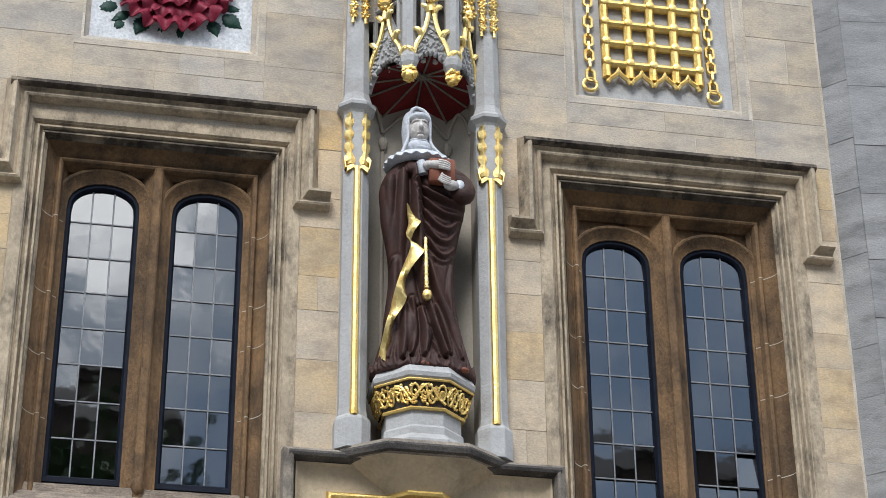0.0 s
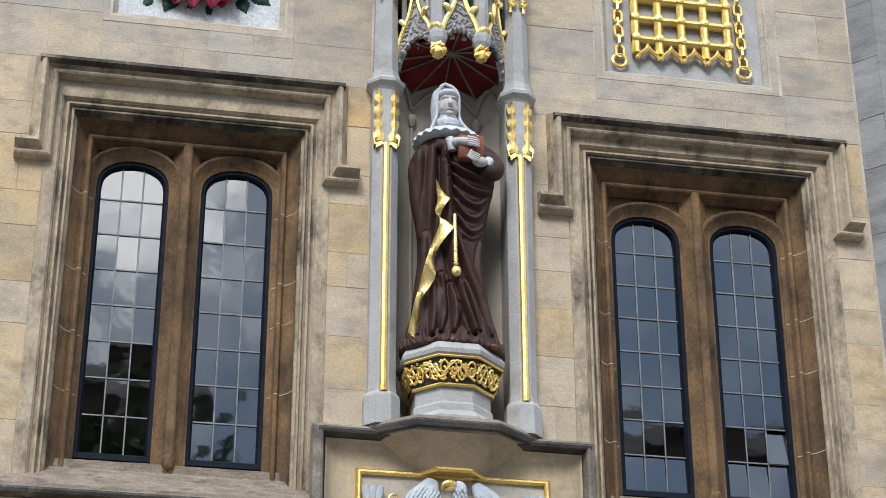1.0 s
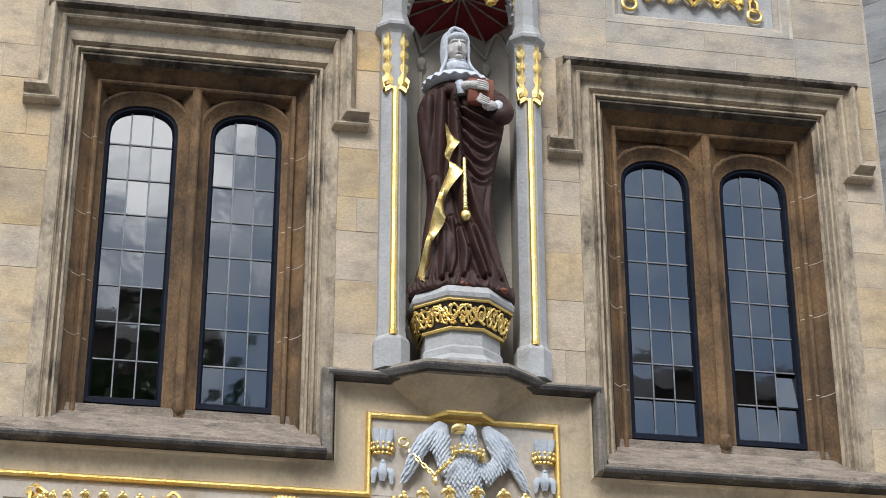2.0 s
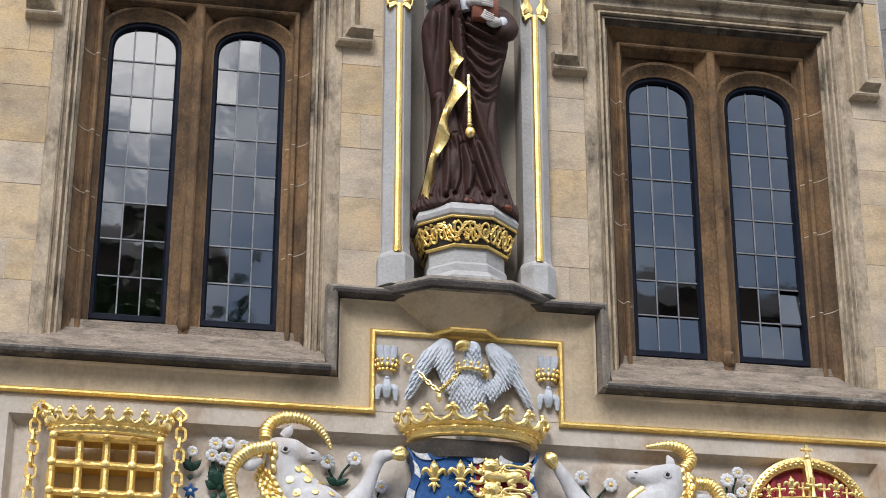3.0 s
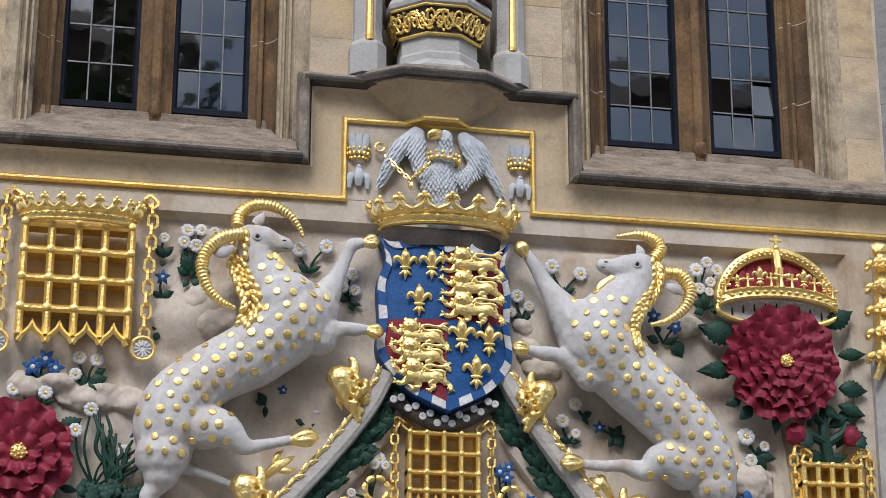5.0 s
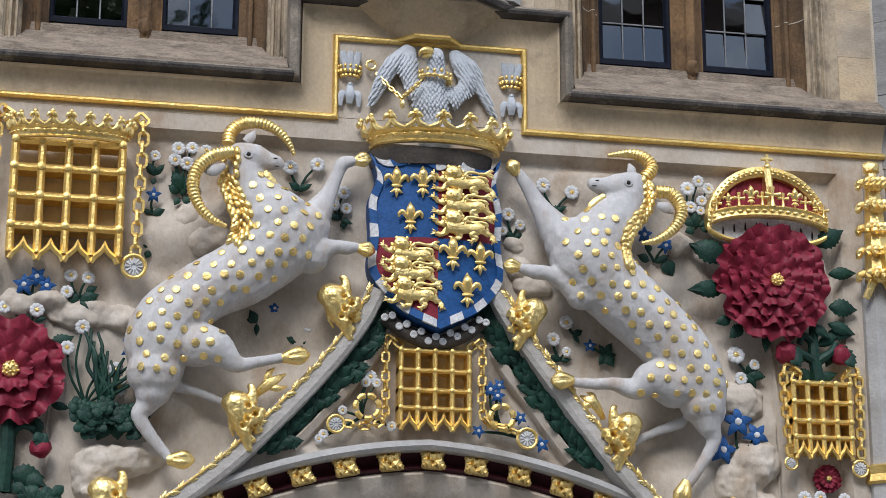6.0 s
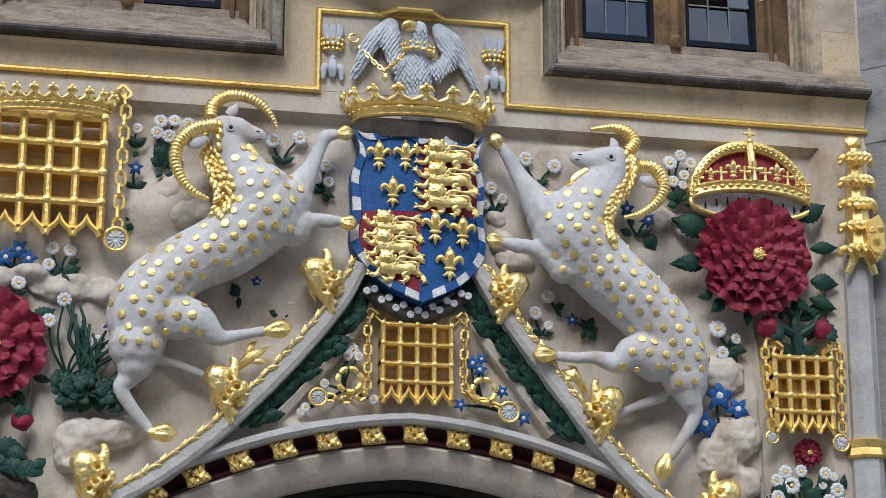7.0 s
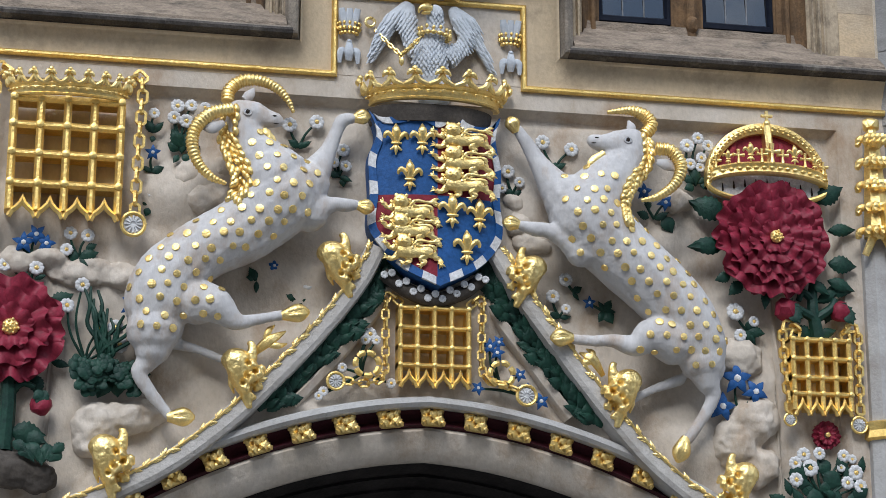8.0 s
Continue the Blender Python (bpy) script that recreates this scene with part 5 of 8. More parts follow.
rose("crimson painted stone rose with green leaves on a white panel", -1.96, 11.08, 0.46, 0.035,
     [(9, 0.56, 0.46, 0.0), (8, 0.40, 0.42, 0.03), (7, 0.24, 0.36, 0.055), (5, 0.08, 0.28, 0.08)],
     [(-2.14, 10.77, 205, 0.20), (-2.25, 10.80, 235, 0.20), (-2.34, 10.85, 250, 0.20), (-1.89, 10.73, 180, 0.17), (-1.67, 10.81, 160, 0.18), (-1.61, 10.92, 95, 0.19), (-1.60, 10.86, 125, 0.21), (-1.62, 10.79, 140, 0.17), (-2.30, 10.73, 215, 0.16), (-2.02, 10.72, 195, 0.15)])
pc = portcullis("gilded carved portcullis with chains on a grey panel", 1.42, 2.17, 11.5, 10.62, 5, (10.76, 10.95, 11.14, 11.33, 11.5), 0.0, 0.033, 0.07)
chain(pc, [(1.29, 10.60), (1.285, 11.0), (1.30, 11.6)], 0.02, 0.095, 0.065, 0.013)
chain(pc, [(2.285, 10.60), (2.275, 11.0), (2.265, 11.6)], 0.02, 0.095, 0.065, 0.013)
for x in (1.285, 2.29):
    bm = bmesh.new()
    tube(bm, [(x + 0.055 * math.cos(a), 0.02, 10.545 + 0.055 * math.sin(a), 0.014) for a in [2 * math.pi * k / 14 for k in range(15)]], 6, steps=1)
    part("end_ring", bm, GOLD, pc, "gilded ring")
# ---------------------------------------------------------------- heraldic beasts: each one mesh of painted stone
def beast(label, limbs, horns, mane, hooves, ears, beard, eye, spots_box, seed):
    """limbs, horns, mane: chains of (x, y, z, radius); hooves: (x, y, z, dx, dz); all joined into one mesh."""
    bm = bmesh.new()
    for chain_ in limbs:
        tube(bm, chain_, 14, 0.85, 5)
        for x, y, z, r in chain_:
            blob(bm, (x, y, z), (r * 0.98, r * 0.85, r * 0.98), 2)
    bm = fused(bm, 0.011, 9)
    bm.faces.layers.int.new("done")
    for v in bm.verts:
        k = 0.005 * noise.noise(v.co * 6) + 0.0025 * noise.noise(v.co * 18) + 0.0022 * noise.noise(v.co * 48)
        v.co += v.normal * k
    bm.normal_update()
    tree = BVHTree.FromBMesh(bm)
    dab(bm, 0)
    for e in ears:
        tube(bm, e, 8, 0.5)
    dab(bm, 0)
    for h in horns:
        tube(bm, h, 10, 1.0, 26, 0.13, 0.012)
    rnd = random.Random(seed)
    line = curve(mane, 4)
    for i, (x, y, z, r) in enumerate(line):
        if i == len(line) - 1:
            break
        # curled locks lying in overlapping rows across the neck
        d = Vector((line[i + 1][0] - x, 0, line[i + 1][2] - z)).normalized()
        w = Vector((-d.z, 0, d.x))
        for k in range(3):
            o = w * r * (-0.75 + 0.75 * k + (0.2 if i % 2 else -0.1)) + Vector((rnd.uniform(-0.1, 0.1), 0, rnd.uniform(-0.1, 0.1))) * r
            c = Vector((x, 0, z)) + o
            hit = tree.ray_cast(Vector((c.x, -2, c.z)), Vector((0, 1, 0)))[0]
            c.y = hit.y if hit is not None else y + 0.10
            out = o.normalized() * 0.012
            tube(bm, [(*(c - d * 0.016), 0.014), (*(c + d * 0.006 + Vector((0, -0.012, 0)) + out * 0.4), 0.021), (*(c + d * 0.030 + Vector((0, -0.018, 0)) + out), 0.017), (*(c + d * 0.042 + Vector((0, -0.004, 0)) + out), 0.005)], 7, steps=2)
    tube(bm, beard, 7, 0.7, 4, 0.12, 0.012)
    for k, (hx, hy, hz, dx, dz) in enumerate(hooves):
        f = 0.85 if k < 2 else 1.0
        tube(bm, [(hx - dx * 0.15, hy, hz - dz * 0.15, f * 0.030), (hx + dx * 0.15, hy - 0.004, hz + dz * 0.15, f * 0.044), (hx + dx * 0.60, hy - 0.008, hz + dz * 0.60, f * 0.062), (hx + dx * 0.95, hy - 0.004, hz + dz * 0.95, f * 0.050), (hx + dx * 1.25, hy, hz + dz * 1.25, 0.012)], 10, 0.7, 3)
        n = math.hypot(dx, dz)
        for q in (-1, 1):
            tube(bm, [(hx + dx * 0.15 - q * dz / n * 0.012, hy - 0.036 * f, hz + dz * 0.15 + q * dx / n * 0.012, 0.006), (hx + dx * 0.65 - q * dz / n * 0.020, hy - 0.046 * f, hz + dz * 0.65 + q * dx / n * 0.020, 0.014), (hx + dx * 1.10 - q * dz / n * 0.014, hy - 0.024 * f, hz + dz * 1.10 + q * dx / n * 0.014, 0.006)], 6, 0.7, 3)
    x0, x1, z0, z1, inside = spots_box
    step = 0.110
    j = 0
    z = z0
    while z < z1:
        x = x0 + (step / 2 if j % 2 else 0)
        while x < x1:
            px, pz = x + rnd.uniform(-0.016, 0.016), z + rnd.uniform(-0.014, 0.014)
            if inside(px, pz):
                hit = tree.ray_cast(Vector((px, -2, pz)), Vector((0, 1, 0)))
                if hit[0] is not None and hit[1].y < -0.42:
                    dome(bm, hit[0] + hit[1] * 0.004, rnd.uniform(0.023, 0.029), 0.006, hit[1], 9)
            x += step
        z += step * 0.80
        j += 1
    dab(bm, 1)
    for k, (ex, ez) in enumerate(eye):
        hit = tree.ray_cast(Vector((ex, -2, ez)), Vector((0, 1, 0)))[0] or Vector((ex, -0.25, ez))
        if k == 0:
            tube(bm, [(ex + 0.026 * math.cos(q), hit.y - 0.003, ez + 0.020 * math.sin(q), 0.007) for q in [2 * math.pi * i / 10 for i in range(11)]], 5, steps=1)
            dab(bm, 0)
            blob(bm, (ex, hit.y, ez), (0.026, 0.012, 0.020), 2)
            dab(bm, 2)
            blob(bm, (ex, hit.y - 0.009, ez), (0.017, 0.007, 0.016), 1)
        else:
            blob(bm, (ex, hit.y, ez), ((0.016, 0.007, 0.006) if k == 1 else (0.022, 0.006, 0.0035)), 1)
        dab(bm, 3)
    return solid("carved_beast", bm, [HIDE, PALE_GOLD, PLUME, DARK], label, "carved beast", "carved beasts", angle=0.9)


G = 0.00405  # metres a unit of breadth


def limb(*rows):
    return [(x, y, z, r * G) for x, z, r, y in rows]


left_beast = [
    limb((-1.807, 4.657, 49, -0.08), (-1.801, 4.760, 55, -0.10), (-1.749, 4.916, 54, -0.11), (-1.536, 5.113, 50, -0.12), (-1.261, 5.274, 55, -0.14), (-1.023, 5.502, 62, -0.15), (-0.885, 5.581, 40, -0.14)),
    limb((-1.092, 5.602, 60, -0.15), (-1.178, 5.721, 45, -0.15), (-1.245, 5.821, 34, -0.15), (-1.312, 5.971, 26, -0.16)),
    limb((-1.335, 6.045, 21, -0.16), (-1.237, 6.025, 22, -0.18), (-1.158, 5.999, 17, -0.19), (-1.098, 5.988, 13, -0.20), (-1.082, 5.982, 11, -0.20)),
    limb((-0.816, 5.687, 25, -0.13), (-0.744, 5.820, 15, -0.12), (-0.691, 5.954, 12, -0.11), (-0.652, 6.042, 12, -0.12), (-0.576, 6.061, 8.5, -0.13)),
    limb((-0.861, 5.392, 34, -0.15), (-0.769, 5.429, 18, -0.17), (-0.699, 5.448, 12, -0.18), (-0.627, 5.447, 12, -0.18), (-0.547, 5.456, 8, -0.18)),
    limb((-1.575, 4.763, 38, -0.15), (-1.450, 4.735, 29, -0.19), (-1.352, 4.658, 18, -0.19), (-1.295, 4.634, 12.5, -0.19), (-1.167, 4.667, 9, -0.17), (-1.003, 4.705, 9, -0.16)),
    limb((-1.829, 4.578, 45, -0.13), (-1.830, 4.458, 30, -0.13), (-1.871, 4.357, 17, -0.12), (-1.910, 4.302, 12.5, -0.12), (-1.842, 4.190, 10.5, -0.11), (-1.717, 4.041, 9, -0.10)),
    limb((-1.719, 4.516, 11, -0.04), (-1.555, 4.483, 7.5, -0.04), (-1.380, 4.417, 7, -0.05)),
    limb((-1.10, 5.44, 34, -0.23), (-0.98, 5.38, 28, -0.23)),
    limb((-1.27, 5.955, 12, -0.205), (-1.235, 5.95, 9, -0.21)),
]
beast("grey-white carved goat-like beast with gilded spots, horns and mane", left_beast,
      [limb((-1.386, 6.032, 10, -0.24), (-1.521, 5.986, 10, -0.26), (-1.617, 5.882, 10, -0.27), (-1.637, 5.765, 9.3, -0.27), (-1.595, 5.644, 8, -0.27), (-1.513, 5.562, 6.4, -0.26), (-1.412, 5.525, 2.9, -0.24)),
       limb((-1.408, 6.122, 10, -0.12), (-1.395, 6.208, 10, -0.11), (-1.314, 6.278, 9.6, -0.10), (-1.186, 6.287, 8.4, -0.10), (-1.071, 6.234, 7.2, -0.10), (-1.002, 6.152, 4.8, -0.10), (-0.971, 6.083, 2.4, -0.10))],
      limb((-1.395, 6.055, 12, -0.22), (-1.411, 5.863, 11, -0.26), (-1.381, 5.745, 12, -0.29), (-1.326, 5.632, 13, -0.32), (-1.314, 5.522, 12, -0.33), (-1.374, 5.399, 7, -0.30)),
      [(-0.571, -0.13, 6.059, 0.085, 0.021), (-0.547, -0.18, 5.447, 0.085, -0.011), (-1.008, -0.17, 4.698, 0.126, 0.025), (-1.705, -0.11, 4.026, 0.123, 0.004)],
      [limb((-1.437, 5.934, 5, -0.25), (-1.512, 5.891, 10, -0.26), (-1.573, 5.887, 3, -0.25)), limb((-1.300, 6.138, 6, -0.14), (-1.266, 6.174, 8.5, -0.13), (-1.235, 6.226, 2, -0.12))],
      limb((-1.179, 5.915, 6, -0.22), (-1.142, 5.863, 8, -0.22), (-1.088, 5.804, 3, -0.22)),
      [(-1.287, 6.018), (-1.110, 6.005), (-1.099, 5.957)],
      (-2.2, -0.5, 4.3, 6.1, lambda x, z: 4.48 < z < 5.90 and not (x > -1.70 and z < 4.58) and not (x > -0.82 and 5.2 < z < 5.55) and not (x > -0.80 and z > 5.6) and not (x > -1.40 and z < 4.95) and not (x < -1.26 and z > 5.38)), 11)

right_beast = [
    limb((1.809, 4.498, 33, -0.09), (1.752, 4.644, 48, -0.11), (1.616, 4.874, 54, -0.12), (1.404, 5.077, 56, -0.13), (1.173, 5.283, 59, -0.14), (0.980, 5.484, 64, -0.15), (0.880, 5.580, 46, -0.14)),
    limb((1.020, 5.545, 60, -0.15), (1.180, 5.752, 47, -0.15), (1.265, 5.896, 36, -0.15), (1.313, 6.010, 25, -0.16)),
    limb((1.301, 6.007, 23, -0.16), (1.195, 5.972, 24, -0.18), (1.095, 5.974, 16, -0.19), (1.035, 5.984, 12.5, -0.20)),
    limb((0.794, 5.656, 31, -0.13), (0.690, 5.810, 18, -0.12), (0.616, 5.939, 13, -0.11), (0.530, 6.065, 9.4, -0.12)),
    limb((0.956, 5.230, 31, -0.17), (0.836, 5.296, 18, -0.18), (0.720, 5.352, 13, -0.18), (0.624, 5.358, 13, -0.18), (0.529, 5.376, 8.3, -0.18)),
    limb((1.567, 4.650, 42, -0.15), (1.405, 4.665, 30, -0.19), (1.285, 4.600, 19, -0.19), (1.147, 4.624, 11.5, -0.19), (0.997, 4.623, 9, -0.17), (0.875, 4.631, 9, -0.16)),
    limb((1.764, 4.530, 39, -0.13), (1.803, 4.385, 21, -0.13), (1.839, 4.295, 12.5, -0.12), (1.771, 4.159, 10, -0.11), (1.653, 3.992, 8.5, -0.10)),
    limb((1.647, 4.418, 10, -0.04), (1.450, 4.341, 7.4, -0.04), (1.303, 4.265, 7.4, -0.05)),
    limb((1.04, 5.40, 34, -0.23), (0.98, 5.30, 28, -0.22)),
    limb((1.21, 5.905, 12, -0.205), (1.17, 5.91, 9, -0.21)),
]
beast("grey-white carved goat-like beast looking up, gilded spots and curled horns", right_beast,
      [limb((1.452, 5.945, 10.4, -0.24), (1.556, 5.928, 10.4, -0.26), (1.617, 5.821, 10.3, -0.27), (1.574, 5.700, 8.4, -0.27), (1.457, 5.606, 6.5, -0.26), (1.345, 5.577, 2.8, -0.24)),
       limb((1.413, 6.076, 10.5, -0.12), (1.466, 6.155, 10.5, -0.11), (1.423, 6.224, 10.5, -0.10), (1.324, 6.254, 7.6, -0.10), (1.164, 6.231, 2.9, -0.10))],
      limb((1.415, 6.050, 9, -0.22), (1.420, 5.941, 7, -0.25), (1.385, 5.821, 7, -0.28), (1.290, 5.698, 7, -0.30), (1.230, 5.587, 5, -0.32), (1.220, 5.460, 3.5, -0.34), (1.234, 5.390, 2.5, -0.34)),
      [(0.516, -0.13, 6.045, -0.035, 0.075), (0.521, -0.18, 5.380, -0.088, 0.01), (0.864, -0.17, 4.636, -0.110, -0.005), (1.639, -0.11, 4.000, -0.045, -0.12)],
      [limb((1.455, 5.849, 5, -0.25), (1.522, 5.830, 10, -0.26), (1.584, 5.795, 3, -0.26)), limb((1.308, 6.082, 6, -0.14), (1.320, 6.127, 8, -0.13), (1.304, 6.173, 2, -0.12))],
      limb((1.104, 5.895, 7, -0.22), (1.033, 5.840, 9, -0.22), (0.986, 5.790, 4, -0.22)),
      [(1.258, 5.990), (1.048, 5.998), (1.030, 5.962)],
      (0.6, 2.1, 4.3, 6.0, lambda x, z: z < 5.80 and z > 4.42 and not (x < 0.86 and z < 5.45) and not (x < 0.78) and not (x < 1.28 and z < 4.95) and not (x > 1.18 and z > 5.45)), 12)

# ---------------------------------------------------------------- the shield of arms
shield = thing("heraldic_shield", "quartered blue and red painted shield with gilded charges and chequered border", "shield", (-0.02, -0.1, 4.92))
OUT = curve([(-0.47, 6.13), (-0.42, 5.97), (-0.47, 5.80), (-0.46, 5.55), (-0.47, 5.35), (-0.41, 5.22), (-0.24, 5.04), (-0.01, 4.93)], 6)
OUTR = curve([(-0.01, 4.93), (0.25, 5.07), (0.40, 5.24), (0.43, 5.37), (0.41, 5.54), (0.42, 5.76), (0.38, 5.97), (0.42, 6.14)], 6)
TOPL = curve([(0.42, 6.14), (0.32, 6.05), (0.19, 6.05), (0.09, 6.11), (-0.02, 6.06), (-0.16, 6.11), (-0.30, 6.08), (-0.40, 6.08), (-0.47, 6.13)], 5)
outline = [tuple(p) for p in OUT[:-1]] + [tuple(p) for p in OUTR[:-1]] + [tuple(p) for p in TOPL[:-1]]
sc = (-0.025, 5.55)


def bow(x):
    return -0.20 + 0.5 * (x - sc[0]) ** 2


def shrink(p, k):
    v = Vector((p[0] - sc[0], p[1] - sc[1]))
    return (sc[0] + v.x * (1 - k / max(0.2, abs(v.length))), sc[1] + v.y * (1 - k / max(0.2, v.length)))


inner = [shrink(p, 0.026) for p in outline]
bm = bmesh.new()
f_, b_ = [bm.verts.new((x, bow(x) + 0.012, z)) for x, z in outline], [bm.verts.new((x, 0.02, z)) for x, z in outline]
for i in range(len(outline)):
    j = (i + 1) % len(outline)
    bm.faces.new((f_[i], f_[j], b_[j], b_[i]))
bm.faces.new(b_)
c_ = bm.verts.new((sc[0], bow(sc[0]) + 0.012, sc[1]))
for i in range(len(outline)):
    bm.faces.new((f_[i], f_[(i + 1) % len(outline)], c_))
part("backboard", bm, BLUE, shield, "blue painted body")


def inside_poly(x, z, poly):
    c = False
    for (xa, za), (xb, zb_) in zip(poly, poly[1:] + poly[:1]):
        if (za > z) != (zb_ > z) and x < (xb - xa) * (z - za) / (zb_ - za) + xa:
            c = not c
    return c


QX, QZ = -0.025, 5.545
for name, x0, x1, z0, z1, mt in (("quarter", -0.42, QX, QZ, 6.1, BLUE), ("quarter", QX, 0.38, QZ, 6.05, FIELD_RED), ("quarter", -0.42, QX, 4.95, QZ, FIELD_RED), ("quarter", QX, 0.40, 4.95, QZ, BLUE)):
    bm = bmesh.new()
    nn = 26
    grid = {}
    for i in range(nn + 1):
        for j in range(nn + 1):
            x, z = x0 + (x1 - x0) * i / nn, z0 + (z1 - z0) * j / nn
            grid[i, j] = (x, z, inside_poly(x, z, inner))
    vv = {}
    for i in range(nn):
        for j in range(nn):
            if all(grid[a, b][2] for a, b in ((i, j), (i + 1, j), (i, j + 1), (i + 1, j + 1))):
                q = []
                for a, b in ((i, j), (i + 1, j), (i + 1, j + 1), (i, j + 1)):
                    if (a, b) not in vv:
                        vv[a, b] = bm.verts.new((grid[a, b][0], bow(grid[a, b][0]) + 0.006, grid[a, b][1]))
                    q.append(vv[a, b])
                bm.faces.new(q)
    part(name, bm, mt, shield, "blue painted quarter" if mt is BLUE else "red painted quarter")
# border in short alternate lengths
per = outline + outline[:1]
acc, seg_pts, kk = 0.0, [per[0]], 0
for p, q in zip(per, per[1:]):
    d = math.hypot(q[0] - p[0], q[1] - p[1])
    steps = max(1, int(d / 0.012))
    for s in range(1, steps + 1):
        w = (p[0] + (q[0] - p[0]) * s / steps, p[1] + (q[1] - p[1]) * s / steps)
        seg_pts.append(w)
        acc += d / steps
        if acc > 0.094:
            bm = bmesh.new()
            ins = [shrink(v, 0.052) for v in seg_pts]
            rr_ = [[(a[0], bow(a[0]) + 0.02, a[1]), (a[0], bow(a[0]) - 0.012, a[1]), (b[0], bow(b[0]) - 0.008, b[1]), (b[0], bow(b[0]) + 0.02, b[1])] for a, b in zip(seg_pts, ins)]
            loft(bm, rr_)
            part("border_piece", bm, WHITE if kk % 2 else BLUE, shield, "white painted border length" if kk % 2 else "", smooth=False)
            kk += 1
            acc, seg_pts = 0.0, [w]


def lily_mesh():
    """A lily flower charge, one unit high."""
    bm = bmesh.new()
    tube(bm, [(0, -0.05, -0.10, 0.05), (0, -0.10, 0.10, 0.10), (0, -0.11, 0.26, 0.13), (0, -0.06, 0.40, 0.07), (0, -0.03, 0.5, 0.01)], 8, 0.7)
    for d in (-1, 1):
        tube(bm, [(d * 0.05, -0.05, -0.10, 0.04), (d * 0.13, -0.09, 0.06, 0.065), (d * 0.25, -0.10, 0.17, 0.075), (d * 0.33, -0.08, 0.10, 0.06), (d * 0.34, -0.05, 0.01, 0.03)], 8, 0.8)
        tube(bm, [(d * 0.03, -0.05, -0.18, 0.035), (d * 0.09, -0.07, -0.28, 0.045), (d * 0.17, -0.05, -0.33, 0.03)], 8, 0.8)
    tube(bm, [(0, -0.05, -0.16, 0.05), (0, -0.08, -0.32, 0.06), (0, -0.04, -0.48, 0.015)], 8, 0.8)
    tube(bm, [(-0.15, -0.08, -0.13, 0.035), (0, -0.11, -0.14, 0.045), (0.15, -0.08, -0.13, 0.035)], 8)
    return piece_mesh("lily", bm, PALE_GOLD)


LILY = lily_mesh()
for x, z, s in ((-0.30, 5.92, 0.225), (-0.13, 5.92, 0.225), (-0.21, 5.67, 0.225), (0.07, 5.44, 0.245), (0.26, 5.43, 0.24), (0.17, 5.20, 0.245)):
    shared("lily", LILY, shield, Matrix.Translation((x, bow(x), z)) @ Matrix.Scale(s, 4), "gilded lily")


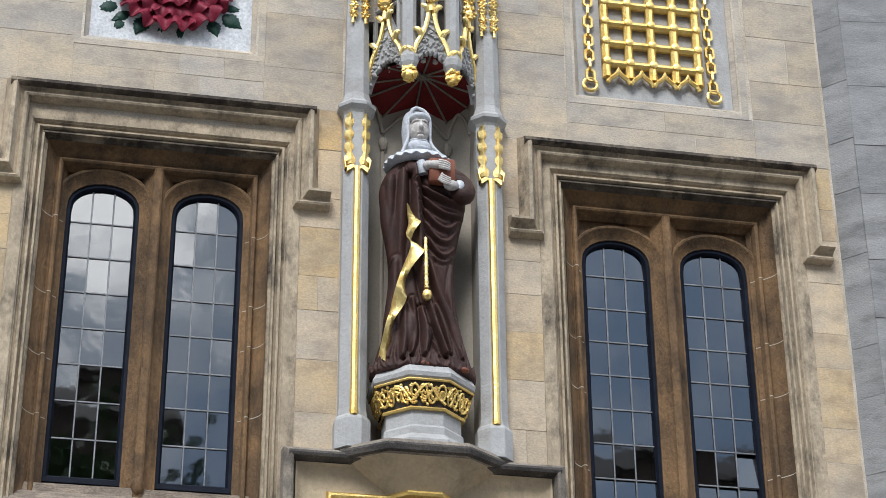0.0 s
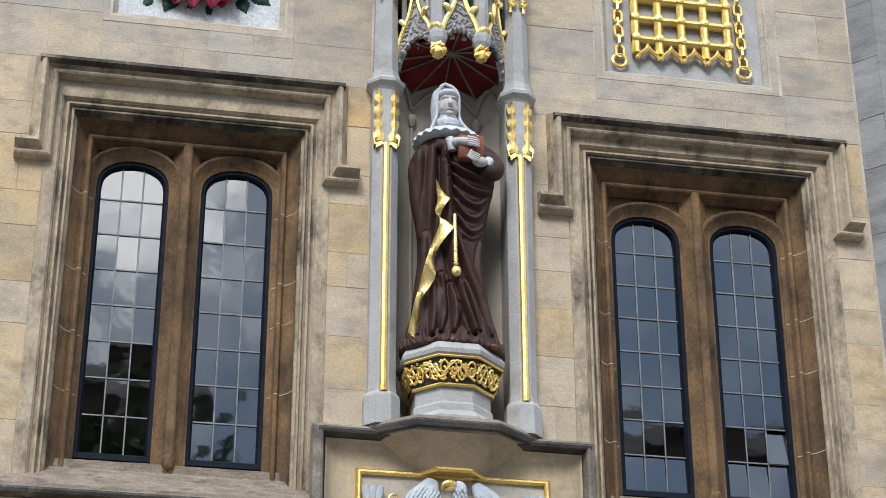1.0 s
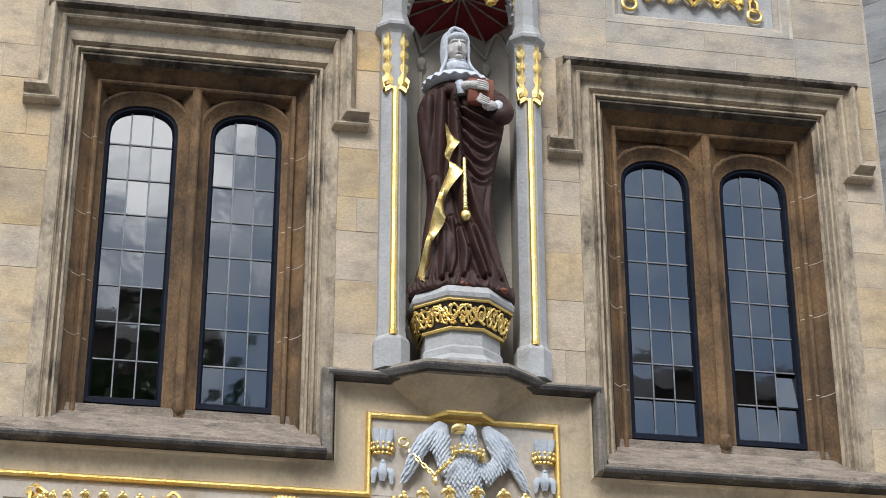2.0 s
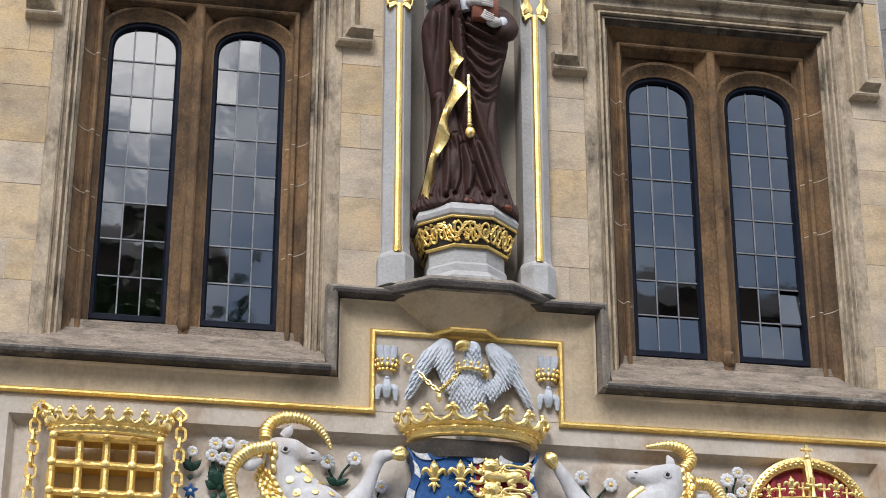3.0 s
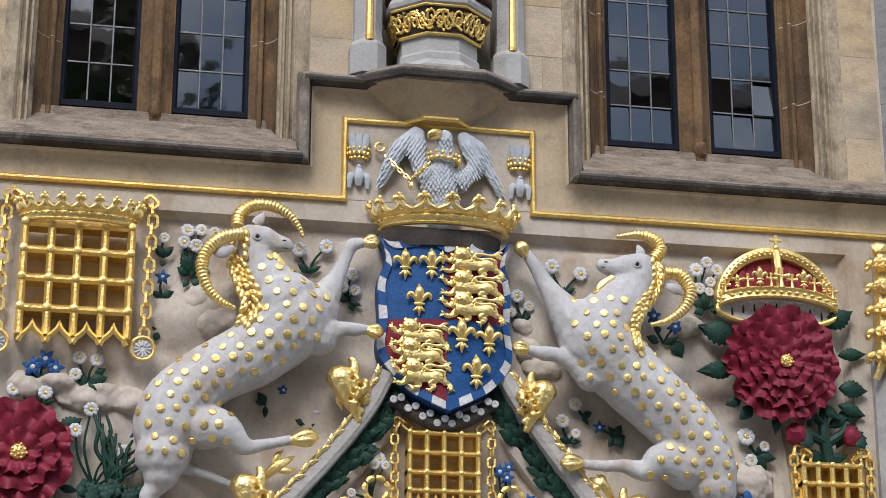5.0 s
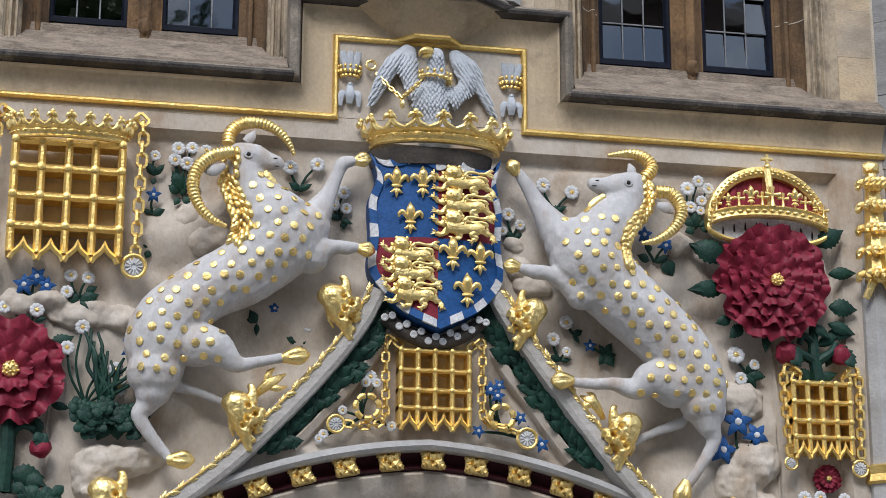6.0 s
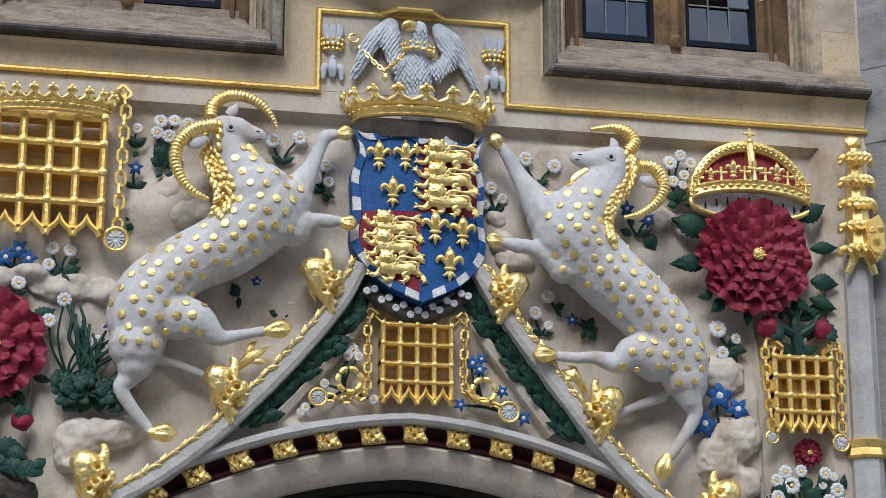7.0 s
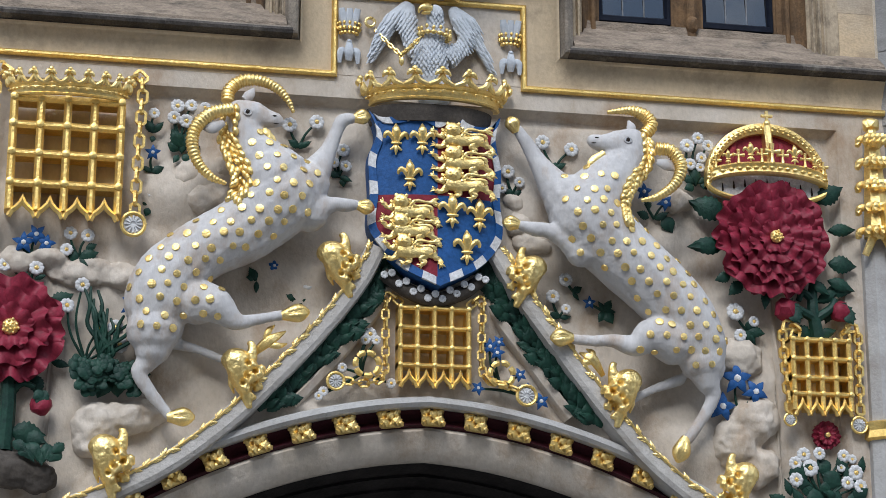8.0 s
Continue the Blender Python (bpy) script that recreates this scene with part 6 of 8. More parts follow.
def strider_mesh():
    """A walking heraldic beast, kept plain: about one unit broad, head at its left."""
    bm = bmesh.new()
    tube(bm, [(-0.30, -0.10, 0.02, 0.15), (-0.14, -0.12, -0.03, 0.15), (0.08, -0.09, -0.04, 0.105), (0.24, -0.09, -0.02, 0.12), (0.33, -0.07, -0.03, 0.10)], 12, 0.65)
    blob(bm, (-0.20, -0.17, 0.17), (0.145, 0.12, 0.14), 3, 0.2)
    blob(bm, (-0.21, -0.30, 0.13), (0.055, 0.05, 0.045), 2, 0.3)
    for d in (-1, 1):
        blob(bm, (-0.20 + d * 0.10, -0.18, 0.29), (0.04, 0.04, 0.045), 1)
        blob(bm, (-0.205 + d * 0.055, -0.27, 0.20), (0.035, 0.025, 0.022), 1)
    for row, (n, r, y) in enumerate(((13, 0.155, -0.10), (11, 0.20, -0.05))):
        for k in range(n):
            a = math.pi * (0.9 + 1.3 * k / (n - 1))
            blob(bm, (-0.19 + r * math.cos(a), y - 0.05, 0.10 + r * 0.95 * math.sin(a)), (0.034, 0.05, 0.05), 1, 0.7)
    legs = (((-0.36, 0.04, 0.075), (-0.45, 0.04, 0.055), (-0.50, 0.10, 0.05), (-0.53, 0.13, 0.055)), ((-0.30, -0.08, 0.07), (-0.37, -0.17, 0.055), (-0.44, -0.19, 0.05), (-0.50, -0.17, 0.055)),
            ((-0.14, -0.13, 0.075), (-0.08, -0.21, 0.055), (-0.13, -0.26, 0.05), (-0.18, -0.27, 0.05)), ((0.34, -0.05, 0.10), (0.40, -0.13, 0.065), (0.47, -0.17, 0.05), (0.50, -0.25, 0.055)),
            ((0.20, -0.09, 0.085), (0.13, -0.18, 0.06), (0.20, -0.24, 0.05), (0.15, -0.28, 0.05)))
    for leg in legs:
        tube(bm, [(x, -0.09, z, r) for x, z, r in leg], 8, 0.8)
        ex, ez = leg[-1][:2]
        dx, dz = ex - leg[-2][0], ez - leg[-2][1]
        n = math.hypot(dx, dz)
        for q in (-1, 0, 1):
            tube(bm, [(ex, -0.09, ez, 0.028), (ex + (dx + q * 0.6 * dz) / n * 0.05, -0.10, ez + (dz - q * 0.6 * dx) / n * 0.05, 0.022), (ex + (dx + q * 0.8 * dz) / n * 0.085, -0.07, ez + (dz - q * 0.8 * dx) / n * 0.085, 0.006)], 5, steps=2)
    tube(bm, [(0.40, -0.06, 0.02, 0.04), (0.33, -0.10, 0.10, 0.038), (0.10, -0.10, 0.09, 0.034), (0.02, -0.11, 0.15, 0.036), (0.10, -0.11, 0.21, 0.036), (0.30, -0.09, 0.185, 0.036), (0.42, -0.08, 0.20, 0.045), (0.51, -0.06, 0.17, 0.03)], 8)
    for q in (-0.06, 0.06):
        tube(bm, [(0.38, -0.08, 0.20, 0.03), (0.46, -0.08, 0.20 + q, 0.034), (0.53, -0.05, 0.19 + 1.5 * q, 0.008)], 6)
    for v in bm.verts:
        v.co += Vector((noise.noise(v.co * 16), noise.noise(v.co * 16 + Vector((7, 0, 0))), noise.noise(v.co * 16 + Vector((0, 7, 0))))) * 0.014
    return piece_mesh("strider", bm, PALE_GOLD)


STRIDER = strider_mesh()
for x, z in ((0.14, 5.94), (0.14, 5.78), (0.14, 5.63), (-0.21, 5.43), (-0.21, 5.30), (-0.19, 5.16)):
    shared("gilded_charge", STRIDER, shield, Matrix.Translation((x + 0.01, bow(x), z)) @ Matrix.Diagonal((0.38 if x > 0 else 0.35, 0.22, 0.32, 1)), "gilded raised charge")
bm = bmesh.new()    # dark bed of little flowers under the shield
tube(bm, [(-0.36, -0.06, 5.03, 0.045), (-0.19, -0.07, 4.92, 0.05), (-0.02, -0.07, 4.87, 0.05), (0.17, -0.07, 4.93, 0.05), (0.30, -0.06, 5.03, 0.045)], 10)
part("under_bed", bm, DARK_STONE, shield, "dark bed with tiny white flowers")
for k in range(15):
    t = k / 14
    x = -0.36 + 0.67 * t
    z = 4.875 + 0.155 * abs(2 * t - 1) ** 1.3
    shared("blossom", DAISY, shield, turn(x, -0.115 - 0.01 * (k % 2), z + (0.022 if k % 2 else -0.018), 20 * k, 0.027))


# ---------------------------------------------------------------- crowns
def open_crown(name, label, x, z, rx, ry, y, h, flare, points, category="crown"):
    """A hollow half-round coronet with leaf points."""
    e = thing(name, label, category, (x, y, z), "gilded crowns")

    def pt(a, k, hh):
        return (x - (rx + flare * k) * math.cos(a), y - (ry + flare * k) * math.sin(a), z + hh)
    n = 32
    bm = bmesh.new()
    rows_ = [(0.0, 0.0), (0.15, 0.05), (0.0, 0.10), (0.05, 0.22), (0.25, 0.30), (0.2, 0.36), (0.5, 0.46), (0.45, 0.50)]
    outer = [[pt(math.pi * i / n, k, h * q) for i in range(n + 1)] for k, q in rows_]
    inn = [[pt(math.pi * i / n, k - 0.35, h * q) for i in range(n + 1)] for k, q in ((0.4, 0.5), (0.0, 0.0))]
    loft(bm, outer + inn + [outer[0]], cap=False, closed=False)
    part("band", bm, PALE_GOLD, e, "gilded moulded band")
    bm = bmesh.new()
    blob(bm, (0, 0, 0), (h * 0.09, h * 0.06, h * 0.06), 1)
    bead = piece_mesh("bead", bm, PALE_GOLD)
    for i in range(points * 2 - 1):
        shared("bead", bead, e, Matrix.Translation(pt(math.pi * (i + 0.5) / (points * 2 - 1), 0.28, h * 0.26)))
    for i in range(points):
        a = math.pi * (0.03 + 0.94 * i / (points - 1))
        bm = bmesh.new()
        for d in (-1, 1):
            a2, a3 = a + d * math.pi / points * 0.50, a + d * math.pi / points * 0.30
            tube(bm, [(*pt(a2, 0.42, h * 0.47), h * 0.08), (*pt((a + a2 * 3) / 4, 0.48, h * 0.50), h * 0.09), (*pt(a + d * 0.05, 0.55, h * 0.60), h * 0.11), (*pt(a, 0.65, h * 0.82), h * 0.09)], 6)
            tube(bm, [(*pt(a, 0.75, h * 0.90), h * 0.08), (*pt((a + a3) / 2, 0.95, h * 0.86), h * 0.10), (*pt(a3, 0.9, h * 0.74), h * 0.03)], 6)
        blob(bm, pt(a, 0.80, h * 1.0), (h * 0.11, h * 0.11, h * 0.11), 2)
        part("leaf_point", bm, PALE_GOLD, e, "gilded leaf point")
    return e


open_crown("coronet", "gilded open crown above the shield", -0.02, 6.185, 0.435, 0.24, -0.03, 0.185, 0.09, 9)
# added dark sheet gives the open crown its inner shade
bm = bmesh.new()
loft(bm, [[(-0.05 - r * math.cos(math.pi * i / 16), -0.01 - r * 0.52 * math.sin(math.pi * i / 16), z) for i in range(17)] for r, z in ((0.40, 6.05), (0.42, 6.10), (0.43, 6.16))])
solid("crown_lining", bm, DARK_STONE, "dark sheet standing in for shade inside the gilded crown", "crown lining")

# closed crown over the right-hand rose
KX, KZ = 2.30, 5.79
KW = 0.425
kc = thing("closed_crown", "gilded closed crown with crimson cap, cross and white fur lining", "crown", (KX, -0.05, KZ), "gilded crowns")
bm = bmesh.new()
prism(bm, [(KX + 0.40 * math.cos(radians(a)), KZ + 0.06 + 0.34 * math.sin(radians(a))) for a in range(0, 181, 12)], -0.04, 0.08, 0.03)
part("cap", bm, FIELD_RED, kc, "crimson cap")
bm = bmesh.new()
for k in range(5):
    x = KX - 0.26 + 0.13 * k
    tube(bm, [(x, -0.03, KZ + 0.10, 0.03), (x * 0.92 + KX * 0.08, -0.045, KZ + 0.24, 0.026), (x * 0.8 + KX * 0.2, -0.03, KZ + 0.36 - 0.9 * (x - KX) ** 2, 0.012)], 8, 0.6)
part("cap_fold", bm, FIELD_RED, kc)
bm = bmesh.new()
arch = []
for a in range(-4, 185, 6):
    ca, sa = math.cos(radians(a)), math.sin(radians(a))
    arch.append([(KX + (KW - 0.055) * ca, -0.02, KZ + 0.03 + 0.335 * sa), (KX + (KW - 0.05) * ca, -0.075, KZ + 0.03 + 0.34 * sa), (KX + (KW - 0.02) * ca, -0.095, KZ + 0.035 + 0.375 * sa), (KX + (KW + 0.008) * ca, -0.075, KZ + 0.04 + 0.405 * sa), (KX + (KW + 0.01) * ca, 0.0, KZ + 0.04 + 0.41 * sa)])
loft(bm, arch)
part("arch", bm, PALE_GOLD, kc, "gilded arch")
bm = bmesh.new()
blob(bm, (0, 0, 0), (0.011, 0.008, 0.011), 1)
pearl = piece_mesh("pearl", bm, PALE_GOLD)
for k in range(31):
    a = radians(3 + 174 * k / 30)
    for u in (0.030, 0.004):
        shared("pearl", pearl, kc, Matrix.Translation((KX + (KW - u) * math.cos(a), -0.09, KZ + 0.037 + (0.385 - u) * math.sin(a))))
bm = bmesh.new()
loft(bm, [[(KX - 0.026, -0.05, z), (KX - 0.026, y, z), (KX - 0.012, y - 0.014, z), (KX + 0.012, y - 0.014, z), (KX + 0.026, y, z), (KX + 0.026, -0.05, z)] for z, y in ((KZ + 0.12, -0.135), (KZ + 0.28, -0.13), (KZ + 0.42, -0.10))])
part("centre_arch", bm, PALE_GOLD, kc, "gilded centre arch", smooth=False)
bm = bmesh.new()
blob(bm, (KX, -0.095, KZ + 0.435), (0.026, 0.026, 0.026), 2)
box(bm, KX - 0.011, KX + 0.011, -0.105, -0.082, KZ + 0.445, KZ + 0.53, 0.004)
box(bm, KX - 0.042, KX + 0.042, -0.107, -0.084, KZ + 0.482, KZ + 0.502, 0.004)
part("cross", bm, PALE_GOLD, kc, "gilded cross on an orb")
# the fur-lined opening and its thin back rim
bm = bmesh.new()
prism(bm, [(KX + (KW - 0.01) * math.cos(2 * math.pi * k / 40), KZ - 0.01 + 0.105 * math.sin(2 * math.pi * k / 40)) for k in range(40)], -0.05, 0.02, 0.01)
part("fur_lining", bm, WHITE, kc, "white fur lining")
for k in range(9):
    bm = bmesh.new()
    x = KX - 0.32 + 0.08 * k
    z = KZ + 0.05 - 0.45 * (x - KX) ** 2
    tube(bm, [(x, -0.054, z, 0.003), (x, -0.056, z - 0.045, 0.008), (x, -0.054, z - 0.058, 0.003)], 5, steps=2)
    part("fur_tail", bm, DARK, kc, "black fur tail")
bm = bmesh.new()
tube(bm, [(KX + KW * math.cos(a), -0.06, KZ - 0.01 + 0.108 * math.sin(a), 0.020) for a in [math.pi * (0.93 + 1.14 * k / 20) for k in range(21)]], 8, steps=2)
part("back_rim", bm, GOLD, kc, "thin gilded back rim")
bm = bmesh.new()
rows_ = []
for i in range(33):
    t = -1 + 2 * i / 32
    q = math.sqrt(max(0.0, 1 - t * t))
    yy, zz = -0.06 - 0.10 * q, KZ - 0.015 + 0.075 * q
    x = KX + (KW + 0.008) * t
    rows_.append([(x, yy + 0.06, zz), (x, yy, zz - 0.004), (x, yy - 0.014, zz + 0.008), (x, yy - 0.006, zz + 0.02), (x, yy - 0.008, zz + 0.055), (x, yy - 0.018, zz + 0.066), (x, yy - 0.004, zz + 0.08), (x, yy + 0.06, zz + 0.078)])
loft(bm, rows_)
part("band", bm, PALE_GOLD, kc, "gilded band")
bm = bmesh.new()
blob(bm, (0, 0, 0), (0.022, 0.012, 0.013), 1, 0.3)
jewel = piece_mesh("jewel", bm, PALE_GOLD)
for k in range(15):
    t = -0.93 + 1.86 * k / 14
    q = math.sqrt(1 - t * t)
    shared("jewel", jewel, kc, Matrix.Translation((KX + KW * t, -0.07 - 0.10 * q, KZ + 0.022 + 0.075 * q)))
CROSSLET = bmesh.new()
tube(CROSSLET, [(0, 0, -0.5, 0.16), (0, 0, -0.1, 0.09), (0, 0, 0.5, 0.14)], 8)
tube(CROSSLET, [(-0.4, 0, 0.12, 0.14), (0, 0, 0.1, 0.08), (0.4, 0, 0.12, 0.14)], 8)
CROSSLET = piece_mesh("crosslet", CROSSLET, PALE_GOLD)
for t, s, mesh in ((-0.90, 0.09, CROSSLET), (-0.72, 0.11, LILY), (-0.55, 0.10, CROSSLET), (-0.36, 0.15, LILY), (-0.17, 0.10, CROSSLET), (0.0, 0.14, CROSSLET), (0.18, 0.10, CROSSLET), (0.38, 0.15, LILY), (0.57, 0.10, CROSSLET), (0.74, 0.11, LILY), (0.91, 0.09, CROSSLET)):
    q = math.sqrt(1 - t * t)
    shared("leaf_point", mesh, kc, Matrix.Translation((KX + KW * t, -0.07 - 0.10 * q, KZ + 0.06 + 0.075 * q + s * 0.45)) @ Matrix.Scale(s, 4))

# ---------------------------------------------------------------- roses, portcullises and chains in the relief
rose("crimson painted stone rose with many ruffled petals and green leaves", 2.305, 5.40, 0.41, -0.07,
     [(10, 0.58, 0.42, 0.0), (9, 0.45, 0.38, 0.026), (8, 0.32, 0.34, 0.050), (7, 0.20, 0.28, 0.070), (6, 0.08, 0.22, 0.086)],
     [(2.00, 5.57, 290, 0.27), (1.98, 5.35, 265, 0.27), (2.10, 5.11, 225, 0.14), (2.26, 5.06, 185, 0.14), (2.65, 5.70, 60, 0.22), (2.73, 5.50, 85, 0.20), (2.72, 5.27, 95, 0.20), (2.59, 5.14, 130, 0.16), (2.02, 5.15, 250, 0.12), (2.71, 5.15, 110, 0.2)], big=0.92, ruffle=0.20)
rose("crimson painted stone rose with large curled petals and leaves", -2.71, 4.555, 0.345, -0.02,
     [(8, 0.40, 0.62, 0.0), (7, 0.20, 0.52, 0.05), (5, 0.06, 0.36, 0.085)],
     [(-2.48, 4.73, 60, 0.17), (-2.45, 4.37, 100, 0.12), (-2.55, 4.29, 165, 0.15), (-2.65, 4.27, 190, 0.14)], big=0.8, ruffle=0.17, centre=0.17)
rose("small crimson painted rose below a gilded portcullis", 2.67, 4.09, 0.095, 0.03, [(10, 0.5, 0.55, 0.0), (7, 0.2, 0.5, 0.02)], [], centre=0.2)

pl = portcullis("large gilded portcullis badge hung on chains under a coronet", -2.765, -2.085, 6.07, 5.32, 5, (5.50, 5.70, 5.89, 6.07), -0.10, 0.026, 0.07, 0.13)
chain(pl, [(-1.975, 5.33), (-1.965, 5.8), (-1.955, 6.22), (-1.99, 6.28), (-2.05, 6.26)], -0.05, 0.085, 0.06, 0.012)
medallion(pl, -1.98, 5.275, 0.075, -0.06)
chain(pl, [(-2.90, 5.33), (-2.895, 5.8), (-2.885, 6.22), (-2.85, 6.28), (-2.80, 6.26)], -0.05, 0.085, 0.06, 0.012)
medallion(pl, -2.90, 5.275, 0.075, -0.06)
open_crown("coronet", "gilded coronet on top of the large portcullis", -2.425, 6.075, 0.36, 0.12, -0.07, 0.155, 0.06, 11)

pm = portcullis("gilded portcullis badge below the shield", -0.245, 0.205, 4.81, 4.32, 5, (4.43, 4.55, 4.68, 4.81), -0.085, 0.016, 0.055, 0.11)
chain(pm, [(-0.25, 4.86), (-0.30, 4.90), (-0.335, 4.84), (-0.335, 4.5), (-0.35, 4.36), (-0.45, 4.31), (-0.60, 4.32)], -0.03, 0.062, 0.045, 0.009)
chain(pm, [(0.23, 4.86), (0.28, 4.90), (0.305, 4.84), (0.30, 4.5), (0.33, 4.37), (0.44, 4.34), (0.55, 4.30)], -0.03, 0.062, 0.045, 0.009)
medallion(pm, -0.655, 4.315, 0.055, -0.03)
medallion(pm, 0.60, 4.27, 0.065, -0.03)
for hx, hz in ((-0.455, 4.43), (0.43, 4.40)):
    for k in range(7):
        bm = bmesh.new()
        a = 2 * math.pi * k / 7
        b = 2 * math.pi * (k + 0.72) / 7
        tube(bm, [(hx + 0.075 * math.cos(a), -0.04, hz + 0.075 * math.sin(a), 0.019), (hx + 0.078 * math.cos((a + b) / 2), -0.045, hz + 0.078 * math.sin((a + b) / 2), 0.021), (hx + 0.075 * math.cos(b), -0.04, hz + 0.075 * math.sin(b), 0.019)], 6, steps=2)
        part("ring_link", bm, GOLD, pm)

pr = portcullis("gilded portcullis badge beneath the crimson rose", 2.425, 2.82, 4.72, 4.24, 5, (4.35, 4.46, 4.59, 4.72), -0.08, 0.018, 0.055, 0.11)
chain(pr, [(2.395, 4.24), (2.375, 4.5), (2.365, 4.78), (2.40, 4.82), (2.46, 4.80), (2.45, 4.74)], -0.05, 0.07, 0.055, 0.012)
chain(pr, [(2.89, 4.24), (2.895, 4.5), (2.90, 4.78), (2.87, 4.82), (2.81, 4.80), (2.815, 4.74)], -0.05, 0.07, 0.055, 0.012)
medallion(pr, 2.395, 4.175, 0.042, -0.05)
medallion(pr, 2.88, 4.155, 0.055, -0.05)

# ---------------------------------------------------------------- eagle over the crown: one mesh
bm = bmesh.new()
bm.faces.layers.int.new("done")
for l in ([(-0.02, -0.04, 6.30, 0.12), (-0.044, -0.05, 6.438, 0.121), (-0.055, -0.07, 6.524, 0.125), (-0.047, -0.09, 6.599, 0.095), (-0.032, -0.11, 6.687, 0.066), (-0.031, -0.12, 6.778, 0.060), (-0.034, -0.135, 6.845, 0.060), (-0.042, -0.14, 6.875, 0.046)],
          [(-0.196, -0.05, 6.894, 0.046), (-0.210, -0.06, 6.786, 0.070), (-0.190, -0.06, 6.679, 0.062), (-0.137, -0.06, 6.576, 0.074)],
          [(-0.216, -0.05, 6.906, 0.043), (-0.320, -0.06, 6.791, 0.053), (-0.393, -0.05, 6.653, 0.050), (-0.448, -0.04, 6.532, 0.028), (-0.466, -0.04, 6.483, 0.010)],
          [(0.109, -0.05, 6.892, 0.039), (0.140, -0.06, 6.815, 0.052), (0.186, -0.07, 6.710, 0.055), (0.160, -0.07, 6.626, 0.057), (0.055, -0.07, 6.546, 0.089)],
          [(0.122, -0.05, 6.900, 0.036), (0.212, -0.06, 6.821, 0.045), (0.266, -0.05, 6.706, 0.040), (0.334, -0.04, 6.579, 0.036), (0.395, -0.03, 6.466, 0.010)],
          [(0.214, -0.05, 6.825, 0.026), (0.279, -0.05, 6.789, 0.018), (0.327, -0.04, 6.749, 0.005)]):
    tube(bm, l, 12, 0.75)
    for p in l[:-1]:
        blob(bm, p[:3], (p[3], p[3] * 0.75, p[3]), 2)
bm = fused(bm, 0.010, 2)
bm.faces.layers.int.new("done")
tree_e = BVHTree.FromBMesh(bm)
rnd = random.Random(17)
for j in range(24):
    for k in range(34):
        x, z = -0.48 + 0.0265 * k + 0.013 * (j % 2) + rnd.uniform(-0.004, 0.004), 6.40 + 0.021 * j + rnd.uniform(-0.004, 0.004)
        hit = tree_e.ray_cast(Vector((x, -2, z)), Vector((0, 1, 0)))
        if hit[0] is not None and hit[1].y < -0.30 and z < 6.84:
            lean = 0.9 if x < -0.25 else (-0.9 if x > 0.20 else (0.4 if x < -0.12 else (-0.4 if x > 0.10 else 0)))
            p, g = hit[0], (1.35 if abs(x + 0.03) > 0.2 else 1.0)
            tube(bm, [(p.x + lean * 0.014 * g, p.y + 0.003, p.z + 0.016 * g, 0.006), (p.x, p.y - 0.003, p.z - 0.002, 0.0125), (p.x - lean * 0.016 * g, p.y - 0.006, p.z - 0.019 * g, 0.003)], 5, 0.5, 1)
dab(bm, 0)
tube(bm, [(-0.075, -0.165, 6.862, 0.030), (-0.115, -0.19, 6.858, 0.026), (-0.148, -0.20, 6.840, 0.016), (-0.156, -0.195, 6.808, 0.004)], 9)
tube(bm, [(-0.08, -0.165, 6.835, 0.018), (-0.115, -0.18, 6.822, 0.014), (-0.135, -0.18, 6.812, 0.005)], 7)
for k in range(14):
    a = 2 * math.pi * k / 14
    blob(bm, (-0.03 + 0.098 * math.cos(a), -0.105 + 0.085 * math.sin(a), 6.685 - 0.012 * math.cos(a)), (0.026, 0.02, 0.018), 1)
    blob(bm, (-0.03 + 0.108 * math.cos(a), -0.105 + 0.098 * math.sin(a), 6.715 - 0.012 * math.cos(a) + 0.008 * (k % 2)), (0.013, 0.013, 0.018), 1)
for run in ([(-0.143, -0.19, 6.64), (-0.211, -0.18, 6.565), (-0.270, -0.16, 6.515)], [(-0.270, -0.16, 6.515), (-0.342, -0.12, 6.60), (-0.425, -0.06, 6.72)]):
    pts = curve(run, 4)
    for k, (p, q) in enumerate(zip(pts, pts[1:])):
        m, d = (p + q) / 2, (q - p)
        d = d / np.linalg.norm(d)
        u = np.array((-d[2], 0, d[0])) if k % 2 else np.array((0, 1, 0))
        tube(bm, [(*(m + d * 0.024 * math.cos(a) + u * 0.013 * math.sin(a)), 0.0062) for a in [2 * math.pi * i / 8 for i in range(9)]], 5, steps=1)
tube(bm, [(-0.460 + 0.031 * math.cos(a), -0.05, 6.776 + 0.031 * math.sin(a), 0.010) for a in [2 * math.pi * k / 12 for k in range(13)]], 6, steps=1)
blob(bm, (-0.266, -0.16, 6.475), (0.022, 0.02, 0.036), 1, 0.4)
dab(bm, 1)
blob(bm, (-0.062, -0.178, 6.880), (0.010, 0.008, 0.009), 1)
dab(bm, 2)
solid("carved_eagle", bm, [PLUME, PALE_GOLD, DARK], "pale blue-grey carved eagle with gilded beak and collar", "carved bird", angle=1.0)

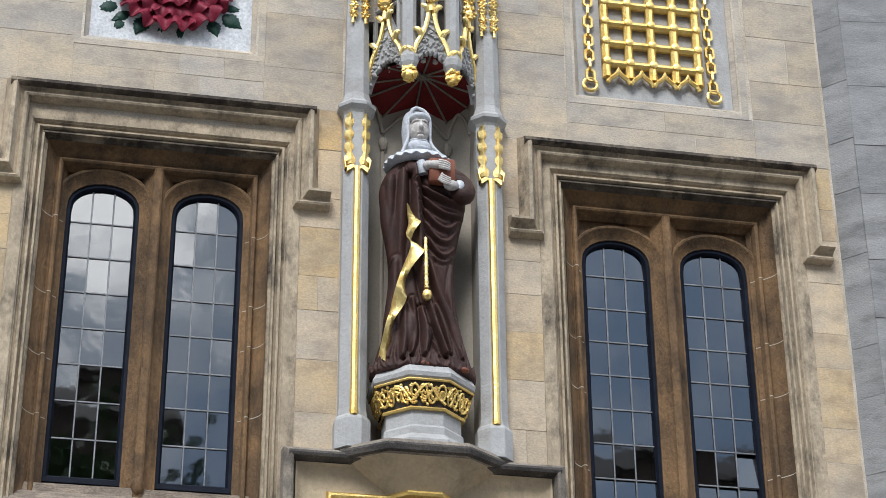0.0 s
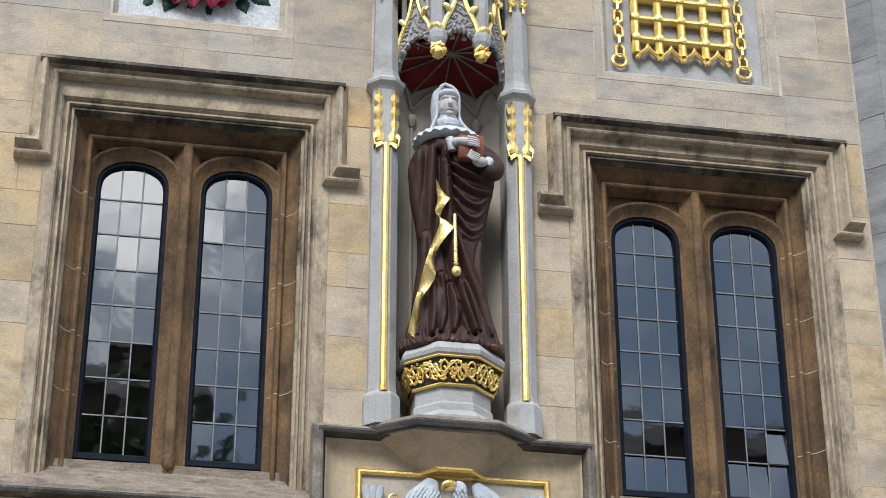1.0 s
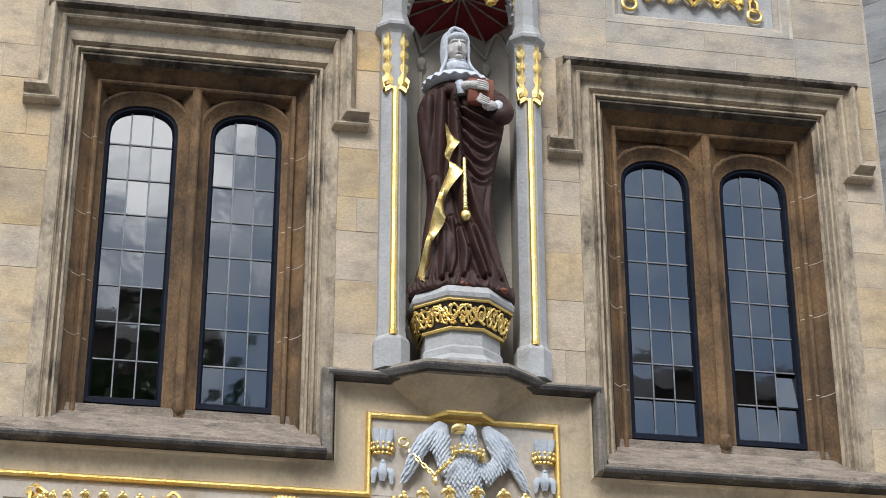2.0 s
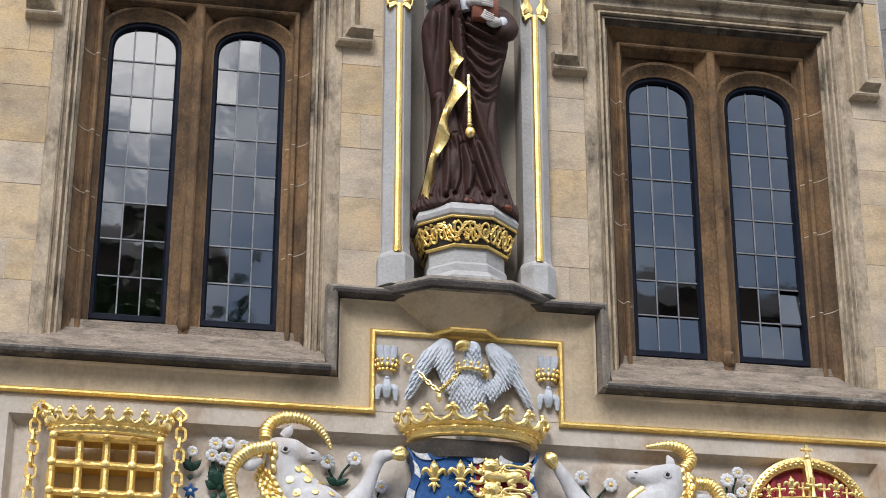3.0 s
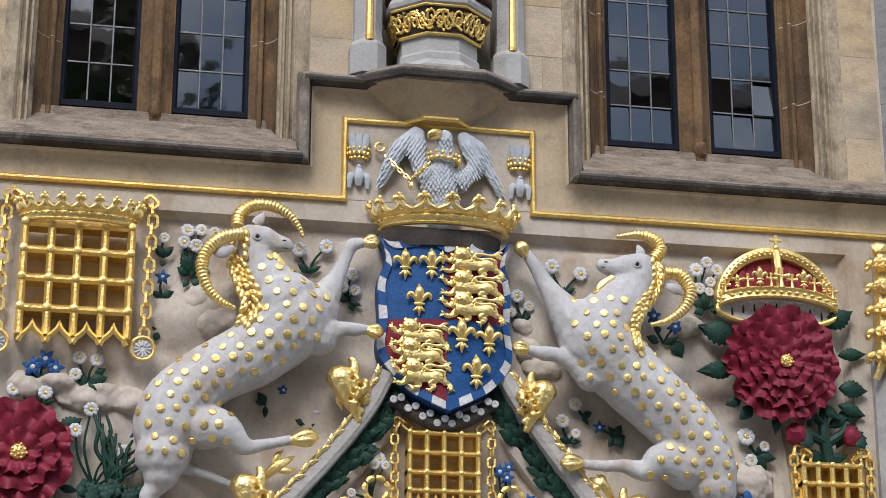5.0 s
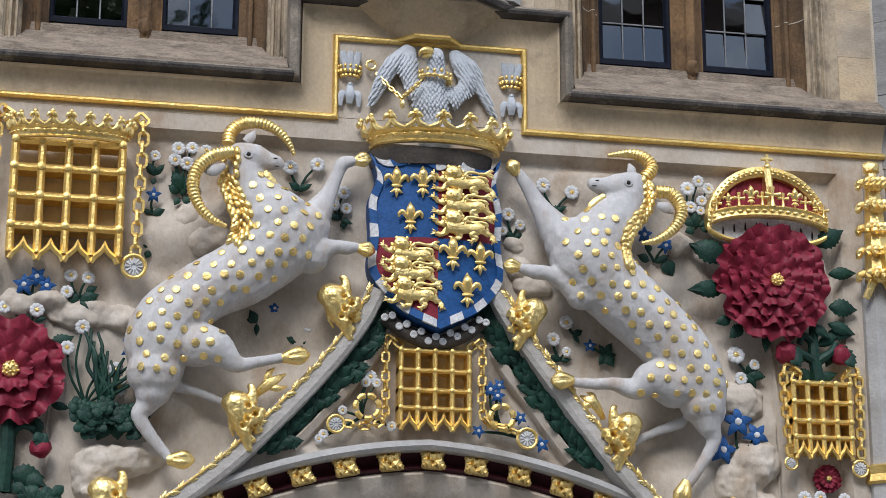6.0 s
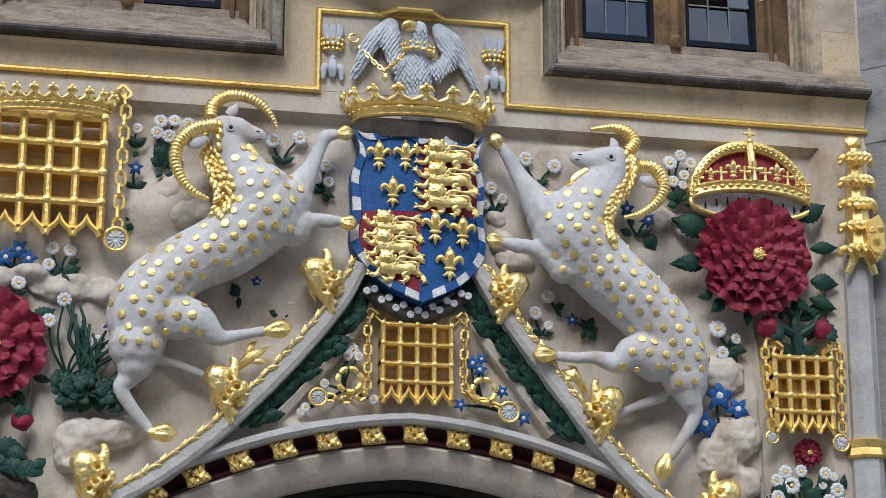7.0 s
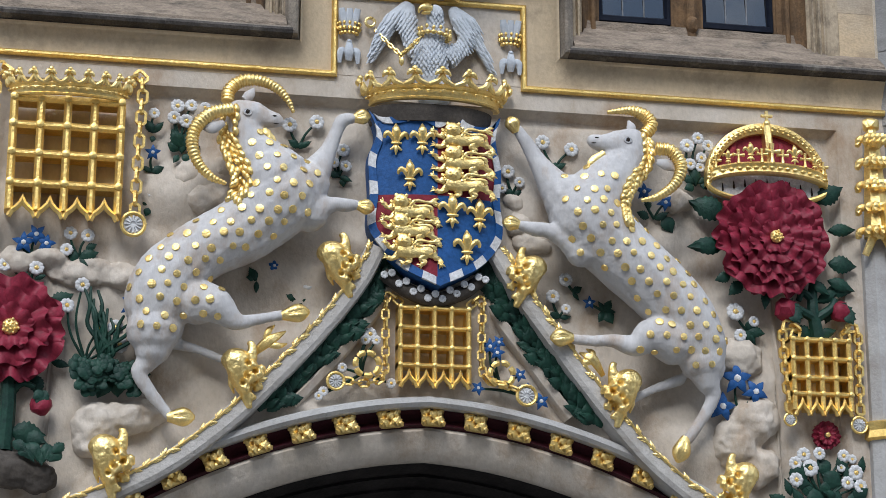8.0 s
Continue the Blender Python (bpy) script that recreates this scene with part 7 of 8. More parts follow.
for x, z in ((-0.60, 6.78), (0.51, 6.78)):
    e = thing("plume_badge", "small plume badge with three grey feathers in a gilded crown", "plume badge", (x, -0.02, z - 0.07), "plume badges")
    for k in (-1, 0, 1):
        bm = bmesh.new()
        tube(bm, [(x + 0.025 * k, -0.02, z - 0.05, 0.02), (x + 0.045 * k, -0.035, z + 0.03, 0.026), (x + 0.055 * k, -0.05, z + 0.085, 0.020)], 8, 0.7)
        part("feather", bm, PLUME, e, "grey feather")
    bm = bmesh.new()
    for k in range(7):
        a = math.pi * k / 6
        blob(bm, (x - 0.07 * math.cos(a), -0.02 - 0.04 * math.sin(a), z - 0.055), (0.017, 0.017, 0.02), 1)
        blob(bm, (x - 0.075 * math.cos(a), -0.022 - 0.042 * math.sin(a), z - 0.02), (0.012, 0.012, 0.016), 1)
        blob(bm, (x - 0.055 * math.cos(a), -0.02 - 0.03 * math.sin(a), z - 0.085), (0.016, 0.016, 0.014), 1)
    part("circlet", bm, GOLD, e, "gilded circlet")
for x, z in ((-0.60, 6.53), (0.51, 6.53)):
    bm = bmesh.new()
    tube(bm, [(x, -0.03, z - 0.03, 0.02), (x, -0.045, z + 0.03, 0.032), (x, -0.04, z + 0.10, 0.018)], 8, 0.8)
    for d in (-1, 1):
        tube(bm, [(x + d * 0.02, -0.03, z + 0.04, 0.018), (x + d * 0.055, -0.04, z + 0.03, 0.024), (x + d * 0.062, -0.03, z - 0.05, 0.012)], 8, 0.7)
    blob(bm, (x, -0.045, z + 0.10), (0.02, 0.02, 0.018), 1)
    solid("small_bird_carving", bm, PLUME, "small plain pale grey carved bird beside the eagle", "carved bird", "small carved birds")
# ---------------------------------------------------------------- ogee bands rising to the shield
OGEE_L = [tuple(p) for p in curve([(-2.34, 3.46), (-2.04, 3.59), (-1.70, 3.78), (-1.36, 4.05), (-1.04, 4.37), (-0.76, 4.69), (-0.54, 4.99), (-0.43, 5.21)], 6)]
OGEE_R = [tuple(p) for p in curve([(0.41, 5.23), (0.58, 4.95), (0.79, 4.67), (1.01, 4.38), (1.23, 4.11), (1.44, 3.88), (1.70, 3.67), (1.92, 3.54)], 6)]


def offset(path, u):
    out = []
    for i, p in enumerate(path):
        a, b = Vector(path[max(0, i - 1)]), Vector(path[min(len(path) - 1, i + 1)])
        d = (b - a).normalized()
        out.append((p[0] - d.y * u, p[1] + d.x * u, math.degrees(math.atan2(d.x, d.y))))
    return out


def crocket_mesh(seed, flip):
    """A fat curled gilded leaf, about 0.3 m, leaning one way."""
    bm = bmesh.new()
    rnd = random.Random(seed)
    tube(bm, [(0.045, -0.05, -0.24, 0.022), (0.02, -0.07, -0.15, 0.040), (-0.015, -0.09, -0.05, 0.070), (-0.035, -0.09, 0.045, 0.088), (-0.03, -0.08, 0.10, 0.06)], 12)
    blob(bm, (-0.045, -0.085, 0.055), (0.095, 0.085, 0.078), 3)
    for x, y, z, r in ((0.055, -0.12, 0.02, 0.042), (0.085, -0.10, -0.03, 0.040), (0.045, -0.13, -0.06, 0.038), (0.09, -0.07, -0.10, 0.034), (0.02, -0.11, -0.12, 0.034), (0.06, -0.07, -0.17, 0.026), (-0.01, -0.13, -0.02, 0.035)):
        blob(bm, (x, y, z), (r, r * 0.9, r), 2, 0.6)
    tube(bm, [(0.04, -0.08, 0.05, 0.045), (0.055, -0.09, 0.12, 0.032), (0.045, -0.09, 0.165, 0.022), (0.02, -0.08, 0.175, 0.010)], 8)
    tube(bm, [(0.06, -0.09, -0.01, 0.03), (0.115, -0.09, 0.015, 0.026), (0.135, -0.07, -0.02, 0.010)], 7)
    tube(bm, [(-0.06, -0.06, -0.01, 0.03), (-0.075, -0.05, -0.08, 0.018), (-0.05, -0.04, -0.15, 0.008)], 7)
    bm = fused(bm, 0.0065, 1)
    pits = [Vector(p) for p in ((0.02, -0.165, 0.035), (0.07, -0.155, -0.01), (0.02, -0.155, -0.05), (0.055, -0.13, -0.11), (-0.005, -0.15, -0.09), (0.085, -0.12, 0.04))]
    bm.normal_update()
    for v in bm.verts:
        low = sum(math.exp(-((v.co.x - p.x) ** 2 + (v.co.z - p.z) ** 2) / 0.00028) for p in pits)
        v.co += v.normal * (0.006 * noise.noise(v.co * 20) + 0.003 * noise.noise(v.co * 60)) + Vector((0, 0.040, 0)) * min(1, low) * (v.co.y < -0.07)
        if flip:
            v.co.x = -v.co.x
    return piece_mesh("crocket", bm, PALE_GOLD)


CROCK = [crocket_mesh(1, False), crocket_mesh(2, True)]
bm = bmesh.new()
tube(bm, [(0.0, -0.008, -0.05, 0.008), (0.004, -0.016, -0.01, 0.014), (0.012, -0.016, 0.03, 0.012), (0.024, -0.008, 0.06, 0.003)], 6, 0.7, 3)
for k in range(3):
    tube(bm, [(0.0, -0.010, -0.035 + 0.024 * k, 0.008), (0.020, -0.015, -0.020 + 0.024 * k, 0.009), (0.034 - 0.004 * k, -0.006, -0.002 + 0.024 * k, 0.003)], 5, 0.7, 2)
    tube(bm, [(0.0, -0.010, -0.030 + 0.024 * k, 0.007), (-0.012, -0.014, -0.012 + 0.024 * k, 0.007), (-0.018, -0.006, 0.004 + 0.024 * k, 0.002)], 5, 0.7, 2)
TRAIL = piece_mesh("gilded_leaf", bm, PALE_GOLD)
for side, path in ((0, OGEE_L), (1, OGEE_R)):
    og = thing("ogee_band", "grey moulded ogee band with green foliage and gilded leaf trail", "ogee moulding", (path[0][0], 0, path[0][1]), "ogee bands")
    bm = bmesh.new()
    sweep(bm, path, [(0.045, -0.10), (0.04, 0.10), (0.02, 0.12), (-0.055, 0.125), (-0.085, 0.11), (-0.095, 0.05), (-0.10, -0.10)])
    part("moulding", bm, OGEE_STONE, og, "pitted grey-buff moulding", angle=0.5)
    bm = bmesh.new()
    clear_of = [p for p, q in zip(path, offset(path, -0.25)) if q[1] > arch_z(q[0]) + 0.02]
    sweep(bm, clear_of, [(-0.099, -0.10), (-0.099, 0.03), (-0.14, -0.01), (-0.185, 0.0), (-0.198, -0.10)])
    part("foliage_bed", bm, GREEN, og, "deep green hollow")
    bm = bmesh.new()
    sweep(bm, clear_of, [(-0.197, -0.10), (-0.195, 0.02), (-0.205, 0.03), (-0.25, 0.005), (-0.262, -0.015), (-0.27, -0.10)])
    part("inner_roll", bm, GROUND, og, "buff inner roll", angle=0.5)
    n = len(path)
    edge = offset(path, 0.022)
    dense = curve([p[:2] for p in edge], 8)
    lengths = [0.0]
    for p, q in zip(dense, dense[1:]):
        lengths.append(lengths[-1] + math.hypot(q[0] - p[0], q[1] - p[1]))
    rings = []
    for (x, z, a), s in zip(offset(dense, 0.0), lengths):
        ragged = noise.noise(Vector((s * 34, side * 9.0, 0)))
        wa = 0.011 + 0.004 * ragged
        wb = 0.011 - 0.004 * ragged
        px, pz = -math.cos(radians(a)), math.sin(radians(a))
        h = 0.012 + 0.004 * noise.noise(Vector((s * 80, 2, 0)))
        rings.append([(x + px * wa, -0.108, z + pz * wa), (x + px * wa * 0.8, -0.122 - 0.4 * h, z + pz * wa * 0.8), (x, -0.124 - h, z), (x - px * wb * 0.8, -0.126 - 0.4 * h, z - pz * wb * 0.8), (x - px * wb, -0.108, z - pz * wb)])
    bm = bmesh.new()
    loft(bm, rings)
    part("gilded_trail", bm, PALE_GOLD, og, "gilded running leaf trail", angle=0.5)
    due, flip = 0.03, 1
    for (x, z, a), s in zip(offset(dense, 0.0), lengths):
        if s > due:
            due, flip = s + random.uniform(0.045, 0.085), -flip
            shared("gilded_leaf", TRAIL, og, turn(x, -0.118, z, a + (180 if side else 0) + flip * random.uniform(6, 20), random.uniform(0.55, 0.8)) @ Matrix.Diagonal((flip, 1, 1, 1)))
    for u, lift in ((-0.118, 0.012), (-0.145, 0.004), (-0.172, 0.006)):
        line = offset(path, u)
        for i in range(n - 1):
            for h in (0.0, 0.5):
                x, z = line[i][0] + (line[i + 1][0] - line[i][0]) * h, line[i][1] + (line[i + 1][1] - line[i][1]) * h
                if z > arch_z(x) + 0.06:
                    swing = random.choice((-35, -15, 15, 35))
                    shared("leaf", LEAVES[(i + side) % 2], og, turn(x, -0.012 - lift, z, line[i][2] + (180 if side else 0) + swing, random.uniform(0.09, 0.15), random.uniform(0, 22)))

    # a split leaf flaring off beside the middle crocket
    flare = [(-1.20, 4.45), (-1.12, 4.52), (-0.99, 4.61)] if side == 0 else [(1.10, 4.41), (1.03, 4.50), (0.94, 4.555)]
    (ax, az), (mx, mz), (ex, ez) = flare
    bm = bmesh.new()
    tube(bm, [(ax, -0.09, az, 0.018), (mx, -0.13, mz, 0.034), ((mx + ex) / 2, -0.13, (mz + ez) / 2, 0.026), (ex, -0.10, ez, 0.005)], 8, 0.6)
    for q in (-1, 1):
        tube(bm, [(mx, -0.12, mz, 0.022), (mx + (ex - mx) * 0.35 - q * (ez - mz) * 0.35, -0.13, mz + (ez - mz) * 0.35 + q * (ex - mx) * 0.35, 0.022), (mx + (ex - mx) * 0.75 - q * (ez - mz) * 0.45, -0.10, mz + (ez - mz) * 0.75 + q * (ex - mx) * 0.45, 0.005)], 7, 0.6)
    part("gilded_flare", bm, PALE_GOLD, og, "gilded split leaf")


for i, (x, z) in enumerate(((-0.66, 5.08), (-1.26, 4.34), (-2.06, 3.75), (0.58, 5.06), (1.21, 4.31), (1.98, 3.73))):
    left = i < 3
    ob = new("crocket", CROCK[0 if left else 1])
    ob.matrix_basis = Matrix.Translation((x, -0.06, z)) @ Matrix.Rotation(radians((-8, 0, 6, 6, -4, 4)[i]), 4, "Y") @ Matrix.Scale((1.0, 1.0, 1.05, 0.95, 1.0, 1.0)[i], 4)
    tagged(ob, "gilded curled leaf crocket on the ogee band", "crocket", "gilded crockets")

# ---------------------------------------------------------------- carved flowers strewn over the ground
sprig("cluster of white carved daisies over dark green leaves", 0.03, [(-1.72, 6.12, 0.05), (-1.63, 6.13, 0.045), (-1.54, 6.12, 0.042), (-1.74, 6.04, 0.048), (-1.66, 6.02, 0.05)], (-1.68, 5.87),
      [(-1.68, 5.83, 330, 0.15), (-1.68, 5.83, 30, 0.15), (-1.70, 5.82, 300, 0.09), (-1.65, 5.81, 60, 0.10), (-1.68, 5.80, 0, 0.15), (-1.67, 5.80, 150, 0.07), (-1.70, 5.79, 210, 0.07)])
sprig("white carved daisy with green leaves beside a gilded chain", 0.03, [(-1.87, 6.06, 0.04)], (-1.87, 5.94), [(-1.87, 5.93, 330, 0.10), (-1.87, 5.93, 40, 0.10), (-1.87, 5.91, 190, 0.05)])
sprig("blue carved star flower with green leaves beside a chain", 0.03, [(-1.87, 5.79, 0.055)], (-1.87, 5.67), [(-1.87, 5.66, 60, 0.09), (-1.87, 5.66, 300, 0.08)], STAR)
sprig("small white carved daisy on a leafy stalk", 0.03, [(-1.87, 5.52, 0.036)], (-1.88, 5.44), [(-1.88, 5.43, 320, 0.08), (-1.88, 5.43, 60, 0.09), (-1.88, 5.42, 200, 0.06)])
sprig("two white carved daisies on crossed green stems", 0.03, [(-0.98, 6.04, 0.054), (-0.80, 6.07, 0.054)], (-0.91, 5.90), [(-0.91, 5.89, 300, 0.09), (-0.91, 5.89, 60, 0.09), (-0.91, 5.88, 20, 0.06)])
sprig("three white carved daisies with small leaves", 0.04, [(-0.62, 5.89, 0.05), (-0.68, 5.80, 0.04), (-0.60, 5.78, 0.042)], (-0.64, 5.71), [(-0.64, 5.71, 290, 0.08), (-0.64, 5.71, 110, 0.09), (-0.62, 5.70, 170, 0.06)])
sprig("blue carved flower on a curved green stem", 0.04, [(-1.06, 5.07, 0.05)], (-1.17, 4.98), [(-1.17, 4.97, 330, 0.10), (-1.17, 4.97, 180, 0.08), (-1.18, 4.99, 270, 0.06)], STAR)
sprig("white carved daisy with two leaves", 0.04, [(-0.84, 4.97, 0.05)], (-0.89, 4.87), [(-0.89, 4.86, 290, 0.10), (-0.89, 4.86, 160, 0.06), (-0.89, 4.86, 80, 0.05)])
sprig("three blue carved star flowers below the portcullis", 0.0, [(-2.66, 5.13, 0.075), (-2.58, 5.19, 0.07), (-2.52, 5.13, 0.065)], (-2.60, 5.05), [(-2.60, 5.06, 300, 0.08), (-2.60, 5.06, 70, 0.08)], STAR)
sprig("white carved daisies on leafy sprays", 0.0, [(-2.37, 5.21, 0.046), (-2.26, 5.20, 0.046), (-2.39, 5.10, 0.044)], (-2.31, 5.06), [(-2.31, 5.05, 70, 0.13), (-2.31, 5.05, 130, 0.08), (-2.31, 5.05, 290, 0.08), (-2.27, 5.11, 60, 0.08)])
sprig("white carved daisy over a dark green leaf tuft", 0.0, [(-2.57, 4.97, 0.05), (-2.77, 4.98, 0.046)], (-2.60, 4.89), [(-2.60, 4.90, 290, 0.11), (-2.58, 4.90, 70, 0.08), (-2.59, 4.89, 200, 0.06)])
plant = sprig("dark green carved bush with white and blue flowers", -0.02, [(-2.28, 4.87, 0.05), (-2.37, 4.73, 0.05), (-2.16, 4.59, 0.05), (-2.06, 4.60, 0.055), (-2.03, 4.49, 0.055)], (-2.24, 4.38),
              [(x, z, a, s) for (x, z), a, s in zip([(-2.14 + 0.02 * k, 4.36 - 0.03 * (k % 3)) for k in range(11)], (215, 235, 200, 185, 205, 175, 160, 150, 130, 110, 80), (0.14, 0.15, 0.16, 0.15, 0.16, 0.14, 0.16, 0.15, 0.16, 0.14, 0.13))])
bm = bmesh.new()
rnd = random.Random(21)
for q in range(13):
    x1, z1 = -2.27 + 0.022 * q + (0.06 if q > 8 else 0), (4.86, 4.80, 4.86, 4.78, 4.84, 4.74, 4.70, 4.72, 4.66, 4.68, 4.62, 4.60, 4.56)[q]
    x0 = -2.13 + rnd.uniform(-0.03, 0.03)
    tube(bm, [(x0, -0.02, 4.36, 0.020)] + [(x0 + (x1 - x0) * f + 0.028 * math.sin(9 * f + 1.7 * q), -0.045 - 0.018 * (q % 2), 4.36 + (z1 - 4.36) * f, 0.017 - 0.006 * f) for f in (0.25, 0.5, 0.75)] + [(x1, -0.02, z1, 0.009)], 7)
part("trunk", bm, GREEN, plant, "twining green stems")
for q in range(44):
    shared("leaf", LOBED, plant, turn(-2.12 + rnd.uniform(-0.14, 0.14), -0.03 - rnd.uniform(0, 0.05), 4.34 + rnd.uniform(-0.12, 0.06) + (0.10 * rnd.random() if q > 28 else 0), rnd.uniform(110, 250), rnd.uniform(0.085, 0.125), 14))
shared("bluebell", STAR, plant, turn(-1.96, -0.05, 4.74, 20, 0.085), "blue painted flower")
sprig("two white carved daisies on dark green stems", 0.03, [(0.74, 6.03, 0.054), (0.94, 5.99, 0.054)], (0.83, 5.86), [(0.83, 5.85, 300, 0.09), (0.83, 5.85, 60, 0.09), (0.83, 5.84, 0, 0.06)])
sprig("white carved daisies half behind the shield", 0.04, [(0.50, 5.81, 0.05), (0.58, 5.74, 0.04), (0.46, 5.69, 0.036)], (0.54, 5.66), [(0.54, 5.65, 300, 0.08), (0.54, 5.65, 60, 0.09), (0.54, 5.64, 150, 0.05)])
sprig("posy of white carved flowers in dark green leaves", 0.0, [(1.75, 6.06, 0.055), (1.83, 6.12, 0.046), (1.90, 6.07, 0.046), (1.85, 5.98, 0.042), (1.77, 5.93, 0.046), (1.84, 5.91, 0.036)], (1.81, 5.81),
      [(1.80, 5.80, 300, 0.10), (1.82, 5.80, 60, 0.10), (1.80, 5.78, 250, 0.08), (1.84, 5.79, 100, 0.08), (1.81, 5.78, 0, 0.16)])
sprig("two blue carved flowers with trailing green leaves", 0.02, [(1.44, 5.72, 0.062), (1.59, 5.65, 0.062)], (1.52, 5.54), [(1.48, 5.54, 290, 0.10), (1.52, 5.53, 60, 0.11), (1.58, 5.56, 150, 0.13), (1.48, 5.60, 350, 0.08)], STAR)
sprig("white carved daisy with a dark leaf", 0.04, [(0.89, 5.08, 0.05)], (0.95, 5.01), [(0.94, 5.00, 60, 0.08), (0.94, 5.00, 140, 0.07)])
sprig("two white carved daisies over a green leaf", 0.04, [(0.80, 4.96, 0.05), (0.89, 4.88, 0.036)], (0.85, 4.83), [(0.85, 4.82, 290, 0.08), (0.85, 4.82, 80, 0.08)])
sprig("blue carved flower beside curled green leaves", 0.04, [(1.05, 4.93, 0.048)], (1.16, 4.88), [(1.16, 4.88, 30, 0.09), (1.16, 4.88, 90, 0.08), (1.16, 4.88, 150, 0.10), (1.16, 4.88, 210, 0.09), (1.16, 4.88, 330, 0.08)], STAR)
sprig("white carved daisies with heart-shaped green leaves", 0.02, [(2.06, 4.91, 0.066), (2.19, 4.85, 0.04), (2.09, 4.75, 0.048)], (2.15, 4.79), [(2.15, 4.79, 100, 0.12), (2.15, 4.79, 150, 0.11), (2.15, 4.79, 20, 0.08), (2.15, 4.79, 200, 0.09)])
sprig("large blue carved star flowers on a green stalk", 0.0, [(2.04, 4.44, 0.115), (2.17, 4.36, 0.095), (1.93, 4.25, 0.105)], (2.10, 4.15), [(2.10, 4.20, 290, 0.12), (2.10, 4.20, 10, 0.10)], STAR)
sprig("bank of white carved daisies over green leaves", -0.01, [(2.49, 3.95, 0.05), (2.60, 3.96, 0.046), (2.43, 3.89, 0.048), (2.53, 3.86, 0.062), (2.43, 3.78, 0.052), (2.77, 3.95, 0.046), (2.83, 3.93, 0.034), (2.75, 3.87, 0.032), (2.85, 3.84, 0.056), (2.79, 3.77, 0.048), (2.88, 3.75, 0.05)], (2.64, 3.65),
      [(x, z, a, s) for (x, z), a, s in zip([(2.37 + 0.027 * k, 3.60 + 0.075 * (k % 4)) for k in range(20)], [(300, 340, 20, 60, 330, 10, 285)[k % 7] for k in range(20)], [(0.15, 0.12, 0.16, 0.13)[k % 4] for k in range(20)])])
sprig("blue carved flowers round the gilded chain end", 0.0, [(0.36, 4.59, 0.06), (0.42, 4.62, 0.05), (0.41, 4.55, 0.055), (0.56, 4.41, 0.05), (0.60, 4.31, 0.055), (0.70, 4.24, 0.06), (0.28, 4.31, 0.05)], (0.45, 4.31), [], STAR)
sprig("small white carved flowers in the tympanum", 0.0, [(-0.43, 4.64, 0.045), (-0.39, 4.60, 0.035), (-0.46, 4.60, 0.035), (-0.61, 4.41, 0.034), (-0.73, 4.25, 0.035), (-0.76, 4.22, 0.03), (-0.29, 4.32, 0.036)], (-0.48, 4.38), [])


def stalk(label, lines, buds, leaves, y):
    """A rose stalk with buds and leaves."""
    e = thing("rose_stalk", label, "carved stalk", (lines[0][0][0], y, lines[0][0][2]), "carved stalks")
    bm = bmesh.new()
    for l in lines:
        tube(bm, l, 8)
    part("stem", bm, GREEN, e, "green painted stem")
    for x, z, r, down in buds:
        bm = bmesh.new()
        blob(bm, (x, y - 0.04, z), (r, r * 0.8, r), 2, 0.25)
        b = part("bud", bm, RED, e, "crimson bud")
        for k in range(5):
            shared("sepal", LEAVES[2], e, turn(x + 0.01 * (k - 2), y - 0.055 - 0.004 * k, z + (r * 1.1 if down else 0) - (0 if down else r * 0.2), (180 if down else 90) + 28 * (k - 2), r * 1.25, 12))
    for i, (x, z, a, s) in enumerate(leaves):
        shared("leaf", LEAVES[i % 2], e, turn(x, y + 0.0, z, a, s, random.uniform(-6, 12)))
    return e


stalk("green carved rose stalk with a drooping crimson bud", [[(-2.71, -0.01, 4.3, 0.045), (-2.70, -0.01, 4.1, 0.05), (-2.71, -0.01, 3.80, 0.055)], [(-2.70, -0.01, 4.16, 0.03), (-2.62, -0.02, 4.22, 0.022), (-2.54, -0.02, 4.20, 0.018)]],
      [(-2.50, 4.08, 0.07, True)], [(-2.68, 3.92, 95, 0.22), (-2.70, 4.0, 280, 0.16), (-2.6, 3.90, 110, 0.16)], -0.02)
stalk("green carved rose stalk with two crimson buds", [[(2.62, -0.0, 5.15, 0.03), (2.60, -0.02, 4.95, 0.04), (2.63, -0.01, 4.75, 0.05)], [(2.61, -0.02, 4.88, 0.035), (2.50, -0.04, 4.93, 0.03), (2.44, -0.03, 4.98, 0.02)], [(2.62, -0.02, 4.88, 0.035), (2.72, -0.04, 4.95, 0.03), (2.76, -0.03, 5.02, 0.02)], [(2.61, -0.02, 5.0, 0.03), (2.53, -0.03, 5.06, 0.025), (2.50, -0.02, 5.0, 0.02)]],
      [(2.40, 4.93, 0.085, False), (2.79, 4.93, 0.075, False)], [(2.72, 5.10, 100, 0.16), (2.64, 5.0, 60, 0.18), (2.60, 4.76, 290, 0.16), (2.62, 4.76, 70, 0.16), (2.74, 4.97, 200, 0.12)], 0.0)


def boulder(label, lumps, mat=GROUND, voxel=0.016):
    bm = bmesh.new()
    for x, y, z, rx, ry, rz in lumps:
        blob(bm, (x, y, z), (rx, ry, rz), 2, 0.25)
    bm = fused(bm, voxel, 2)
    for v in bm.verts:
        v.co += v.normal * (0.022 * noise.noise(v.co * 9) + 0.010 * noise.noise(v.co * 26))
    solid("carved_rock", bm, mat, label, "carved rock", "carved rocks", angle=1.2)


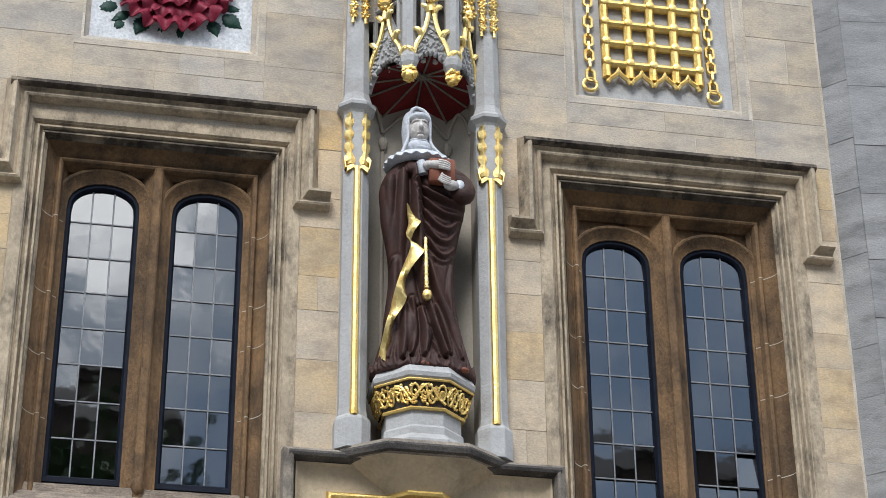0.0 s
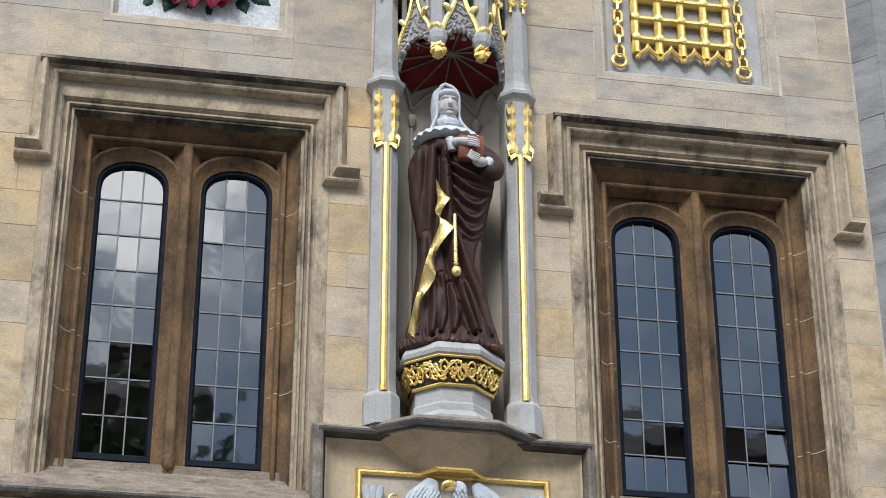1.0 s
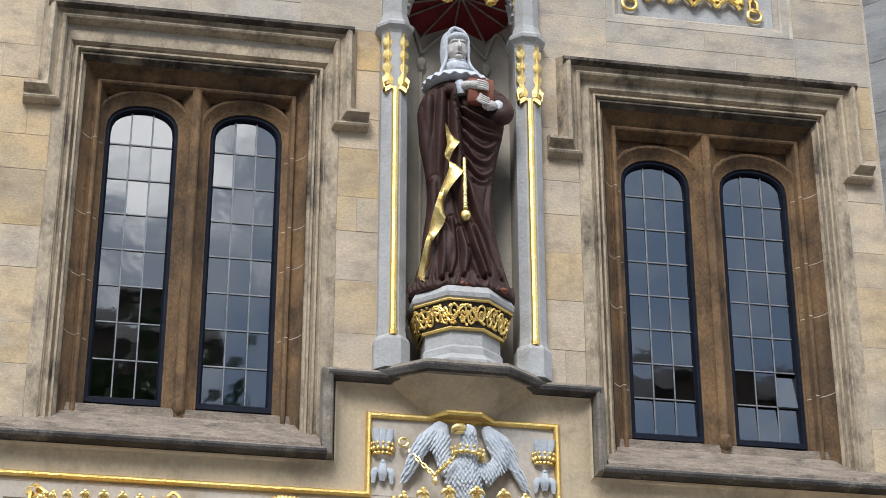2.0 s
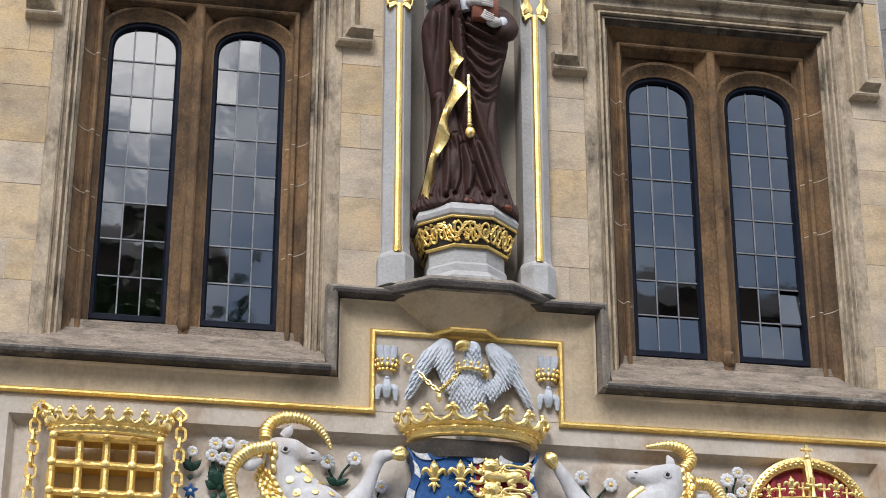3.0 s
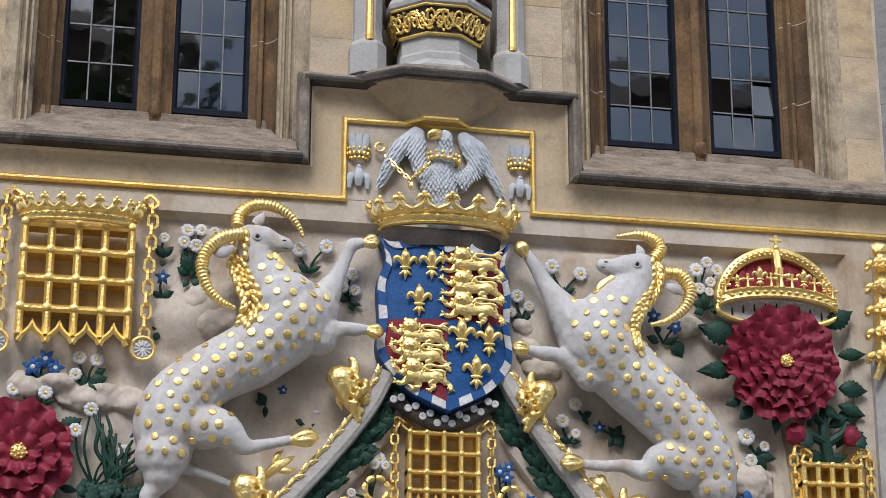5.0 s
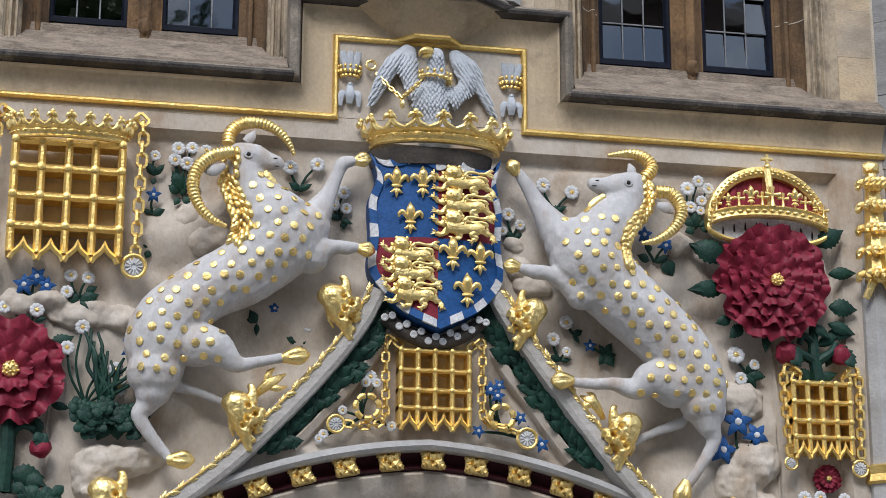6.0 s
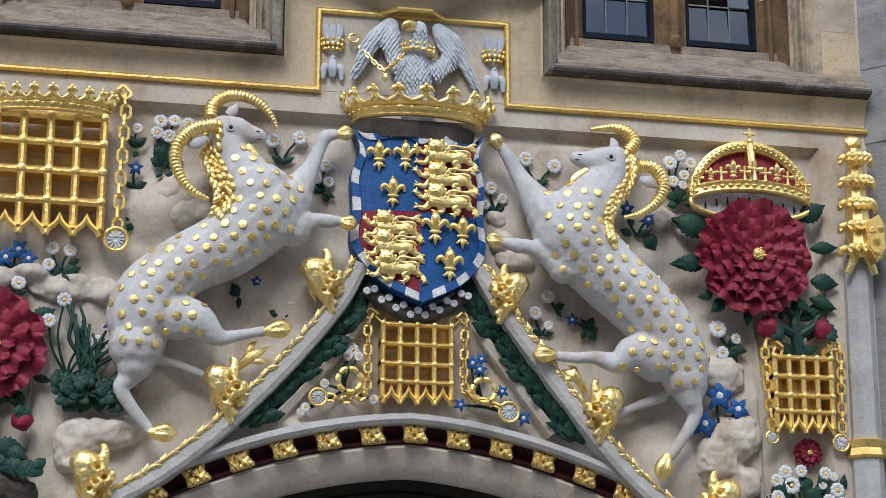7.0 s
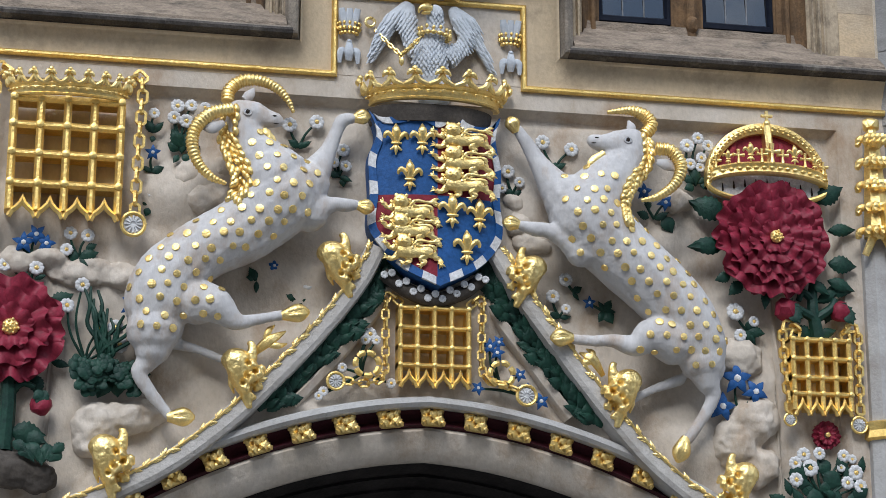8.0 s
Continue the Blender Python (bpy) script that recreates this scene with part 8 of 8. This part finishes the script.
boulder("grey carved rock under the green bush", [(-2.16, 0.06, 3.98, 0.16, 0.14, 0.17), (-1.98, 0.06, 4.03, 0.20, 0.13, 0.11), (-1.86, 0.07, 4.08, 0.18, 0.10, 0.10), (-2.2, 0.06, 3.86, 0.10, 0.12, 0.10)])
boulder("lumpy carved hillock under the portcullis", [(-2.68, 0.06, 5.02, 0.14, 0.09, 0.10), (-2.5, 0.06, 5.05, 0.14, 0.10, 0.07), (-2.3, 0.07, 4.98, 0.24, 0.08, 0.12), (-2.02, 0.07, 4.96, 0.16, 0.07, 0.10)])
boulder("grey carved rocks behind the spotted beast", [(-1.62, 0.07, 5.66, 0.14, 0.07, 0.11), (-1.52, 0.07, 5.52, 0.20, 0.08, 0.12), (-1.42, 0.07, 5.72, 0.10, 0.06, 0.09)])
boulder("grey carved rock pile beside blue flowers", [(2.10, 0.06, 4.60, 0.16, 0.10, 0.15), (2.16, 0.06, 4.18, 0.20, 0.12, 0.17), (2.02, 0.06, 4.02, 0.18, 0.12, 0.18), (2.20, 0.07, 3.86, 0.16, 0.10, 0.14)])
boulder("small grey carved rock under a posy", [(1.72, 0.05, 5.68, 0.09, 0.09, 0.07), (1.66, 0.05, 5.63, 0.06, 0.09, 0.06)])
boulder("grey carved rocks near the beast's foreleg", [(0.58, 0.07, 5.45, 0.10, 0.06, 0.08), (0.66, 0.07, 5.32, 0.14, 0.06, 0.07), (0.55, 0.07, 5.60, 0.08, 0.05, 0.06)])
boulder("dark mossy carved mound at the rose's foot", [(-2.66, 0.0, 3.68, 0.25, 0.13, 0.13), (-2.50, 0.0, 3.64, 0.13, 0.11, 0.11)], DARK_STONE)
tuft = thing("leaf_tuft", "dark green carved leaf tuft on the mossy mound", "carved leaves", (-2.55, -0.1, 3.85))
for k in range(16):
    shared("leaf", LEAVES[k % 3], tuft, turn(-2.66 + 0.021 * k, -0.11, 3.84 - 0.010 * (k % 5), 120 + 7 * k, 0.11, 15), "")

# ---------------------------------------------------------------- pinnacle at the panel's edge
pin = thing("side_pinnacle", "grey corner shaft topped by a gilded crocketed spire", "pinnacle", (3.06, -0.03, 0), kind="structure")
bm = bmesh.new()
loft(bm, [octagon(3.07, -0.01, r, z) for r, z in ((0.12, 0), (0.115, 4.06), (0.13, 4.1), (0.13, 4.14), (0.105, 4.18), (0.10, 5.45), (0.06, 5.7), (0.04, 6.2))])
part("shaft", bm, GREY, pin, "light grey octagonal shaft", smooth=False)
SPX, SPZ = 3.06, 6.27
bm = bmesh.new()
tube(bm, [(SPX, -0.10, SPZ - 0.82, 0.095), (SPX, -0.10, SPZ - 0.5, 0.078), (SPX, -0.095, SPZ - 0.2, 0.058), (SPX, -0.09, SPZ - 0.04, 0.036)], 8)
blob(bm, (SPX, -0.09, SPZ), (0.062, 0.06, 0.055), 2, 0.3)
tube(bm, [(SPX, -0.085, SPZ - 0.12, 0.03), (SPX, -0.085, SPZ - 0.06, 0.022)], 8)
for k in range(5):
    z, r = SPZ - 0.14 - 0.165 * k, 0.085 + 0.006 * k
    for d in (-1, -0.72, -0.36, 0, 0.36, 0.72, 1):
        f = math.sqrt(max(0.0, 1 - d * d))
        tube(bm, [(SPX + d * 0.03, -0.10 - 0.05 * f, z - 0.035, 0.020), (SPX + d * r * 0.8, -0.12 - 0.08 * f, z + 0.020, 0.026), (SPX + d * r * 1.25, -0.12 - 0.09 * f, z + 0.008, 0.026), (SPX + d * r * 1.35, -0.11 - 0.09 * f, z - 0.038, 0.014)], 8, 0.8)
        blob(bm, (SPX + d * r * 1.3, -0.115 - 0.10 * f, z - 0.012), (0.026, 0.022, 0.024), 1, 0.6)
for d in (-1, 1):
    tube(bm, [(SPX, -0.13, SPZ - 0.66, 0.028), (SPX + d * 0.045, -0.14, SPZ - 0.82, 0.032), (SPX + d * 0.10, -0.12, SPZ - 0.95, 0.026)], 8, 0.7)
part("gilded_spire", bm, PALE_GOLD, pin, "gilded crocketed spire")
bm = bmesh.new()    # little gable on its front
prism(bm, [(SPX + x, SPZ + z) for x, z in ((-0.01, -0.62), (0.09, -0.56), (0.125, -0.64), (0.125, -0.80), (0.06, -0.90), (0.0, -0.80))], -0.27, -0.12, 0.012)
for x, z, r in ((0.035, -0.68, 0.028), (0.09, -0.67, 0.026), (0.06, -0.76, 0.03), (0.06, -0.84, 0.022)):
    blob(bm, (SPX + x, -0.27, SPZ + z), (r, 0.018, r), 1, 0.6)
part("gilded_gablet", bm, GOLD, pin, "gilded leafy gablet")
bm = bmesh.new()
loft(bm, [octagon(3.07, -0.01, r, z) for r, z in ((0.125, 4.055), (0.15, 4.07), (0.135, 4.12), (0.15, 4.17), (0.125, 4.185))])
part("gilded_band", bm, GOLD, pin, "gilded band", smooth=False)

# ---------------------------------------------------------------- across the street: mirrored in the window glass, with one unseen house added
def tree(x, y, h, spread, seed):
    rnd = random.Random(seed)
    e = thing("street_tree", "leafy green street tree with a brown trunk", "tree", (x, y, 0), "street trees")
    bm = bmesh.new()
    tube(bm, [(x, y, 0, 0.32), (x + 0.1, y, h * 0.25, 0.24), (x, y + 0.1, h * 0.55, 0.16), (x, y, h * 0.9, 0.05)], 9)
    tips = []
    for k in range(14):
        a, z = k * 2.4, h * (0.35 + 0.5 * k / 14)
        r = spread * (0.55 + 0.45 * math.sin(math.pi * (k + 2) / 16)) * rnd.uniform(0.7, 1.0)
        tip = (x + r * math.cos(a), y + r * math.sin(a), z + h * 0.13)
        tube(bm, [(x, y, z, 0.09), ((x + tip[0]) / 2, (y + tip[1]) / 2, z + h * 0.05, 0.06), (*tip, 0.02)], 6)
        tips += [tip, ((x + tip[0]) / 2, (y + tip[1]) / 2, z + h * 0.10)]
    part("trunk", bm, BARK, e, "brown bark")
    verts, faces = [], []
    for tx, ty, tz in tips:
        for k in range(170):
            v = Vector((rnd.gauss(0, 1), rnd.gauss(0, 1), rnd.gauss(0, 0.8))) * (spread * 0.21)
            c = Vector((tx, ty, tz)) + v
            u = Vector((rnd.uniform(-1, 1), rnd.uniform(-1, 1), rnd.uniform(-1, 1))).normalized() * rnd.uniform(0.12, 0.22)
            w = u.orthogonal().normalized() * u.length * 0.6
            i = len(verts)
            verts += [c - u, c + w, c + u, c - w]
            faces.append((i, i + 1, i + 2, i + 3))
    me = bpy.data.meshes.new("crown")
    me.from_pydata([tuple(v) for v in verts], [], faces)
    me.materials.append(LEAF)
    under(new("crown", me), e)


tree(-2.4, -17.0, 15.2, 2.2, 1)
tree(0.9, -18.5, 14.6, 2.0, 2)


def opposite_house(x0, x1, y0, h, floors, bays, label):
    e = thing("opposite_house", label, "house", ((x0 + x1) / 2, y0, 0), "houses across the street")
    bm = bmesh.new()
    box(bm, x0, x1, y0 - 9, y0, 0, h)
    part("wall", bm, BRICK, e, "brick walls", smooth=False)
    bm = bmesh.new()
    loft(bm, [[(x0 - 0.2, y0 + 0.3, h), (x1 + 0.2, y0 + 0.3, h), (x1 + 0.2, y0 - 9.3, h), (x0 - 0.2, y0 - 9.3, h)], [(x0 - 0.2, y0 - 4.4, h + 2.6), (x1 + 0.2, y0 - 4.4, h + 2.6), (x1 + 0.2, y0 - 4.6, h + 2.6), (x0 - 0.2, y0 - 4.6, h + 2.6)]])
    part("roof", bm, DARK_STONE, e, "dark slate roof", smooth=False)
    for i in range(bays):
        for j in range(floors):
            bm = bmesh.new()
            cx, cz = x0 + (x1 - x0) * (i + 0.5) / bays, 1.2 + j * 3.1
            box(bm, cx - 0.55, cx + 0.55, y0 - 0.02, y0 + 0.05, cz, cz + 1.8, 0.02)
            w = part("window", bm, WHITE, e, "white framed window", smooth=False)
            bm = bmesh.new()
            box(bm, cx - 0.47, cx + 0.47, y0 + 0.04, y0 + 0.056, cz + 0.08, cz + 1.72)
            part("pane", bm, IRON, w, smooth=False)


opposite_house(-24, -0.5, -30, 21.0, 6, 7, "tall brick house with white windows across the street")
# unseen house outside the reflections, added to block low sky
opposite_house(-0.2, 4.2, -33, 8.5, 3, 2, "added unseen brick house with slate roof across the street")
opposite_house(4.6, 16, -22, 17.3, 5, 5, "broad brick house across the street")
# ---------------------------------------------------------------- wall stones, course by course
def course_blocks(parent, mat, x0, x1, z0, z1, height, wide, y, depth=0.02, seed=1, skew=None):
    """Ashlar over one rectangle of wall, broken-bonded, thin joints."""
    rnd = random.Random(seed)
    n = max(1, round((z1 - z0) / height))
    z = z0
    for r in range(n):
        zh = z0 + (z1 - z0) * (r + 1) / n + (rnd.uniform(-0.22, 0.22) * height if r < n - 1 and n > 2 else 0)
        x = x0
        while x < x1 - 0.01:
            w = wide * rnd.choice((0.55, 0.8, 1.0, 1.3, 1.7))
            if x1 - (x + w) < wide * 0.35:
                w = x1 - x
            proud = rnd.uniform(0.0, 0.003)
            bm = bmesh.new()
            ga, gb, gc, gd = [rnd.choice((0.0006, 0.0008, 0.001, 0.0015, 0.004)) for _ in range(4)]
            bx0, bx1, bz0, bz1 = x + ga, x + w - gb, z + gc, zh - gd
            f = [bm.verts.new((a, y - proud, b)) for a, b in ((bx0 + 0.0012, bz0 + 0.0012), (bx1 - 0.0012, bz0 + 0.0012), (bx1 - 0.0012, bz1 - 0.0012), (bx0 + 0.0012, bz1 - 0.0012))]
            m = [bm.verts.new((a, y + 0.002, b)) for a, b in ((bx0, bz0), (bx1, bz0), (bx1, bz1), (bx0, bz1))]
            k = [bm.verts.new((a, y + depth, b)) for a, b in ((bx0, bz0), (bx1, bz0), (bx1, bz1), (bx0, bz1))]
            bm.faces.new(f)
            for p, q in ((f, m), (m, k)):
                for i in range(4):
                    bm.faces.new((p[i], p[(i + 1) % 4], q[(i + 1) % 4], q[i]))
            if skew:
                for v in bm.verts:
                    v.co = skew(v.co)
            part("stone_block", bm, mat, parent, smooth=False)
            x += w
        z = zh


course_blocks(wall, ASHLAR, -4.4, WIN[0][0] - WIN[0][1] - 0.10, 6.74, 10.05, 0.36, 0.46, 0.0, seed=2)
course_blocks(wall, ASHLAR, WIN[0][0] + WIN[0][1] + 0.10, -0.655, 7.27, 10.05, 0.36, 0.26, 0.0, seed=3)
course_blocks(wall, ASHLAR, 0.545, WIN[1][0] - WIN[1][1] - 0.10, 7.27, 9.97, 0.36, 0.26, 0.0, seed=4)
course_blocks(wall, ASHLAR, WIN[1][0] + WIN[1][1] + 0.10, 3.165, 6.75, 9.97, 0.36, 0.28, 0.0, seed=5)
# above the windows, round the two sunk panels
course_blocks(wall, ASHLAR_UP, -4.4, -2.66, 10.05, 12.0, 0.38, 0.6, 0.0, seed=6)
course_blocks(wall, ASHLAR_UP, -2.66, -1.25, 10.05, 10.44, 0.2, 0.6, 0.0, seed=7)
course_blocks(wall, ASHLAR_UP, -1.25, -0.655, 10.05, 12.0, 0.40, 0.42, 0.0, seed=8)
course_blocks(wall, ASHLAR_UP, -2.66, -1.25, 11.80, 12.1, 0.3, 0.6, 0.0, seed=17)
course_blocks(wall, ASHLAR_UP, 0.545, 1.08, 9.97, 12.0, 0.40, 0.42, 0.0, seed=9)
course_blocks(wall, ASHLAR_UP, 1.08, 2.58, 9.97, 10.36, 0.2, 0.6, 0.0, seed=10)
course_blocks(wall, ASHLAR_UP, 1.08, 2.58, 11.85, 12.1, 0.3, 0.6, 0.0, seed=18)
course_blocks(wall, ASHLAR_UP, 2.58, 3.165, 9.97, 12.0, 0.42, 0.6, 0.0, seed=11)
# turret faces
course_blocks(turret, TURRET_STONE, 0.0, 0.24, 6.3, 12.4, 0.55, 0.5, 0.0, 0.02, 12, lambda c: Vector((3.17 + c.x * 0.69 - c.y * -0.72, 0.02 - c.x * 0.724 + c.y * 0.69, c.z)))
course_blocks(turret, TURRET_STONE, 0.0, 1.2, 6.3, 12.4, 0.55, 0.9, 0.0, 0.02, 13, lambda c: Vector((3.335 + c.x * 0.9936, -0.155 - c.x * 0.113 + c.y, c.z)))
